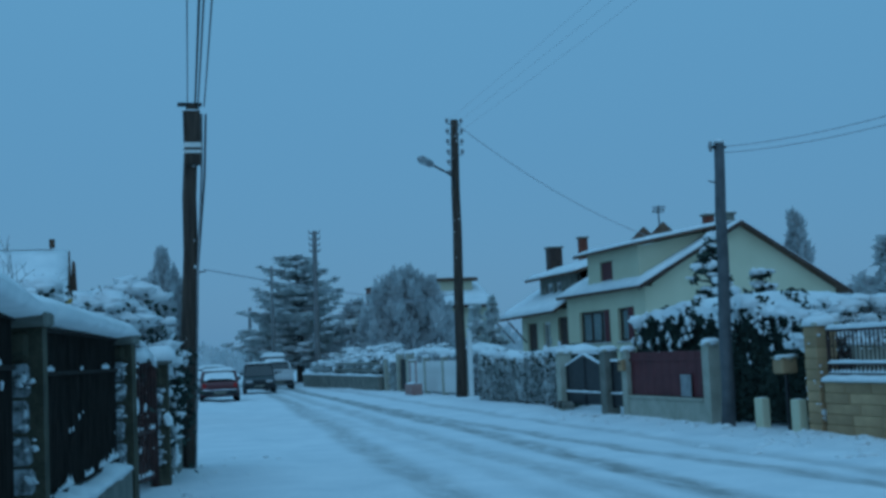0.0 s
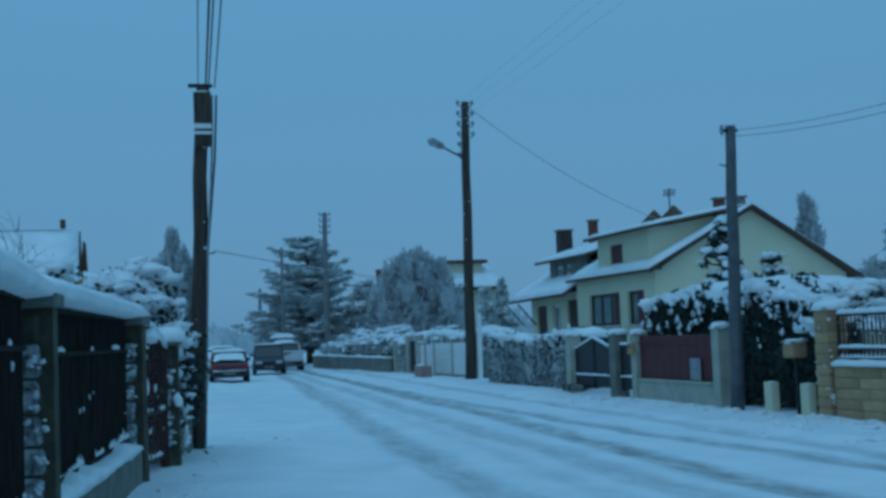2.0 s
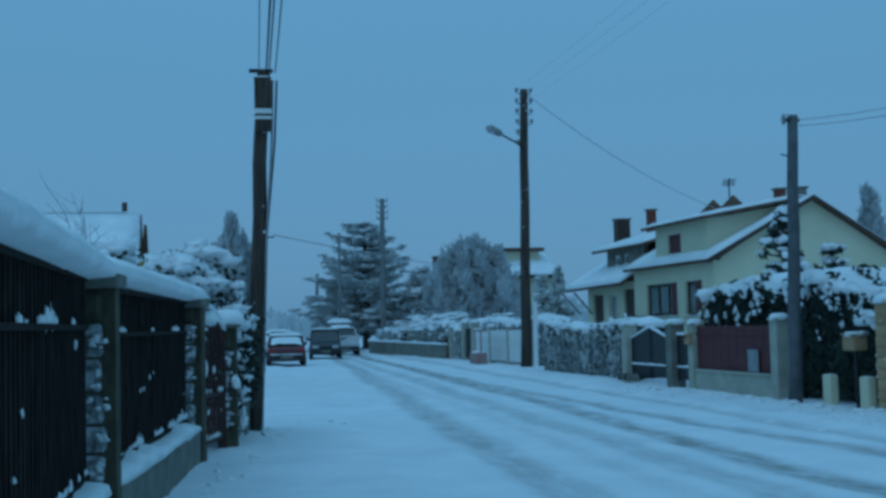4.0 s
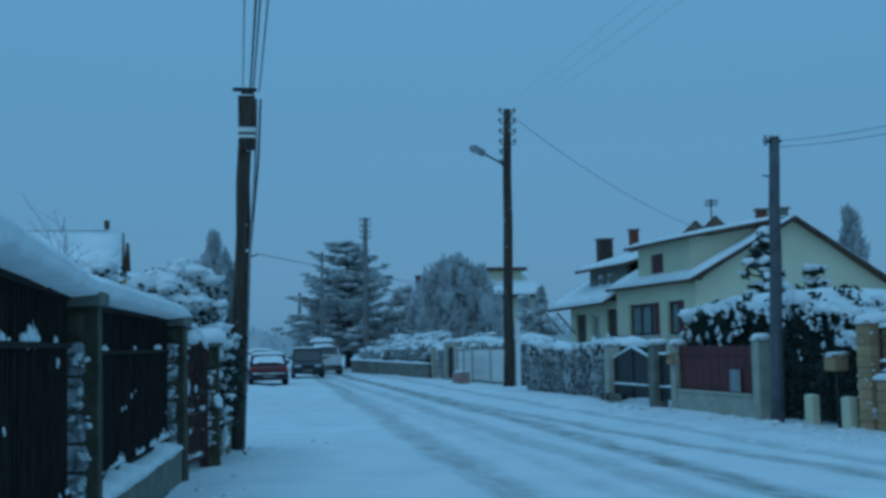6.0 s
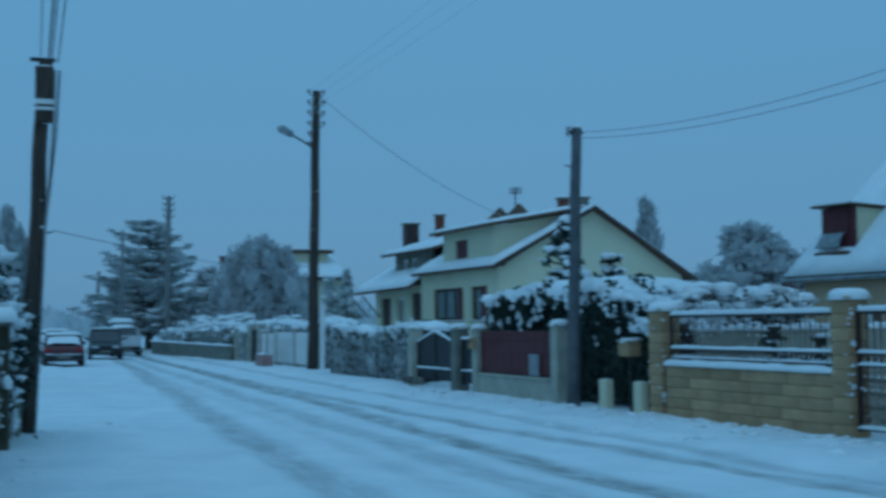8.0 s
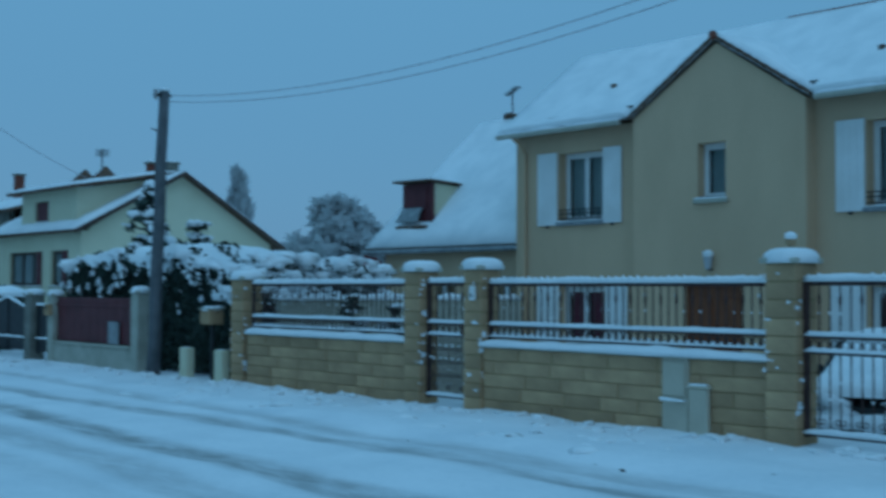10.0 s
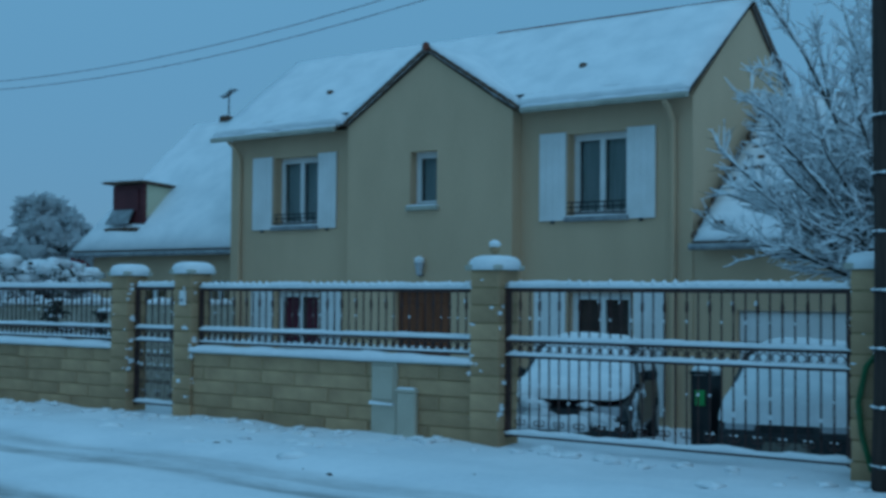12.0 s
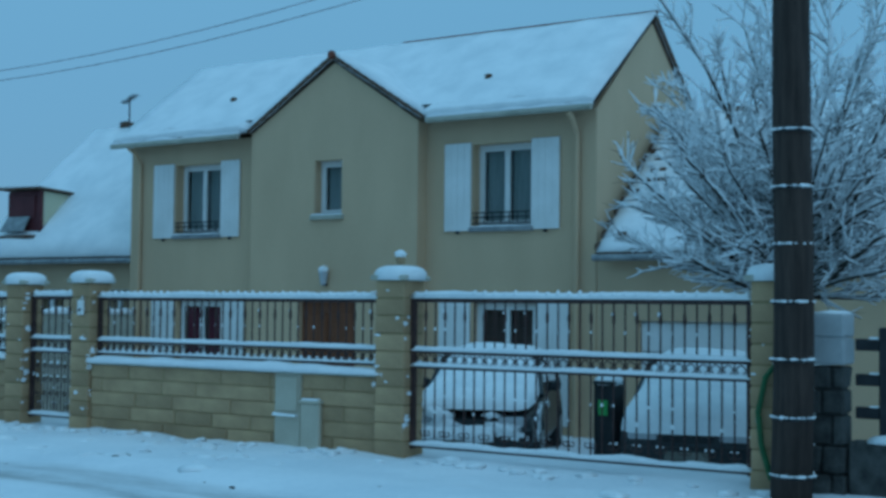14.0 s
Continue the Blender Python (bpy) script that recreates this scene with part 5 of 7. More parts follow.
def build_house_cream():
    X, yg = 19.75, 43.8
    h = thing("house", X, 48.0, 0, "cream rendered house with long dormers and snowy gable roof", "house")
    ze, xr, zr, xb = 3.72, 23.75, 6.1, 27.8
    yf = 52.0
    wins = [(47.3, 50.6, 1.7, 3.02), (44.9, 46.5, 1.7, 3.02)]
    part("wall", wall_x(X, X + 0.3, yg, yf, -0.3, ze, wins), RENDER_CREAM, h)
    bm = bmesh.new()
    solid(bm, [(X + 0.3, yg, -0.3), (xb, yg, -0.3), (xb, yg, 3.4), (xr, yg, zr - 0.1), (X + 0.3, yg, ze + 0.1)], (0, 0.3, 0))
    part("gable_wall", bm, RENDER_CREAM, h)
    part("back_wall", boxes((xb - 0.3, xb, yg + 0.3, 60.0, -0.3, 3.4)), RENDER_CREAM, h)
    # unseen partition, near-black in place of an unlit room
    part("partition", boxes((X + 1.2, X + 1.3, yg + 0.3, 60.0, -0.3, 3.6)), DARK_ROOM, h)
    for w in wins:
        a = window_x(h, X, *w, leaves=3 if w[1] - w[0] > 2 else 2, curtain=CURTAIN_PALE, frame_mat=BROWN_PAINT)
        part("folded_shutter", boxes((X - 0.05, X - 0.01, w[0] + 0.0, w[0] + 0.45, w[2], w[3]), bev=0.01), BURGUNDY, a, "red-brown folded shutter")
    roof_slab("roof_front", [(X - 0.4, yg - 0.35, ze + 0.02), (X - 0.4, yf + 0.3, ze + 0.02), (xr, yf + 0.3, zr), (xr, yg - 0.35, zr)], h)
    roof_slab("roof_back", [(xb + 0.5, yg - 0.35, 3.3), (xb + 0.5, 60.0, 3.3), (xr, 60.0, zr), (xr, yg - 0.35, zr)], h)
    for s, xe, zz in ((-1, X - 0.4, ze + 0.02), (1, xb + 0.5, 3.3)):
        bm = bmesh.new()
        solid(bm, [(xe, yg - 0.42, zz - 0.02), (xr, yg - 0.42, zr - 0.02), (xr, yg - 0.42, zr - 0.16), (xe, yg - 0.42, zz - 0.16)], (0, 0.06, 0))
        part("barge_board", bm, BROWN_PAINT, h, "brown barge board")
    # long dormer
    dx = X + 0.06
    d = part("dormer", wall_x(dx, dx + 0.2, 44.35, 49.5, 3.9, 5.34, [(46.9, 48.2, 4.15, 4.95)]), RENDER_CREAM, h, "long cream dormer with a red-framed window")
    part("dormer_cheek", solid(bmesh.new(), [(dx + 0.205, 44.35, 3.9), (dx + 0.205, 44.35, 5.32), (xr, 44.35, 5.95), (xr, 44.35, 5.0)], (0, 0.15, 0)), RENDER_CREAM, d)
    part("dormer_cheek", solid(bmesh.new(), [(dx + 0.205, 49.35, 3.9), (dx + 0.205, 49.35, 5.32), (xr, 49.35, 5.95), (xr, 49.35, 5.0)], (0, 0.15, 0)), RENDER_CREAM, d)
    part("dormer_shutter", boxes((dx + 0.06, dx + 0.1, 46.95, 48.15, 4.2, 4.92), bev=0.01), BURGUNDY, d)
    roof_slab("dormer_roof", [(dx - 0.45, 43.9, 5.36), (dx - 0.45, 50.0, 5.36), (xr - 0.1, 50.0, 6.12), (xr - 0.1, 43.9, 6.12)], h, 0.12, 0.12)
    # far wing with its own dormer
    wx, we = 20.1, 3.3
    part("wing_wall", wall_x(wx, wx + 0.3, yf + 0.005, 59.2, -0.3, we, [(52.8, 54.2, 0.3, 2.95), (55.2, 56.2, 1.4, 2.8), (57.0, 58.4, 0.3, 2.8)]), RENDER_CREAM, h)
    part("wing_door", boxes((wx + 0.1, wx + 0.16, 52.8, 54.2, 0.3, 2.95)), BROWN_PAINT, h)
    window_x(h, wx, 55.2, 56.2, 1.4, 2.8)
    part("wing_door", boxes((wx + 0.1, wx + 0.16, 57.0, 58.4, 0.3, 2.8)), BROWN_PAINT, h)
    roof_slab("wing_roof", [(wx - 0.9, yf + 0.32, 3.2), (wx - 0.9, 60.3, 3.1), (xr, 60.0, 5.9), (xr, yf + 0.32, 5.9)], h)
    # the dormer's shade is put in as a darker wall colour
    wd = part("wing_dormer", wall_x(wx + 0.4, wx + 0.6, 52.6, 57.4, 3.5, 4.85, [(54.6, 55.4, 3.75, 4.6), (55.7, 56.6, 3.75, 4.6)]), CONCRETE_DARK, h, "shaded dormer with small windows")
    window_x(h, wx + 0.4, 54.6, 55.4, 3.75, 4.6, leaves=1, sill=False)
    window_x(h, wx + 0.4, 55.7, 56.6, 3.75, 4.6, leaves=1, sill=False)
    roof_slab("dormer_roof", [(wx - 0.1, 51.6, 4.88), (wx - 0.1, 58.2, 4.88), (xr, 58.2, 5.95), (xr, 51.6, 5.95)], h, 0.12, 0.12)
    for y in (58.6, 60.4):
        part("porch_brace", tube(bmesh.new(), [(wx, y, 1.9), (wx - 0.9, y, 2.95)], 0.04, 6), BROWN_PAINT, h)
    # chimneys and aerial
    for x, y, w, zt, m in ((22.0, 59.3, 0.65, 6.5, BROWN_PAINT), (22.6, 56.9, 0.38, 6.75, BRICK_RED), (22.95, 44.6, 0.36, 6.4, BRICK_RED), (23.65, 44.4, 0.44, 6.42, CONCRETE_DARK)):
        c = part("chimney", boxes((x - w / 2, x + w / 2, y - w / 2, y + w / 2, 4.5, zt), bev=0.02), m, h, "brick chimney stack")
        part("chimney_cap", boxes((x - w / 2 - 0.06, x + w / 2 + 0.06, y - w / 2 - 0.06, y + w / 2 + 0.06, zt, zt + 0.08), bev=0.01), CONCRETE_DARK, c)
        part("chimney_snow", snow_cushion(bmesh.new(), x, y, zt + 0.08, w / 2, 0.08), SNOW, c)
    for y in (49.6, 51.6):
        part("hip_dormer", tube(bmesh.new(), [(23.4, y, 5.9), (23.4, y, 6.1), (23.4, y, 6.72)], [0.8, 0.72, 0.04], 4), TILE_DARK, h, "small peaked roof light")
    a = part("aerial", tube(bmesh.new(), [(23.6, 50.4, 6.0), (23.6, 50.4, 7.5)], 0.03), METAL_DARK, h, "television aerial")
    part("aerial_boom", tube(bmesh.new(), [(23.4, 49.9, 7.45), (23.8, 50.9, 7.25)], 0.03), METAL_DARK, a)
    bm = bmesh.new()
    for k in range(5):
        q = Vector((23.45 + k * 0.08, 50.0 + k * 0.2, 7.43 - k * 0.04))
        tube(bm, [q + Vector((-0.25, 0.1, 0)), q + Vector((0.25, -0.1, 0))], 0.015, 4)
    part("aerial_elements", bm, METAL_DARK, a)


build_house_cream()


# ---- boundary wall between the two gardens ----
bw = thing("boundary_wall", 15.0, 19.1, -0.5, "pale rendered boundary wall between gardens with a snow cap", "wall")
part("wall_body", boxes((12.35, 18.2, 19.02, 19.18, -0.7, 1.42), bev=0.01), CONCRETE, bw)
part("wall_snow", snow_strip(bmesh.new(), (12.35, 19.1, 1.415), (18.2, 19.1, 1.415), 0.26, 0.13, seed=2.0, overhang=0.02), SNOW, bw, smooth=True)


# ---- near side: dark screened fence, gate, shrubs and a house behind ----
FENCE_LINE = ((-6.0, -1.5), (9.9, -0.67), (16.05, 0.19), (17.7, 0.68), (21.0, 1.2))


def left_x(y):
    """The fence line bends a little at each pillar."""
    for (ya, xa), (yb, xb) in zip(FENCE_LINE, FENCE_LINE[1:]):
        if y <= yb:
            break
    return xa + (xb - xa) * (y - ya) / (yb - ya)


def turned(ob, y, off=0.0):
    """Stand a thing built along +y at the origin on the fence line."""
    slope = (left_x(y + 0.5) - left_x(y + 0.1)) / 0.4
    ob.matrix_basis = pose(left_x(y) + off, y, 0, 0, 0, -math.degrees(math.atan(slope)))
    return ob


def at_origin(name, label, category, group=""):
    return thing(name, 0, 0, 0, label, category, group)


def rubble_pillar(y, top, w=0.255, cushion=False):
    p = at_origin("fence_pillar", "grey rubble stone fence pillar plastered with blown snow", "pillar", "rubble pillars")
    part("core", boxes((-w / 2 + 0.03, w / 2, -w / 2 + 0.03, w / 2 - 0.03, -0.2, top)), MOSS_BROWN, p)
    rnd = random.Random(int(y * 10))
    z = -0.05
    k = 0
    while z < top - 0.06:
        h = min(rnd.uniform(0.2, 0.3), top - z)
        bm = box(bmesh.new(), -w / 2 - 0.015, w / 2 - rnd.uniform(0.07, 0.11), -w / 2 - rnd.uniform(0.0, 0.03), w / 2, z + 0.012, z + h - 0.012, bev=0.03)
        for v in bm.verts:
            v.co += Vector((noise.noise(v.co * 7 + Vector((y, 0, 0))), noise.noise(v.co * 7), 0)) * 0.03
        s = part("stone", bm, STONE_SNOWY if 0 < k and z < top - 0.4 else MOSS_BROWN, p)
        if 0 < k and z < top - 0.4:
            bm = bmesh.new()
            for q in range(4):
                lump(bm, (rnd.uniform(-0.06, 0.07), -w / 2 - 0.02, z + rnd.uniform(0.04, h - 0.03)), rnd.uniform(0.012, 0.034), (1.3, 0.35, 0.8), 0.5, 1, q)
            lump(bm, (rnd.uniform(-0.02, 0.02), -w / 2 - 0.02, z + h * 0.55), w * rnd.uniform(0.06, 0.15), (0.8, 0.2, 0.8), 0.7, 2, k)
            part("blown_snow", bm, SNOW, s, smooth=True)
        z += h
        k += 1
    c = part("cap", boxes((-w / 2 - 0.045, w / 2 + 0.045, -w / 2 - 0.05, w / 2 + 0.05, top, top + 0.11), bev=0.02), CONCRETE_DARK, p, "grey stone cap")
    if cushion:
        part("snow_cap", snow_cushion(bmesh.new(), 0, 0, top + 0.1, w / 2 + 0.1, 0.16), SNOW, c, smooth=True)
    return turned(p, y, 0.065)


def screen_fence(ya, yb, top, seed):
    n = yb - ya
    ln = n * 1.008
    f = at_origin("screened_fence", "dark iron fence backed with reed screen under thick snow", "fence", "screened fence bays")
    bm = bmesh.new()
    rnd = random.Random(seed)
    k = 0.0
    while k < ln:
        r = rnd.uniform(0.012, 0.02)
        tube(bm, [(-0.06 + rnd.uniform(-0.01, 0.01), k, 0.3), (-0.06 + rnd.uniform(-0.01, 0.01), k + rnd.uniform(-0.01, 0.01), top - rnd.uniform(0.0, 0.06))], r, 5)
        k += 0.028
    tagged(part("reed_screen", bm, REED, f, "dark upright reeds"), kind="stuff")
    part("screen_back", boxes((-0.11, -0.085, 0, ln, 0.3, top - 0.06)), REED, f)
    for z in (0.52, top - 0.42, top - 0.05):
        part("fence_rail", boxes((-0.02, 0.02, 0, ln, z - 0.02, z + 0.02)), REED, f)
    for k in range(int(ln / 0.14)):
        part("fence_bar", tube(bmesh.new(), [(0, 0.07 + k * 0.14, 0.5), (0, 0.07 + k * 0.14, top - 0.05)], 0.009, 5), REED, f)
    bm = bmesh.new()
    for z in (0.545, top - 0.4):
        for k in range(int(ln / 0.07)):
            y = 0.035 + k * 0.07
            w = noise.noise(Vector((y * 1.1, z * 3, seed))) + 0.5 * noise.noise(Vector((y * 5.0, z, seed)))
            if w > 0.1:
                hgt = min(0.06, 0.012 + 0.09 * w) * rnd.uniform(0.5, 1.3)
                lump(bm, (0.004, y, z + hgt * 0.6), 0.028, (0.6, rnd.uniform(0.7, 1.15), hgt / 0.028), 0.45, 1, k)
    for k in range(int(ln * 1.6)):
        lump(bm, (0.01, rnd.uniform(0, ln), rnd.uniform(0.6, top - 0.15)), rnd.uniform(0.01, 0.022), (0.6, 0.9, rnd.uniform(1.0, 2.8)), 0.45, 1, k)
    tagged(part("snow_dusting", bm, SNOW, f), kind="stuff")
    turned(f, ya)
    return f


def kerb_wall(ya, yb, top):
    ln = (yb - ya) * 1.008
    w = at_origin("plinth_wall", "low grimy concrete plinth wall with a smooth snow cap", "wall", "plinth walls")
    part("plinth", boxes((-0.14, 0.16, 0, ln, -0.2, top), bev=0.015), CONCRETE_DARK, w)
    part("snow_cap", snow_strip(bmesh.new(), (0.03, 0, top - 0.005), (0.03, ln, top - 0.005), 0.32, 0.13, 0.1, ya, 0.03), SNOW, w, smooth=True)
    turned(w, ya)


def fence_snow(ya, yb, top):
    """One thick, smooth roll of snow lying along the fence tops and pillar caps."""
    bm = bmesh.new()
    n = int((yb - ya) / 0.12)
    rings = []
    for i in range(n + 1):
        y = ya + (yb - ya) * i / n
        k = 1 + 0.3 * noise.noise(Vector((y * 0.55, 3.0, 0))) + 0.12 * noise.noise(Vector((y * 2.3, 7.0, 0))) + 0.05 * noise.noise(Vector((y * 7.0, 1.0, 0)))
        lip = 0.03 * noise.noise(Vector((y * 3.1, 5.0, 0))) + 0.02 * noise.noise(Vector((y * 9.0, 5.0, 0)))
        end = min(1.0, 0.4 + 0.3 * min(i, n - i))
        x, z = left_x(y), top - 0.0085 * (y - ya)
        prof = ((0.21 + lip, -0.02 + lip), (0.25 + lip, 0.06), (0.18, 0.15 * k), (0.03, 0.215 * k), (-0.16, 0.235 * k), (-0.4, 0.2 * k), (-0.6, 0.1), (-0.62, -0.1), (-0.1, -0.05))
        rings.append([bm.verts.new((x + a, y, z + 0.85 * b * end)) for a, b in prof])
    for r, t in zip(rings, rings[1:]):
        for q in range(9):
            bm.faces.new((r[q], t[q], t[(q + 1) % 9], r[(q + 1) % 9]))
    bm.faces.new(rings[0])
    bm.faces.new(rings[-1][::-1])
    bmesh.ops.recalc_face_normals(bm, faces=bm.faces)
    tagged(part("snow_roll", bm, SNOW, smooth=True), "thick smooth roll of snow lying along the fence tops", "snow")


fence_snow(4.4, 16.2, 2.09)
rubble_pillar(10.2, 1.94)
rubble_pillar(16.05, 1.88, 0.26)
rubble_pillar(4.6, 1.88)
screen_fence(10.4, 15.88, 2.0, 4)
screen_fence(4.8, 10.0, 2.06, 6)
kerb_wall(10.4, 15.88, 0.42)
kerb_wall(4.8, 10.0, 0.42)

g = at_origin("garden_gate", "rusty brown steel gate with a curved snowy top", "gate")
ln = 1.5
for y0 in (0, ln):
    part("gate_post", tube(bmesh.new(), [(0, y0, -0.1), (0, y0, 1.9 if y0 == 0 else 1.7)], 0.05, 8), GATE_RED, g)
curve = [(0, ln * t, 1.78 + 0.2 * math.sin(math.pi * t) - 0.2 * t) for t in (0, 0.15, 0.3, 0.45, 0.6, 0.75, 0.9, 1)]
tr = part("top_rail", tube(bmesh.new(), curve, 0.022, 6), GATE_RED, g)
bm = bmesh.new()
for a, b in zip(curve, curve[1:]):
    snow_strip(bm, a, b, 0.16, 0.13, 0.06, a[1])
part("rail_snow", bm, SNOW, tr, smooth=True)
for k in range(9):
    y0 = ln * (k + 0.5) / 9
    part("gate_bar", tube(bmesh.new(), [(0, y0, 0.12), (0, y0, 1.7)], 0.02, 6), GATE_RED, g)
for z in (0.15, 0.75):
    part("gate_rail", boxes((-0.02, 0.02, 0, ln, z - 0.025, z + 0.025)), GATE_RED, g)
bm = bmesh.new()
rnd = random.Random(21)
for k in range(44):
    lump(bm, (0.01, rnd.uniform(0, ln), rnd.choice((0.2, 0.8, rnd.uniform(0.2, 1.5)))), rnd.uniform(0.01, 0.032), (0.7, 0.7, 1.8), 0.3, 1, k)
tagged(part("snow_dusting", bm, SNOW, g), kind="stuff")
part("plate", lump(bmesh.new(), (0.03, 0.5, 1.1), 0.13, (0.15, 1, 1), 0.08), SNOW, g, "round plate plastered with snow", smooth=True)
turned(g, 16.22)
w = at_origin("side_wall", "short grimy rendered wall beside the garden gate", "wall")
part("wall_body", boxes((-0.1, 0.1, 0, 2.6, -0.2, 1.25), bev=0.02), CONCRETE_DARK, w)
part("wall_snow", snow_strip(bmesh.new(), (0, 0, 1.24), (0, 2.6, 1.24), 0.28, 0.14), SNOW, w, smooth=True)
turned(w, 17.95, 0.0)
rubble_pillar(17.8, 1.62, 0.24, True)


def snowy_shrub(x, y, sx, sy, top, seed, label, xmax=9.0):
    """Arching evergreen shrub bowed under snow: stems, leaf clumps and pillows of snow of all sizes."""
    s = thing("shrub", x, y, 0, label, "shrub", "snowed-in shrubs")
    rnd = random.Random(seed)
    bm = bmesh.new()
    tips = []
    for k in range(26):
        a = rnd.uniform(0, 2 * math.pi)
        q = rnd.random() ** 0.5
        ex, ey = x + math.cos(a) * sx * q, y + math.sin(a) * sy * q
        h = top * (1 - 0.38 * q * q) * rnd.uniform(0.8, 1.02)
        tube(bm, [(x + rnd.uniform(-0.2, 0.2), y + rnd.uniform(-0.3, 0.3), -0.1), (x + (ex - x) * 0.5, y + (ey - y) * 0.5, h * 0.75), (ex, ey, h)], [0.03, 0.02, 0.008], 5)
        tips.append(Vector((ex, ey, h)))
    part("stems", bm, BARK, s)

    def spot(r):
        t = r.choice(tips)
        return t + Vector((r.gauss(0, min(0.22, sx * 0.3)), r.gauss(0, 0.22), -abs(r.gauss(0, 0.4)))), None

    tagged(part("foliage", leaves(bmesh.new(), 5200, spot, 0.07, rnd), NEEDLES, s), kind="stuff")
    bm = bmesh.new()
    for i, t in enumerate(tips):
        for k in range(9):
            r = rnd.uniform(0.05, 0.2) * min(1.0, 0.4 + sx * 0.75)
            c = t + Vector((rnd.gauss(0, min(0.24, sx * 0.3)), rnd.gauss(0, 0.28), -abs(rnd.gauss(0, 0.16 if xmax > 5 else 0.5)) + 0.06))
            c.x = min(c.x, xmax - r * 1.3)
            lump(bm, c, r, (rnd.uniform(0.8, 1.7), rnd.uniform(0.9, 1.7), rnd.uniform(0.5, 0.8)), 0.5, 2, i + k)
    tagged(part("snow_load", bm, SNOW, s, "pillows of snow", smooth=True), kind="stuff")
    bm = bmesh.new()
    for k in range(50 if xmax > 5 else 220):
        t = rnd.choice(tips)
        c = t + Vector((rnd.gauss(0, 0.2), rnd.gauss(0, 0.25), -rnd.uniform(0.1, 1.3)))
        c.x = min(c.x, xmax - 0.1)
        lump(bm, c, rnd.uniform(0.025, 0.085), (0.9, 1.0, rnd.uniform(0.7, 1.5)), 0.35, 1, k)
    tagged(part("snow_dusting", bm, SNOW, s), kind="stuff")
    return s, tips


snowy_shrub(0.1, 18.9, 0.8, 1.2, 2.85, 31, "dark evergreen shrub bowed under pillows of snow")
s, tips = snowy_shrub(-0.75, 17.2, 0.75, 1.2, 2.8, 32, "dark shrub with withered yellow leaves under snow")
part("withered_leaf", leaves(bmesh.new(), 26, lambda r: (Vector((-0.4, 16.3, 2.25)) + Vector((r.gauss(0, 0.08), r.gauss(0, 0.08), r.gauss(0, 0.08))), None), 0.09, random.Random(5)), YELLOW_LEAF, s, "withered yellow leaves")["kind"] = "stuff"
snowy_shrub(0.72, 18.9, 0.36, 0.7, 2.35, 33, "dark shrub leaning over the wall, weighed down by snow", 1.08)


for x, y, sx, sy, top, seed in ((13.7, 59.5, 0.9, 1.1, 1.9, 81), (14.2, 64.0, 1.2, 1.4, 2.3, 82), (14.0, 70.0, 1.2, 1.6, 2.2, 83), (14.4, 55.5, 0.9, 0.9, 2.0, 84)):
    snowy_shrub(x, y, sx, sy, top, seed, "rounded garden shrub under a dome of snow", 99.0)
snowy_shrub(13.1, 20.2, 0.75, 0.7, 2.3, 37, "dark evergreen shrub arching down under snow", 99.0)
snowy_shrub(14.6, 20.4, 1.1, 0.75, 2.3, 36, "dark evergreen shrub arching down under snow", 99.0)


def left_house():
    h = thing("house", -4.8, 36.0, 0, "low house with a snow-covered roof and dark brick gable", "house")
    y0, y1, yr = 34.0, 40.6, 37.3
    x0, x1 = -11.0, -0.75
    part("wall", boxes((x0, x1, y0, y0 + 0.3, -0.2, 2.9)), RENDER_CREAM, h)
    part("wall", boxes((x0, x1, y1 - 0.3, y1, -0.2, 2.9)), RENDER_CREAM, h)
    part("gable_wall", solid(bmesh.new(), [(x1 - 0.3, y0, -0.2), (x1 - 0.3, y1, -0.2), (x1 - 0.3, y1, 2.9), (x1 - 0.3, yr, 4.85), (x1 - 0.3, y0, 2.9)], (0.3, 0, 0)), BRICK_RED, h)
    part("gable_wall", solid(bmesh.new(), [(x0, y0, -0.2), (x0, y1, -0.2), (x0, y1, 2.9), (x0, yr, 4.85), (x0, y0, 2.9)], (0.3, 0, 0)), BRICK_RED, h)
    roof_slab("roof_front", [(x0 - 0.2, y0 - 0.4, 2.7), (x1 + 0.05, y0 - 0.4, 2.7), (x1 + 0.05, yr, 4.95), (x0 - 0.2, yr, 4.95)], h)
    roof_slab("roof_back", [(x0 - 0.2, y1 + 0.4, 2.7), (x1 + 0.05, y1 + 0.4, 2.7), (x1 + 0.05, yr, 4.95), (x0 - 0.2, yr, 4.95)], h)
    part("parapet", solid(bmesh.new(), [(x1 - 0.0, yr - 0.8, 3.2), (x1 + 0.26, yr - 0.8, 3.2), (x1 + 0.2, yr - 0.8, 4.55), (x1 + 0.12, yr - 0.8, 4.63)], (0, 0.3, 0)), TILE_DARK, h, "dark brick verge")
    part("ridge_tile", boxes((x1 - 0.5, x1 - 0.35, yr - 0.1, yr + 0.1, 5.05, 5.3), bev=0.02), TILE_DARK, h)
    for k in range(2):
        part("snow_guard", tube(bmesh.new(), [(x0, y0 + 1.5 + k * 1.4, 4.02 + k * 0.95), (x1 - 0.4, y0 + 1.5 + k * 1.4, 4.02 + k * 0.95)], 0.011, 5), TILE_DARK, h)


left_house()

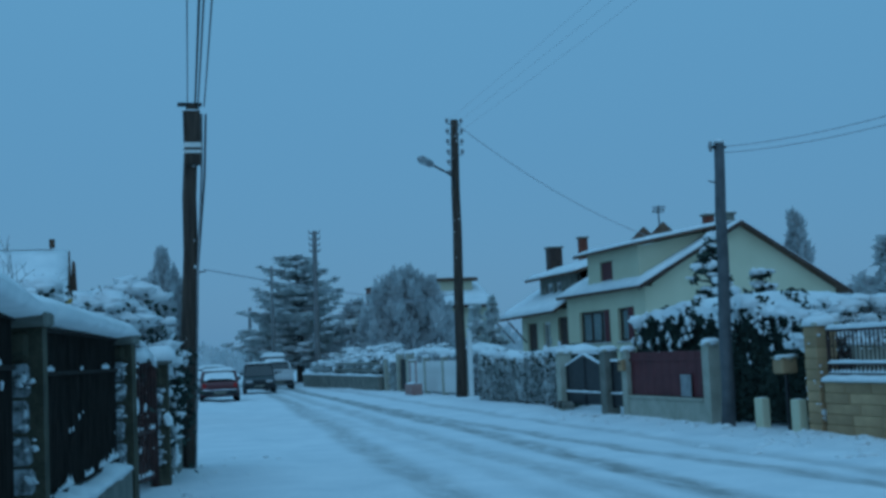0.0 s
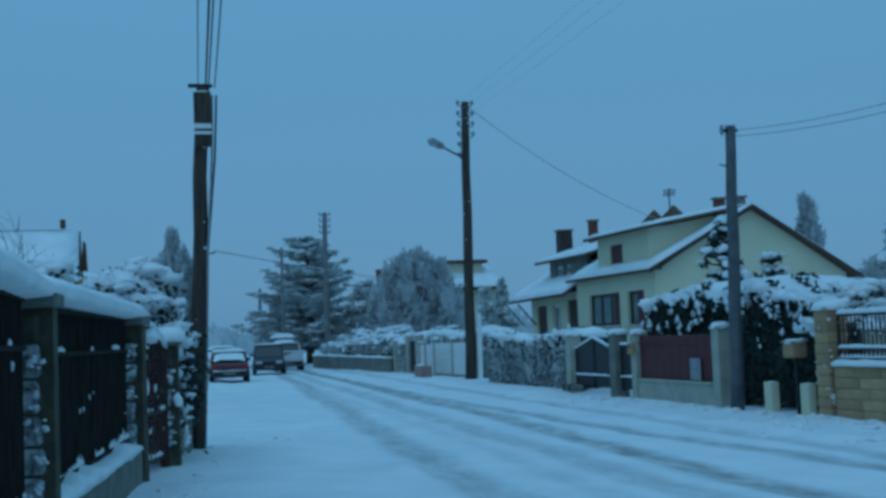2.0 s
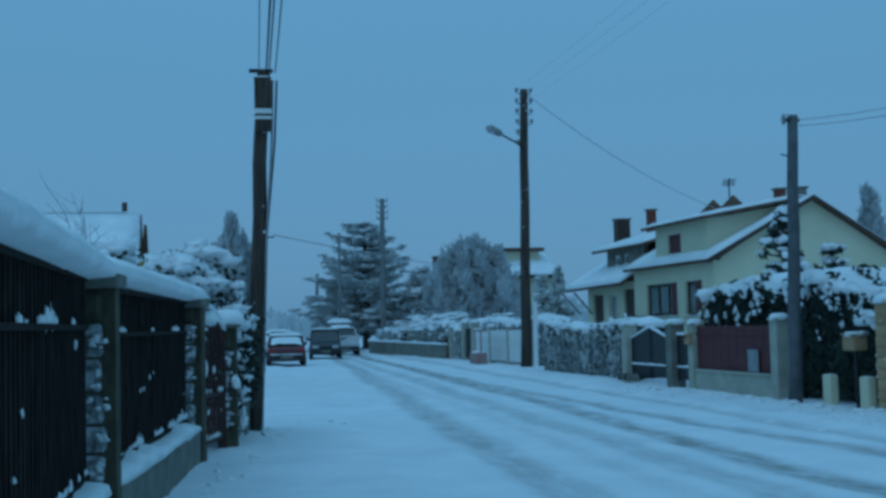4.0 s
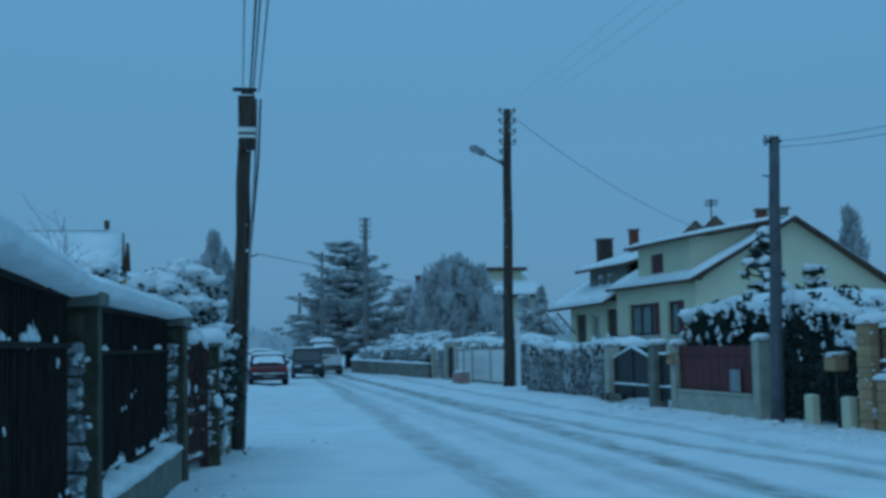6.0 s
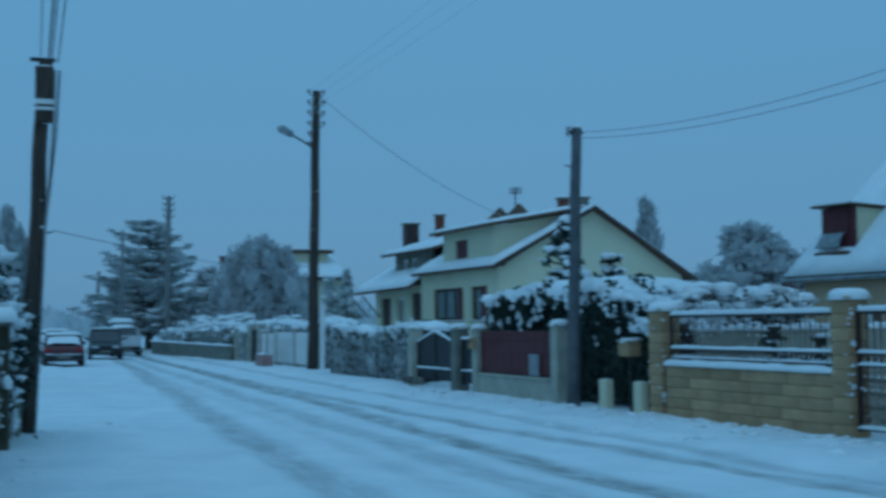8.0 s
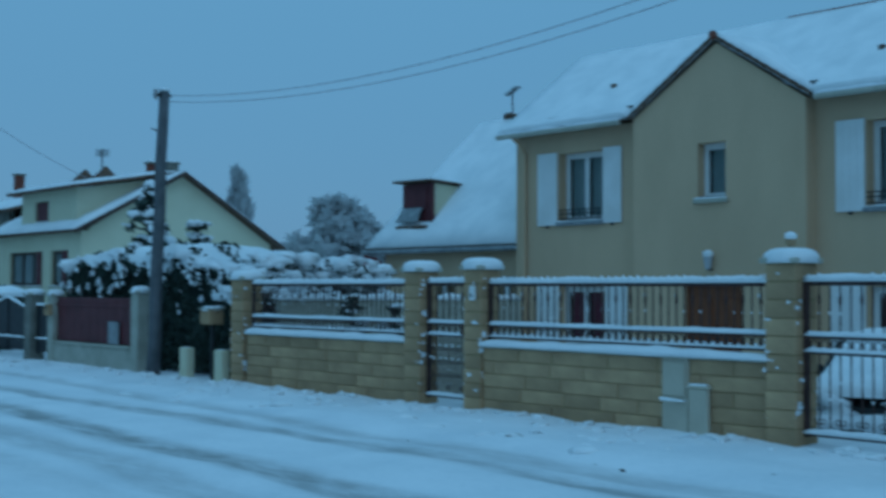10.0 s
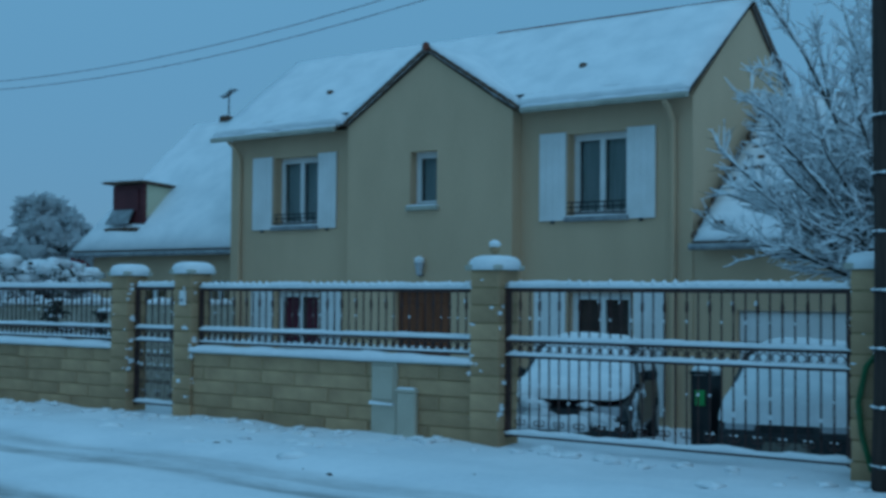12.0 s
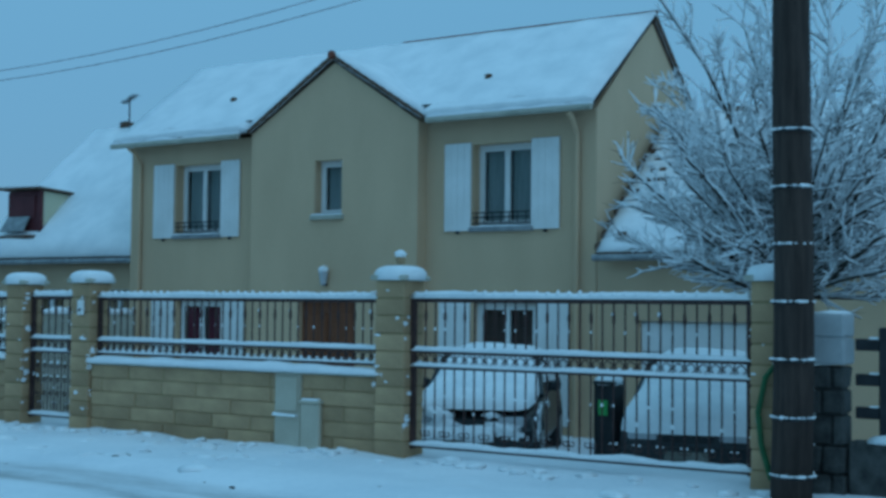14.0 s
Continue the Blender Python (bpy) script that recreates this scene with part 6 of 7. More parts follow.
# ---- wall and black fence past the dark pole ----
sp = thing("stone_pillar", 12.05, 3.3, 0, "dark rubble stone pillar with a slab of snow", "pillar")
z = -0.1
rnd = random.Random(8)
k = 0
while z < 1.05:
    h = rnd.uniform(0.2, 0.28)
    ys = 3.35 + (0.05 if k % 2 else -0.04)
    for a, b in ((3.2, ys - 0.008), (ys + 0.008, 3.5)):
        bm = box(bmesh.new(), 11.88 + rnd.uniform(-0.01, 0.015), 12.18, a, b, z + 0.01, min(z + h, 1.11) - 0.01, bev=0.018)
        for v in bm.verts:
            v.co += Vector((noise.noise(v.co * 6), noise.noise(v.co * 6 + Vector((3, 0, 0))), 0)) * 0.018
        part("stone", bm, STONE_DARK, sp)
    z += h
    k += 1
part("core", boxes((11.92, 12.15, 3.23, 3.47, -0.2, 1.1)), STONE_DARK, sp)
for z0, z1 in ((1.115, 1.36), (1.365, 1.58)):
    part("cap_stone", box(bmesh.new(), 11.86, 12.2, 3.18, 3.52, z0, z1, bev=0.02), FROST_AND_HAZE, sp, "cap stone plastered with snow")
part("snow_cap", snow_strip(bmesh.new(), (12.03, 3.2, 1.575), (12.03, 3.5, 1.575), 0.32, 0.06), SNOW, sp, smooth=True)
fb = thing("board_fence", 12.05, 1.5, 0, "black timber fence on a low stone wall with snow", "fence")
part("base_wall", boxes((11.95, 12.2, -6.0, 3.18, -0.2, 0.42), bev=0.02), STONE_DARK, fb)
part("wall_snow", snow_strip(bmesh.new(), (12.06, -6.0, 0.41), (12.06, 3.0, 0.41), 0.32, 0.13), SNOW, fb, smooth=True)
for z in (1.3, 0.98, 0.68):
    part("fence_rail", boxes((12.02, 12.07, -6.0, 3.13, z - 0.055, z + 0.055), bev=0.01), METAL_DARK, fb)
    part("rail_snow", snow_strip(bmesh.new(), (12.045, -6.0, z + 0.05), (12.045, 3.0, z + 0.05), 0.06, 0.035), SNOW, fb)
for k in range(12):
    y0 = 2.86 - k * 0.72
    part("fence_post", boxes((11.98, 12.1, y0 - 0.05, y0 + 0.05, 0.4, 1.46), bev=0.015), METAL_DARK, fb)
# red hanging thing of unknown kind, built as a plain lump
rd = thing("hanging_decoration", 18.7, 24.95, 1.9, "round red decoration hung at the house corner", "plant")
part("red_lump", lump(bmesh.new(), (18.75, 24.9, 2.15), 0.26, (1, 1, 1.1), 0.3, 2), DECORATION_RED, rd)
part("decoration_hook", tube(bmesh.new(), [(18.75, 24.9, 2.35), (18.8, 24.9, 2.52)], 0.015), METAL_DARK, rd)


# ---- vehicles ----
def car(name, label, paint, length=4.1, width=1.68, height=1.45, hood=0.95, boot=0.35, deck=0.92, snow_roof=0.1, snow_hood=0.06, windows_snow=False, tail=True, pickup=False, shell=False):
    """A car at the origin, nose towards -y, made of a lofted shell, glasshouse, wheels, lamps and lying snow."""
    c = thing(name, 0, 0, 0, label, "car")
    L, W = length / 2, width / 2
    st = [(-L, 0.32, 0.62, 0.86), (-L + 0.12, 0.24, 0.72, 0.95), (-L + hood * 0.55, 0.22, deck - 0.1, 1.0), (-L + hood, 0.22, deck - 0.02, 1.0), (0.1, 0.22, deck, 1.0), (L - boot - 0.2, 0.22, deck + 0.02, 1.0), (L - 0.1, 0.26, deck - 0.01, 0.96), (L, 0.36, deck - 0.14, 0.9)]
    bm = bmesh.new()
    rings = []
    for y, zb, zt, k in st:
        w = W * k
        prof = [(-w * 0.9, zb), (-w, zb + 0.14), (-w, (zb + zt) / 2 + 0.05), (-w * 0.95, zt - 0.04), (-w * 0.86, zt), (w * 0.86, zt), (w * 0.95, zt - 0.04), (w, (zb + zt) / 2 + 0.05), (w, zb + 0.14), (w * 0.9, zb)]
        rings.append([bm.verts.new((x, y, z)) for x, z in prof])
    for r, s in zip(rings, rings[1:]):
        for i in range(10):
            bm.faces.new((r[i], r[(i + 1) % 10], s[(i + 1) % 10], s[i]))
    bm.faces.new(rings[0][::-1])
    bm.faces.new(rings[-1])
    bmesh.ops.recalc_face_normals(bm, faces=bm.faces)
    body = part("body", bm, paint, c, smooth=False)
    # glasshouse
    ya, yb = -L + hood, (L - boot if not pickup else 0.55)
    rk_f, rk_b = 0.62, 0.32 if boot < 0.5 else 0.5
    wr = W * 0.8
    bm = bmesh.new()
    low = [(-W * 0.93, ya, deck - 0.03), (W * 0.93, ya, deck - 0.03), (W * 0.93, yb, deck - 0.01), (-W * 0.93, yb, deck - 0.01)]
    top = [(-wr, ya + rk_f, height - 0.05), (wr, ya + rk_f, height - 0.05), (wr, yb - rk_b, height - 0.05), (-wr, yb - rk_b, height - 0.05)]
    lv, tv = [bm.verts.new(q) for q in low], [bm.verts.new(q) for q in top]
    for i in range(4):
        j = (i + 1) % 4
        bm.faces.new((lv[i], lv[j], tv[j], tv[i]))
    bm.faces.new(tv)
    bm.faces.new(lv[::-1])
    bmesh.ops.recalc_face_normals(bm, faces=bm.faces)
    part("glasshouse", bm, DARK_GLASS, c, "dark tinted windows")
    for i in range(4):
        part("pillar", tube(bmesh.new(), [low[i], top[i]], 0.045, 6), paint, c)
    for s in (-1, 1):
        part("door_pillar", tube(bmesh.new(), [(s * W * 0.94, 0.15, deck - 0.02), (s * (wr + 0.005), 0.15, height - 0.06)], 0.04, 6), paint, c)
    roof = part("roof", box(bmesh.new(), -wr - 0.02, wr + 0.02, ya + rk_f - 0.05, yb - rk_b + 0.05, height - 0.06, height, bev=0.03), paint, c)

    def pad(x0, x1, y0, y1, z, h, seed, slope=0.0):
        bm = bmesh.new()
        n, k = 8, 8
        g = [[None] * (n + 1) for _ in range(k + 1)]
        for j in range(k + 1):
            for i in range(n + 1):
                u, v = i / n, j / k
                e = min(1.0, 0.15 + 5 * min(u, 1 - u, v, 1 - v))
                q = Vector((x0 + (x1 - x0) * u, y0 + (y1 - y0) * v, 0))
                g[j][i] = bm.verts.new((q.x, q.y, z + slope * v + h * e ** 0.6 * (1 + 0.3 * noise.noise(q * 2.3 + Vector((seed, 0, 0))))))
        for j in range(k):
            for i in range(n):
                bm.faces.new((g[j][i], g[j][i + 1], g[j + 1][i + 1], g[j + 1][i]))
        edge = [g[0][i] for i in range(n + 1)] + [g[j][n] for j in range(1, k + 1)] + [g[k][i] for i in range(n - 1, -1, -1)] + [g[j][0] for j in range(k - 1, 0, -1)]
        lo = [bm.verts.new((v.co.x, v.co.y, v.co.z - h * 0.4 - 0.02)) for v in edge]
        for i in range(len(edge)):
            j = (i + 1) % len(edge)
            bm.faces.new((edge[i], lo[i], lo[j], edge[j]))
        bmesh.ops.recalc_face_normals(bm, faces=bm.faces)
        return bm

    if shell:
        bm = bmesh.new()
        rings = []
        for y, hw, zt, zb in ((-L - 0.03, 0.8, 0.86, 0.64), (-L + 0.1, 0.95, 0.98, 0.66), (-L + hood * 0.55, 1.0, deck + 0.13, 0.7), (-L + hood - 0.05, 1.0, deck + 0.17, 0.78), (-L + hood + 0.3, 0.97, deck + 0.4, 0.82), (-L + hood + 0.6, 0.98, height + 0.1, 0.84), (0.25, 0.98, height + 0.17, 0.86), (yb - 0.35, 0.97, height + 0.12, 0.86), (yb, 0.92, height - 0.1, 0.86), (yb + 0.2, 0.85, deck + 0.06, 0.86)):
            if shell == "front":
                hw, zb = hw * 0.93, zb + (0.14 if y < -L + hood else 0.12)
            ring = []
            for q in range(15):
                a = math.pi * q / 14
                px = hw * W * math.copysign(abs(math.cos(a)) ** 0.62, math.cos(a))
                pz = zb + (zt - zb) * math.sin(a) ** 0.72
                wv = 1 + 0.05 * noise.noise(Vector((px * 2, y * 2, pz * 2 + length)))
                ring.append(bm.verts.new((px * wv, y, zb + (pz - zb) * wv)))
            rings.append(ring)
        for r0, r1 in zip(rings, rings[1:]):
            for q in range(14):
                bm.faces.new((r0[q], r1[q], r1[q + 1], r0[q + 1]))
        bm.faces.new(rings[0])
        bm.faces.new(rings[-1][::-1])
        bmesh.ops.recalc_face_normals(bm, faces=bm.faces)
        if shell == "front":
            part("bumper_snow", snow_strip(bmesh.new(), (-W * 0.85, -L - 0.02, 0.49), (W * 0.4, -L - 0.02, 0.49), 0.2, 0.1, 0.1, length + hood, 0.12), SNOW, c, "snow clinging to the bumper", smooth=True)
        if shell == "front":
            bm2 = bmesh.new()
            rnd = random.Random(66)
            for q in range(16):
                lump(bm2, (rnd.uniform(-0.8, 0.8) * W, -L - rnd.uniform(0.0, 0.05), rnd.uniform(0.42, 0.72)), rnd.uniform(0.04, 0.13), (1.5, 0.35, 0.7), 0.6, 2, q)
            for q in range(8):
                lump(bm2, (W * 0.99, -L + rnd.uniform(0.3, 1.6), rnd.uniform(0.4, 0.85)), rnd.uniform(0.04, 0.1), (0.25, 1.4, 1.0), 0.6, 2, q)
            tagged(part("clinging_snow", bm2, SNOW, c, "snow clinging to the bodywork", smooth=True), kind="stuff")
        part("snow_shell", bm, SNOW, c, "smooth thick snow over the whole car", smooth=True)
    if windows_snow:
        part("bumper_snow", snow_strip(bmesh.new(), (-W * 0.85, L + 0.01, 0.515), (W * 0.85, L + 0.01, 0.515), 0.12, 0.05), SNOW, c, smooth=True)
    if snow_roof:
        part("roof_snow", pad(-wr - 0.03, wr + 0.03, ya + rk_f - 0.08, yb - rk_b + 0.08, height - 0.005, snow_roof, 1), SNOW, roof, smooth=True)
    if snow_hood:
        part("hood_snow", pad(-W * 0.84, W * 0.84, -L + 0.15, ya + 0.05, deck - 0.22, snow_hood + 0.05, 2, 0.2), SNOW, body, smooth=True)
    if windows_snow:
        for a, b, y_lo, y_hi in ((0, 1, ya, ya + rk_f), (3, 2, yb, yb - rk_b)):
            sg = -1 if a == 0 else 1
            bm = bmesh.new()
            rows = []
            for j in range(7):
                v = 0.02 + 0.8 * j / 6
                row = []
                for i in range(9):
                    u = 0.06 + 0.88 * i / 8
                    q = (Vector(low[a]) * (1 - u) + Vector(low[b]) * u) * (1 - v) + (Vector(top[a]) * (1 - u) + Vector(top[b]) * u) * v
                    k = (0.11 * (1 - v) + 0.03) * min(1.0, 0.3 + 4 * min(u - 0.05, 0.95 - u)) * (1 + 0.5 * noise.noise(q * 3))
                    row.append(bm.verts.new(q + Vector((0, sg * 0.6, 0.8)) * k))
                rows.append(row)
            for r0, r1 in zip(rows, rows[1:]):
                for i in range(8):
                    bm.faces.new((r0[i], r0[i + 1], r1[i + 1], r1[i]))
            part("screen_snow", bm, SNOW, c, "snow plastered over the window", smooth=True)
    # wheels
    for s in (-1, 1):
        for y in (-L + 0.72, L - 0.72):
            wheel = part("wheel", tube(bmesh.new(), [(s * (W - 0.19), y, 0.3), (s * (W + 0.01), y, 0.3)], 0.3, 18), RUBBER, c)
            part("rim", tube(bmesh.new(), [(s * (W - 0.02), y, 0.3), (s * (W + 0.022), y, 0.3)], 0.19, 14), METAL_GREY, wheel)
            part("wheel_arch", tube(bmesh.new(), [(s * (W - 0.12), y, 0.32), (s * (W + 0.004), y, 0.32)], 0.36, 18), PLASTIC_DARK, body)
        if shell is not True:
            part("mirror", box(bmesh.new(), s * W - (0.16 if s < 0 else 0.0), s * W + (0.16 if s > 0 else 0.0), ya + 0.42, ya + 0.52, deck + 0.02, deck + 0.16, bev=0.03), PLASTIC_DARK, c)
        part("headlight", box(bmesh.new(), s * W * 0.62 - 0.17, s * W * 0.62 + 0.17, -L - 0.012, -L + 0.1, 0.56, 0.7, bev=0.02), LAMP_GLASS, c)
        part("tail_light", box(bmesh.new(), s * W * 0.78 - 0.09, s * W * 0.78 + 0.09, L - 0.08, L + 0.015, 0.62, 0.82, bev=0.02), RED_LENS, c)
    part("front_bumper", box(bmesh.new(), -W * 0.9, W * 0.9, -L - 0.07, -L + 0.1, 0.26, 0.5, bev=0.04), PLASTIC_DARK, c)
    part("rear_bumper", box(bmesh.new(), -W * 0.9, W * 0.9, L - 0.1, L + 0.07, 0.3, 0.52, bev=0.04), PLASTIC_DARK, c)
    part("number_plate", box(bmesh.new(), -0.26, 0.26, L + 0.071, L + 0.08, 0.36, 0.47), CONCRETE_DARK, c, "plain pale plate")
    part("number_plate", box(bmesh.new(), -0.26, 0.26, -L - 0.08, -L - 0.071, 0.34, 0.45), CONCRETE_DARK, c, "plain pale plate")
    part("grille", box(bmesh.new(), -W * 0.35, W * 0.35, -L - 0.01, -L + 0.05, 0.55, 0.66, bev=0.01), PLASTIC_DARK, c)
    if pickup:
        part("bed_floor", box(bmesh.new(), -W * 0.8, W * 0.8, 0.75, L - 0.1, deck - 0.02, deck + 0.012), PLASTIC_DARK, c)
        for s in (-1, 1):
            part("bed_side", box(bmesh.new(), s * W * 0.97 - 0.05, s * W * 0.97 + 0.05, 0.65, L - 0.02, deck - 0.1, deck + 0.14, bev=0.02), paint, c)
        tg = part("tailgate", box(bmesh.new(), -W * 0.92, W * 0.92, L - 0.04, L + 0.03, 0.58, deck + 0.14, bev=0.02), paint, c)
        part("tailgate_handle", box(bmesh.new(), -0.1, 0.1, L + 0.03, L + 0.045, deck - 0.02, deck + 0.05), PLASTIC_DARK, tg)
        part("bed_snow", pad(-W * 0.85, W * 0.85, 0.7, L - 0.1, deck + 0.015, 0.09, 4), SNOW, c, smooth=True)
    return c


def park(c, x, y, heading, z=0.0):
    c.matrix_basis = pose(x, y, z, 0, 0, heading)
    return c


park(car("parked_car", "dark red parked car with snow on its roof and windows", CAR_RED, height=1.36, boot=0.5, deck=0.88, snow_roof=0.12, windows_snow=True), 5.15, 57.2, 176, -0.06)
park(car("moving_car", "black compact car with snow on its roof and bonnet", CAR_BLACK, length=4.0, height=1.58, hood=0.85, deck=0.95, boot=0.25, snow_roof=0.05, snow_hood=0), 8.3, 68.5, -6, -0.06)
park(car("pickup_truck", "silver pickup truck seen from its tailgate on the snowy road", CAR_SILVER, length=4.7, width=1.68, height=1.62, hood=1.2, deck=1.0, boot=1.9, pickup=True, snow_roof=0.04), 10.35, 76.0, 175, -0.06)
park(car("parked_car", "grey parked estate car dusted with snow", CAR_GREY, height=1.5, windows_snow=False), 6.2, 72.5, -4, -0.06)
park(car("parked_car", "dark parked car under snow beside the verge", CAR_GREY, height=1.42, windows_snow=True), 4.3, 63.2, -5, -0.04)
park(car("parked_van", "snow-covered van parked far down the street", CAR_GREY, length=4.6, height=1.9, deck=1.05, snow_roof=0.25, windows_snow=True), 11.2, 84.0, -3)
park(car("parked_car", "car in the drive buried in snow, black bumper showing", CAR_BLACK, length=3.9, height=1.4, hood=1.15, snow_roof=0, snow_hood=0, shell="front"), 15.75, 9.2, -68, -0.47)
park(car("parked_car", "second car in the drive hidden under smooth snow", CAR_BLACK, length=3.9, height=1.4, hood=1.1, snow_roof=0, snow_hood=0, shell=True), 15.85, 6.08, -74, -0.47)
wb = thing("wheelie_bin", 15.6, 7.3, -0.42, "dark wheelie bin with a green mark and snowy lid", "bin")
part("bin_body", solid(bmesh.new(), [(15.45, 7.18, 0.6), (15.45, 7.46, 0.6), (15.78, 7.46, 0.6), (15.78, 7.18, 0.6)], (0, 0, -1.05)), PLASTIC_DARK, wb)
part("bin_lid", box(bmesh.new(), 15.42, 15.8, 7.16, 7.48, 0.602, 0.65, bev=0.02), PLASTIC_DARK, wb)
part("bin_mark", box(bmesh.new(), 15.435, 15.448, 7.26, 7.39, 0.2, 0.4), GREEN_STICKER, wb, "green sticker")
part("bin_snow", snow_cushion(bmesh.new(), 15.61, 7.32, 0.645, 0.16, 0.08), SNOW, wb, smooth=True)


# ---- trees ----
def twiggy_tree(x, y, base, height, spread, label, mat, seed, levels=5, droop=0.0, trunk_r=0.12, first=0.25, n0=7, snow=None, thick=1.0, kids=(3, 5), reach=(0.26, 0.36)):
    t = thing("tree", x, y, base, label, "tree")
    rnd = random.Random(seed)
    wood, fine, pads = bmesh.new(), bmesh.new(), bmesh.new()

    def grow(p, d, ln, r, level):
        pts = [p]
        q = p
        steps = 3 if level < 3 else 2
        for s in range(steps):
            d = (d + Vector((rnd.gauss(0, 0.16), rnd.gauss(0, 0.16), rnd.gauss(0, 0.12) - droop * level * 0.12))).normalized()
            q = q + d * ln / steps
            pts.append(q)
        bm = wood if level < 2 else fine
        tube(bm, pts, [r * (1 - 0.45 * i / steps) for i in range(len(pts))], 6 if level < 2 else 3, caps=False)
        if snow and level >= 2 and rnd.random() < 0.45:
            for a, b in zip(pts, pts[1:]):
                tube(pads, [a + Vector((0, 0, r * 0.9 + 0.003)), b + Vector((0, 0, r * 0.9 + 0.003))], r * 0.8 + 0.0042, 3, caps=False)
        if level >= levels:
            return
        for k in range(rnd.randint(*kids)):
            i = rnd.randint(1, len(pts) - 1)
            nd = (d + Vector((rnd.gauss(0, 0.55), rnd.gauss(0, 0.55), rnd.gauss(0.12, 0.4)))).normalized()
            grow(pts[i], nd, ln * rnd.uniform(0.5, 0.8), r * 0.58, level + 1)

    tube(wood, [(x, y, base - 0.1), (x + 0.03, y, base + height * first)], [trunk_r * 1.2, trunk_r], 10)
    top = Vector((x + 0.03, y, base + height * first))
    for k in range(n0):
        a = 2 * math.pi * k / n0 + rnd.uniform(-0.3, 0.3)
        up = rnd.uniform(0.55, 1.5)
        d = Vector((math.cos(a) * spread, math.sin(a) * spread, up * height * 0.5)).normalized()
        grow(top - Vector((0, 0, rnd.uniform(0, height * 0.08))), d, height * rnd.uniform(*reach), trunk_r * 0.5 * thick, 1)
    part("trunk", wood, BARK, t, smooth=True)
    tagged(part("crown", fine, mat, t, "fine twigs"), kind="stuff")
    if snow and len(pads.verts):
        tagged(part("twig_snow", pads, SNOW, t), kind="stuff")
    else:
        pads.free()
    return t


def clump_tree(x, y, base, height, env, label, mat, seed, clumps=60, size=0.5, flat=0.45, leaf=0.16, per=60, snow=0.5, name="conifer", droop=0.3, upright=False, load=1.0, pad=0.42):
    """A trunk, limbs and many uneven clumps of needles inside an outline env(f) -> radius, with pads of snow on many."""
    t = thing(name, x, y, base, label, "tree")
    rnd = random.Random(seed)
    part("trunk", tube(bmesh.new(), [(x, y, base - 0.1), (x + 0.05, y, base + height * 0.5), (x, y, base + height * 0.96)], [0.05 + height * 0.018, 0.03 + height * 0.01, 0.015], 8), BARK, t)
    limb, core, need, pads = bmesh.new(), bmesh.new(), bmesh.new(), bmesh.new()
    for k in range(clumps):
        f = (k + rnd.random()) / clumps
        a = rnd.uniform(0, 2 * math.pi)
        r = env(f) * rnd.uniform(0.35, 1.12)
        z = base + height * (0.08 + 0.92 * f) + rnd.gauss(0, 0.02) * height
        c = Vector((x + math.cos(a) * r, y + math.sin(a) * r, z - droop * r * 0.3))
        tube(limb, [(x, y, max(base + 0.1, z - r * 0.25)), c], [0.03 + 0.008 * r, 0.012], 4, caps=False)
        s = size * rnd.uniform(0.6, 1.35) * (1.1 - 0.55 * f)
        lump(core, c, s * 0.72, (1.15, 1.15, flat if not upright else 2.0), 0.55, 1, k)
        for q in range(per):
            d = Vector((rnd.gauss(0, 1), rnd.gauss(0, 1), rnd.gauss(0, 1))).normalized()
            o = c + Vector((d.x * s, d.y * s, d.z * s * (flat if not upright else 2.2))) * rnd.uniform(0.55, 1.15)
            dv = (d + Vector((0, 0, 1.4 if upright else -0.2)) + Vector((rnd.gauss(0, 0.4), rnd.gauss(0, 0.4), rnd.gauss(0, 0.3)))).normalized()
            lq = leaf * rnd.uniform(0.6, 1.5)
            nn = dv.cross(Vector((rnd.gauss(0, 1), rnd.gauss(0, 1), rnd.gauss(0, 1)))).normalized() * lq * 0.22
            need.faces.new([need.verts.new(o - dv * lq * 0.5), need.verts.new(o + nn), need.verts.new(o + dv * lq * 0.7), need.verts.new(o - nn)])
        if rnd.random() < snow:
            for q in range(3):
                lump(pads, c + Vector((rnd.gauss(0, s * 0.42), rnd.gauss(0, s * 0.42), s * flat * load * rnd.uniform(0.6, 1.05))), s * load * rnd.uniform(0.38, 0.68), (1.25, 1.25, pad), 0.4, 1, k + q)
    tagged(part("limbs", limb, BARK, t), kind="stuff")
    tagged(part("inner_growth", core, mat, t), kind="stuff")
    tagged(part("foliage", need, mat, t), kind="stuff")
    if len(pads.verts):
        tagged(part("bough_snow", pads, SNOW, t, "pads of snow on the boughs", smooth=True), kind="stuff")
    else:
        pads.free()
    return t




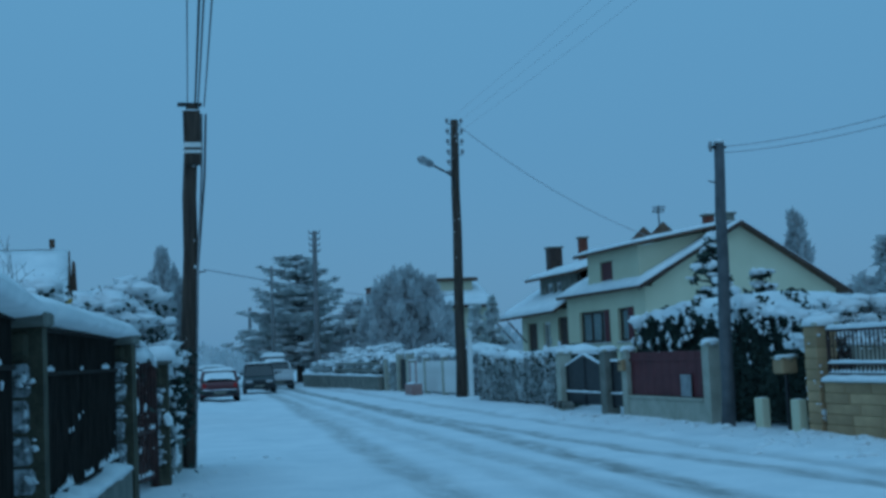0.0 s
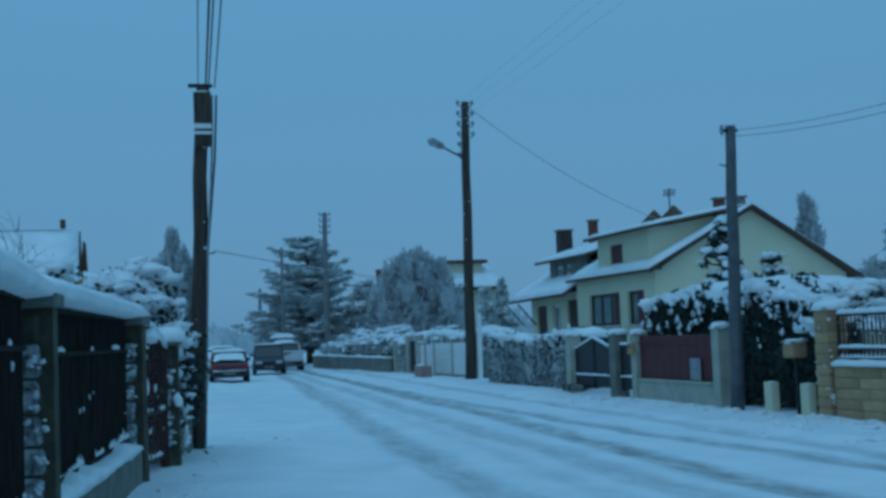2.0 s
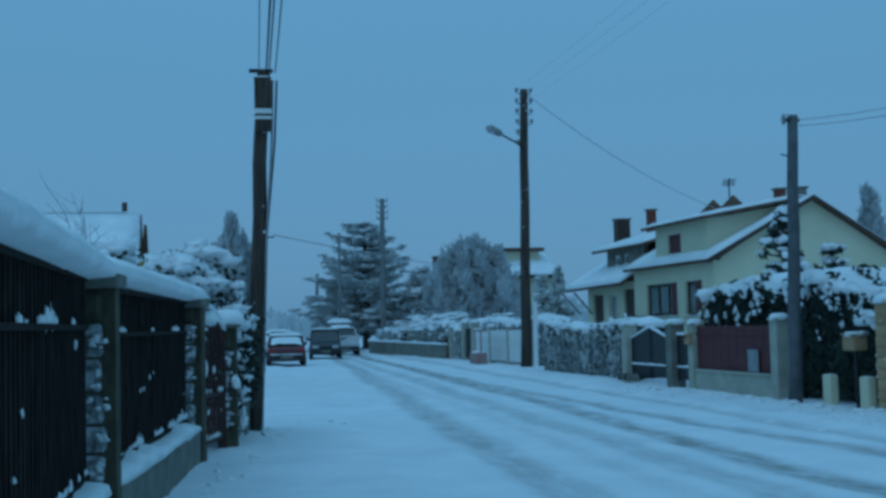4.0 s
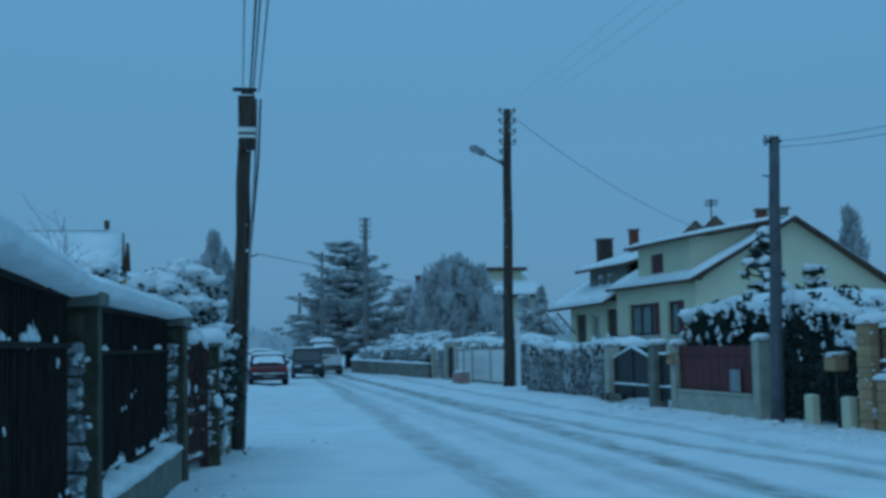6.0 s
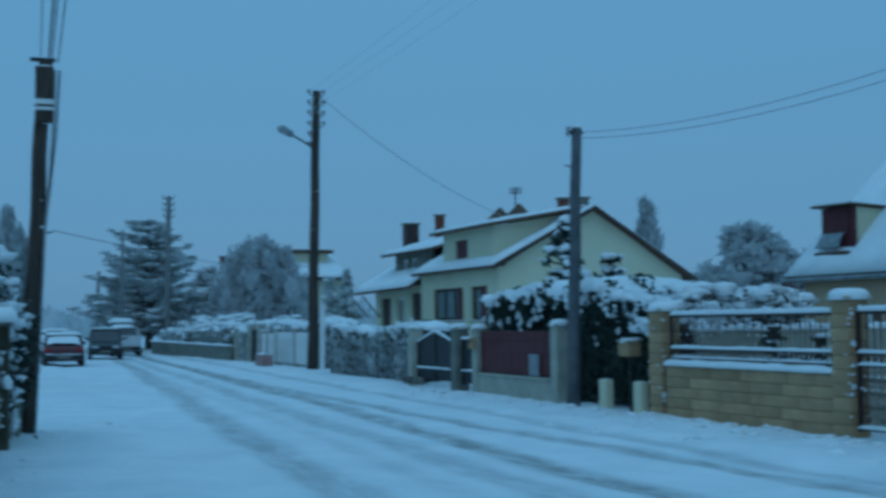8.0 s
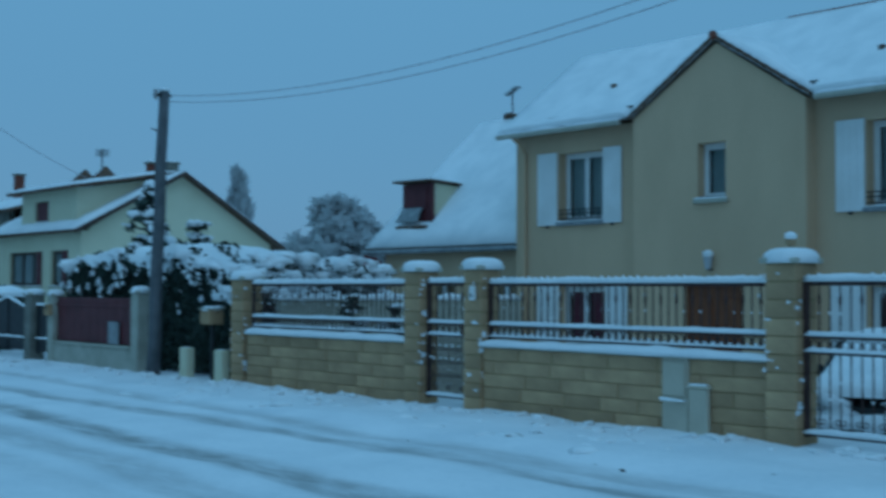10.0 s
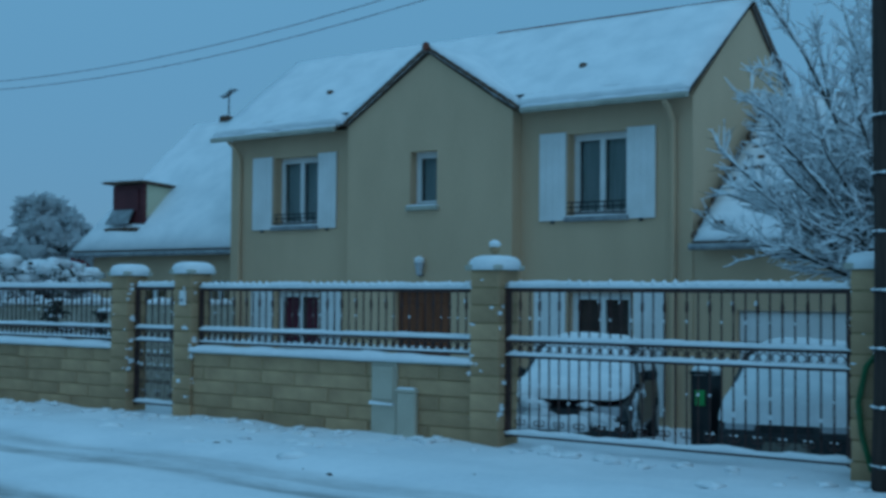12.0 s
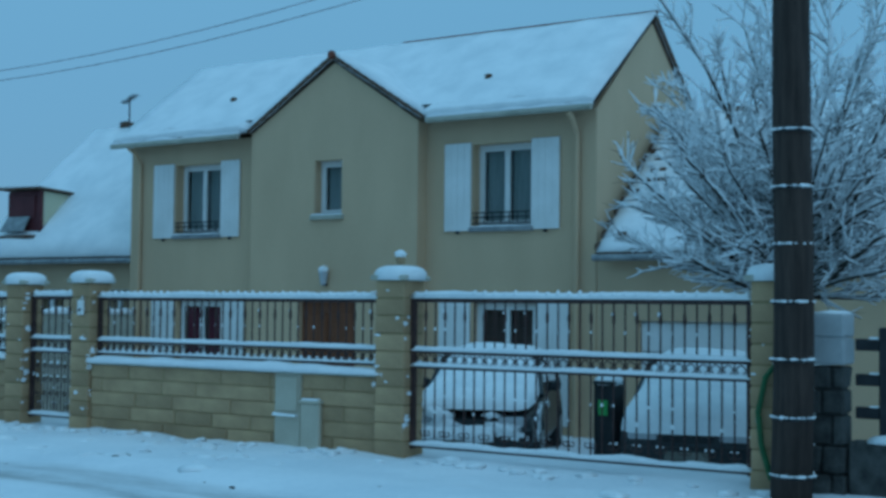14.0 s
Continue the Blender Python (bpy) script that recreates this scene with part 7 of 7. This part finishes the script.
def garden_tree(x, y, base, fork, radius, seed, label):
    """A leafless tree: straight limbs fanning from a low fork, side twigs in two ranks, snow on the upper side of all."""
    t = thing("tree", x, y, base, label, "tree")
    rnd = random.Random(seed)
    wood, fine, load = bmesh.new(), bmesh.new(), bmesh.new()
    top = Vector((x, y, fork))
    tube(wood, [(x + 0.05, y, base - 0.1), (x, y, (base + fork) / 2), top], [0.15, 0.12, 0.11], 10)

    def twig(bm, p, d, ln, r, n, rise, snow, sides):
        pts = [p]
        for i in range(n):
            d = (d + Vector((rnd.gauss(0, 0.08), rnd.gauss(0, 0.08), rise + rnd.gauss(0, 0.07)))).normalized()
            pts.append(pts[-1] + d * ln / n)
        tube(bm, pts, [r * (1 - 0.75 * i / n) for i in range(n + 1)], sides, caps=False)
        if snow:
            up = Vector((0, 0, 1))
            tube(load, [q + up * (r * 0.7 + 0.3 * snow) for q in pts], [snow * rnd.uniform(0.6, 1.25) for q in pts[:-1]] + [snow * 0.5], 4, caps=False)
        return pts

    for k in range(96):
        a = k * 2.39996 + rnd.uniform(-0.25, 0.25)
        el = math.radians(rnd.uniform(15, 85) if k % 4 else rnd.uniform(0, 35))
        d = Vector((math.cos(a) * math.cos(el), math.sin(a) * math.cos(el), math.sin(el)))
        ln = radius * rnd.uniform(0.75, 1.12) * (1.0 + 0.6 * math.sin(el))
        if d.x < -0.2:
            ln *= 0.62
        limb = twig(wood, top - Vector((0, 0, rnd.uniform(0.0, 0.45))), d, ln, rnd.uniform(0.022, 0.034), 7, 0.02, 0.015, 5)
        m = int(ln * 9.5)
        for i in range(m):
            u = 0.16 + 0.84 * (i + rnd.random()) / m
            j = min(6, int(u * 7))
            p = limb[j].lerp(limb[j + 1], u * 7 - j)
            ax = (limb[j + 1] - limb[j]).normalized()
            side = ax.cross(Vector((rnd.gauss(0, 0.5), rnd.gauss(0, 0.5), 1))).normalized() * (1 if i % 2 else -1)
            sd = (ax * 0.75 + side * rnd.uniform(0.5, 1.0) + Vector((0, 0, rnd.uniform(-0.1, 0.3)))).normalized()
            sl = rnd.uniform(0.3, 0.75) * (1.15 - 0.6 * u)
            tw = twig(fine, p, sd, sl, 0.0085, 3, 0.05, 0.0115, 3)
            for q in range(6):
                v = rnd.uniform(0.2, 0.98) * 3
                jj = min(2, int(v))
                p2 = tw[jj].lerp(tw[jj + 1], v - jj)
                d2 = (sd + Vector((rnd.gauss(0, 0.55), rnd.gauss(0, 0.55), rnd.gauss(0.1, 0.4)))).normalized()
                twig(fine, p2, d2, rnd.uniform(0.06, 0.22), 0.0055, 2, 0.04, 0.0088 if rnd.random() < 0.75 else 0, 3)
    part("trunk", wood, BARK, t, smooth=True)
    tagged(part("crown", fine, TWIG_BROWN, t, "fine brown twigs"), kind="stuff")
    tagged(part("twig_snow", load, SNOW, t, "snow lying along every twig"), kind="stuff")
    return t


garden_tree(13.4, 4.15, -0.3, 2.15, 2.05, 41, "leafless garden tree with snow along every branch and twig")
twiggy_tree(15.6, 74.5, 0, 4.2, 2.0, "low tree paled for haze in a far garden", FROST_AND_HAZE, 43, 5, 0.0, 0.12, 0.2, 9, thick=1.0, kids=(3, 4))
twiggy_tree(14.6, 68.0, 0, 3.0, 1.8, "garden bush paled for haze with snow on the twigs", FROST_AND_HAZE, 44, 5, 0.05, 0.1, 0.15, 9, snow=True, thick=0.9, kids=(3, 4))


def cedar(x, y, height, seed, label):
    """A cedar: long level boughs in uneven tiers, each a row of flat needle plates with snow lying on them."""
    t = thing("cedar_tree", x, y, 0, label, "tree")
    rnd = random.Random(seed)
    part("trunk", tube(bmesh.new(), [(x, y, -0.1), (x + 0.1, y, height * 0.5), (x, y, height * 0.97)], [0.3, 0.2, 0.03], 9), BARK, t)
    limb, core, need, pads = bmesh.new(), bmesh.new(), bmesh.new(), bmesh.new()
    for k in range(84):
        f = (k + 3 * rnd.random()) / 86
        reach = (5.3 * (1 - 0.6 * f ** 1.2) if f < 0.9 else 1.5) * rnd.uniform(0.5, 1.12) * (0.8 if f < 0.1 else 1)
        a = k * 2.4 + rnd.uniform(-0.5, 0.5)
        z = height * (0.1 + 0.88 * f)
        d = Vector((math.cos(a), math.sin(a), 0))
        lift = rnd.uniform(-0.06, 0.16)
        pts = [Vector((x, y, z)) + d * reach * u + Vector((0, 0, reach * (lift * u + 0.12 * u * u * u))) for u in (0, 0.35, 0.7, 1.0)]
        tube(limb, pts, [0.07, 0.05, 0.03, 0.012], 4, caps=False)
        n = max(3, int(reach * 2.2))
        for i in range(n):
            u = 0.22 + 0.8 * (i + rnd.random()) / n
            c = Vector((x, y, z)) + d * reach * u + Vector((0, 0, reach * (lift * u + 0.12 * u * u * u)))
            w = (0.62 * math.sin(math.pi * min(1.0, u) * 0.85 + 0.25) + 0.16) * rnd.uniform(0.7, 1.25) * (1 - 0.4 * f)
            c += Vector((-d.y, d.x, 0)) * rnd.gauss(0, 0.28 * w) + Vector((0, 0, rnd.gauss(0, 0.05)))
            lump(core, c, w * 0.8, (1.2, 1.2, 0.2), 0.5, 1, k + i)
            for q in range(34):
                v = Vector((rnd.gauss(0, 1), rnd.gauss(0, 1), rnd.gauss(0, 0.35))).normalized()
                o = c + Vector((v.x * w, v.y * w, v.z * w * 0.4)) * rnd.uniform(0.5, 1.25)
                dv = (v + d * 0.6 + Vector((0, 0, rnd.gauss(0.12, 0.25)))).normalized()
                lq = rnd.uniform(0.14, 0.36)
                nn = dv.cross(Vector((rnd.gauss(0, 1), rnd.gauss(0, 1), rnd.gauss(0, 1)))).normalized() * lq * 0.2
                need.faces.new([need.verts.new(o - dv * lq * 0.5), need.verts.new(o + nn), need.verts.new(o + dv * lq * 0.7), need.verts.new(o - nn)])
            if rnd.random() < 0.8:
                lump(pads, c + Vector((rnd.gauss(0, 0.1), rnd.gauss(0, 0.1), 0.16 * w + 0.05)), w * rnd.uniform(0.5, 0.95), (1.15, 1.15, 0.22), 0.5, 2, k + i)
    tagged(part("limbs", limb, BARK, t), kind="stuff")
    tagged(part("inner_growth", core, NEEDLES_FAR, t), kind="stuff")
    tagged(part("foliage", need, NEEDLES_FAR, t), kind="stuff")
    tagged(part("bough_snow", pads, SNOW, t, "pads of snow on the boughs", smooth=True), kind="stuff")
    return t


def env_spruce(r):
    return lambda f: r * (1 - f) ** 0.85 + 0.05


def env_column(r):
    return lambda f: r * math.sin(math.pi * (0.12 + 0.86 * f)) ** 0.6


cedar(13.9, 90.0, 9.1, 51, "large spreading cedar layered with snow")
clump_tree(17.7, 73.0, 0, 6.0, env_column(2.35), "round leafless tree paled for frost and haze", FROST_AND_HAZE, 42, 240, 0.5, 0.6, 0.36, 60, 0.0, "tree", -0.3, True)
clump_tree(17.2, 86.0, 0, 5.4, env_spruce(3.0), "lower snowy cedar bough mass beside the big cedar", FROST_AND_HAZE, 52, 80, 0.8, 0.4, 0.3, 50, 0.7, "cedar_tree", 0.3)
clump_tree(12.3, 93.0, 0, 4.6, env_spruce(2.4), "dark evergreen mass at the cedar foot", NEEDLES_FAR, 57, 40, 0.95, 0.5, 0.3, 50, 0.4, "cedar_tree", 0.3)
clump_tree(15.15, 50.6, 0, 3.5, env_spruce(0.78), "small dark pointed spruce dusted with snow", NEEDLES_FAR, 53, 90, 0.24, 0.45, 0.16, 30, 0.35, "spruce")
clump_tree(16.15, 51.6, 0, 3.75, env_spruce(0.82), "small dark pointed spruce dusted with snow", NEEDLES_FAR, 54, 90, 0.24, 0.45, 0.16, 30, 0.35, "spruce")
clump_tree(14.1, 27.4, 0, 4.1, env_spruce(0.95), "slim dark spruce loaded with lumps of snow", NEEDLES, 55, 64, 0.3, 0.55, 0.13, 24, 0.95, "spruce", load=0.95, pad=0.85)
clump_tree(15.4, 27.4, 0, 3.25, env_spruce(0.7), "slim dark spruce loaded with lumps of snow", NEEDLES, 56, 50, 0.26, 0.55, 0.12, 24, 0.95, "spruce", load=0.95, pad=0.85)
clump_tree(13.1, 17.9, -0.3, 1.75, env_spruce(0.34), "small dark garden shrub clotted with snow", NEEDLES, 58, 26, 0.16, 0.6, 0.1, 24, 0.8, "shrub", load=0.9, pad=0.7)
clump_tree(13.1, 16.75, -0.3, 1.65, env_spruce(0.36), "small garden shrub bent under lumps of snow", NEEDLES, 59, 24, 0.17, 0.6, 0.1, 20, 0.95, "shrub", load=1.1, pad=0.8)
for k, (px, py, ph, pr) in enumerate(((4.5, 91.0, 9.5, 0.75), (5.5, 92.5, 8.0, 0.7), (3.5, 92.5, 7.2, 0.7), (38.6, 64.3, 8.3, 0.62))):
    clump_tree(px, py, 0, ph, env_column(pr), "tall narrow poplar paled for haze in the distance", FROST_AND_HAZE, 60 + k, 90, 0.4, 0.6, 0.4, 40, 0.0, "poplar_tree", -0.5, True)
clump_tree(34.9, 49.0, 0, 5.7, env_column(1.9), "broad pine paled for haze behind the gardens", FROST_AND_HAZE, 71, 130, 0.8, 0.75, 0.42, 60, 0.0, "pine_tree", 0.0)
clump_tree(37.0, 48.0, 0, 4.4, env_column(1.6), "broad pine paled for haze behind the gardens", FROST_AND_HAZE, 72, 90, 0.75, 0.75, 0.42, 60, 0.0, "pine_tree", 0.0)


twiggy_tree(-1.6, 27.5, 0, 4.1, 0.8, "small bare shrub with snowy twigs behind the fence", BARK, 45, 3, 0.0, 0.05, 0.62, 6, snow=True, thick=0.7, kids=(2, 3))


def far_woods():
    """A belt of woods added to close the distance, pale in place of haze."""
    bm = bmesh.new()
    rnd = random.Random(91)
    for k in range(420):
        a = rnd.uniform(-1.0, 1.75)
        d = rnd.uniform(150, 210)
        p = Vector((math.sin(a) * d, math.cos(a) * d, 0))
        h = rnd.uniform(1.5, 4.0)
        for q in range(26):
            c = p + Vector((rnd.gauss(0, 2.0), rnd.gauss(0, 2.0), h * rnd.random() ** 0.8))
            s = rnd.uniform(0.5, 1.4)
            u = Vector((rnd.gauss(0, 0.5), rnd.gauss(0, 0.5), 1)).normalized()
            v = u.cross(Vector((rnd.gauss(0, 1), rnd.gauss(0, 1), rnd.gauss(0, 1)))).normalized()
            bm.faces.new([bm.verts.new(c - u * s), bm.verts.new(c + v * s * 0.5), bm.verts.new(c + u * s * 1.3), bm.verts.new(c - v * s * 0.5)])
    tagged(part("far_woods", bm, FROST_AND_HAZE), "added pale belt of woods standing in for haze far behind the street", "woods", kind="stuff")


far_woods()


def snow_clods():
    """Lumps thrown up along the foot of the walls and the kerb."""
    bm = bmesh.new()
    rnd = random.Random(17)
    for k in range(230):
        y = rnd.uniform(3.6, 30)
        x = 11.72 - abs(rnd.gauss(0, 0.22)) if rnd.random() < 0.75 else rnd.uniform(10.2, 11.6)
        lump(bm, (x, y, ground_z(x, y) + 0.005), rnd.uniform(0.02, 0.08), (1.3, 1.4, 0.55), 0.4, 2, k)
    for k in range(50):
        y = rnd.uniform(8, 22)
        x = left_x(y) + 0.35 + abs(rnd.gauss(0, 0.5))
        lump(bm, (x, y, ground_z(x, y) + 0.003), rnd.uniform(0.015, 0.05), (1.3, 1.3, 0.6), 0.35, 1, k)
    for k in range(50):
        y, x = rnd.uniform(8.5, 20), rnd.uniform(9.3, 11.4)
        lump(bm, (x, y, ground_z(x, y) - 0.015), rnd.uniform(0.05, 0.13), (1.3, 1.2, 0.4), 0.3, 2, k)
    tagged(part("snow_clods", bm, SNOW, smooth=True), "loose clods of snow along the walls and kerb", "snow", kind="stuff")


snow_clods()


def footprint_marks():
    """A few dark lumps that stand in for shaded footprint holes in the verge."""
    bm = bmesh.new()
    rnd = random.Random(23)
    for x, y, r in ((9.52, 10.12, 0.045), (8.98, 11.13, 0.03), (8.99, 8.31, 0.02), (8.96, 7.93, 0.055), (9.9, 12.6, 0.03), (9.4, 6.6, 0.025)):
        r *= 0.5
        for q in range(2):
            a, b = x + rnd.gauss(0, r * 0.6), y + rnd.gauss(0, r * 0.8)
            lump(bm, (a, b, ground_z(a, b) + 0.004), r * rnd.uniform(0.4, 0.9), (1.2, 1.4, 0.4), 0.5, 1, q)
    tagged(part("footprint_marks", bm, BARK), "dark lumps standing in for footprint holes in the verge snow", "leaves", kind="stuff")


footprint_marks()


def far_house():
    h = thing("house", 20.5, 82.0, 0, "far cream house with a snowy roof behind the bare tree", "house")
    part("wall", boxes((18.3, 24.6, 78.6, 78.9, -0.2, 4.6)), RENDER_CREAM, h)
    part("gable_wall", solid(bmesh.new(), [(18.3, 78.9, -0.2), (18.3, 86.0, -0.2), (18.3, 86.0, 4.6), (18.3, 82.3, 6.1), (18.3, 78.9, 4.6)], (0.3, 0, 0)), RENDER_CREAM, h)
    part("gable_wall", solid(bmesh.new(), [(24.3, 78.9, -0.2), (24.3, 86.0, -0.2), (24.3, 86.0, 4.6), (24.3, 82.3, 6.1), (24.3, 78.9, 4.6)], (0.3, 0, 0)), RENDER_CREAM, h)
    part("back_wall", boxes((18.6, 24.3, 85.7, 86.0, -0.2, 4.6)), RENDER_CREAM, h)
    roof_slab("roof_front", [(18.0, 78.0, 4.6), (24.9, 78.0, 4.6), (24.9, 82.3, 6.25), (18.0, 82.3, 6.25)], h)
    roof_slab("roof_back", [(18.0, 86.6, 4.6), (24.9, 86.6, 4.6), (24.9, 82.3, 6.25), (18.0, 82.3, 6.25)], h)
    part("eave_board", boxes((18.0, 24.9, 77.94, 78.0, 4.4, 4.6)), BROWN_PAINT, h, "dark eave board")
    d = part("dormer", boxes((21.2, 24.0, 80.4, 82.0, 5.4, 6.25)), RENDER_CREAM, h, "flat dormer")
    part("dormer_roof", boxes((20.9, 24.3, 80.0, 82.6, 6.25, 6.45), bev=0.03), TILE_DARK, d, "dark flat dormer roof")
    part("roof_snow", boxes((21.0, 24.2, 80.1, 82.5, 6.452, 6.53), bev=0.03), SNOW, d)
    c = part("chimney", boxes((16.8, 17.25, 79.7, 80.2, -0.2, 5.9), bev=0.03), BRICK_RED, h, "red brick chimney stack")
    part("chimney_cap", boxes((16.75, 17.3, 79.65, 80.25, 5.9, 5.98)), CONCRETE_DARK, c)


far_house()
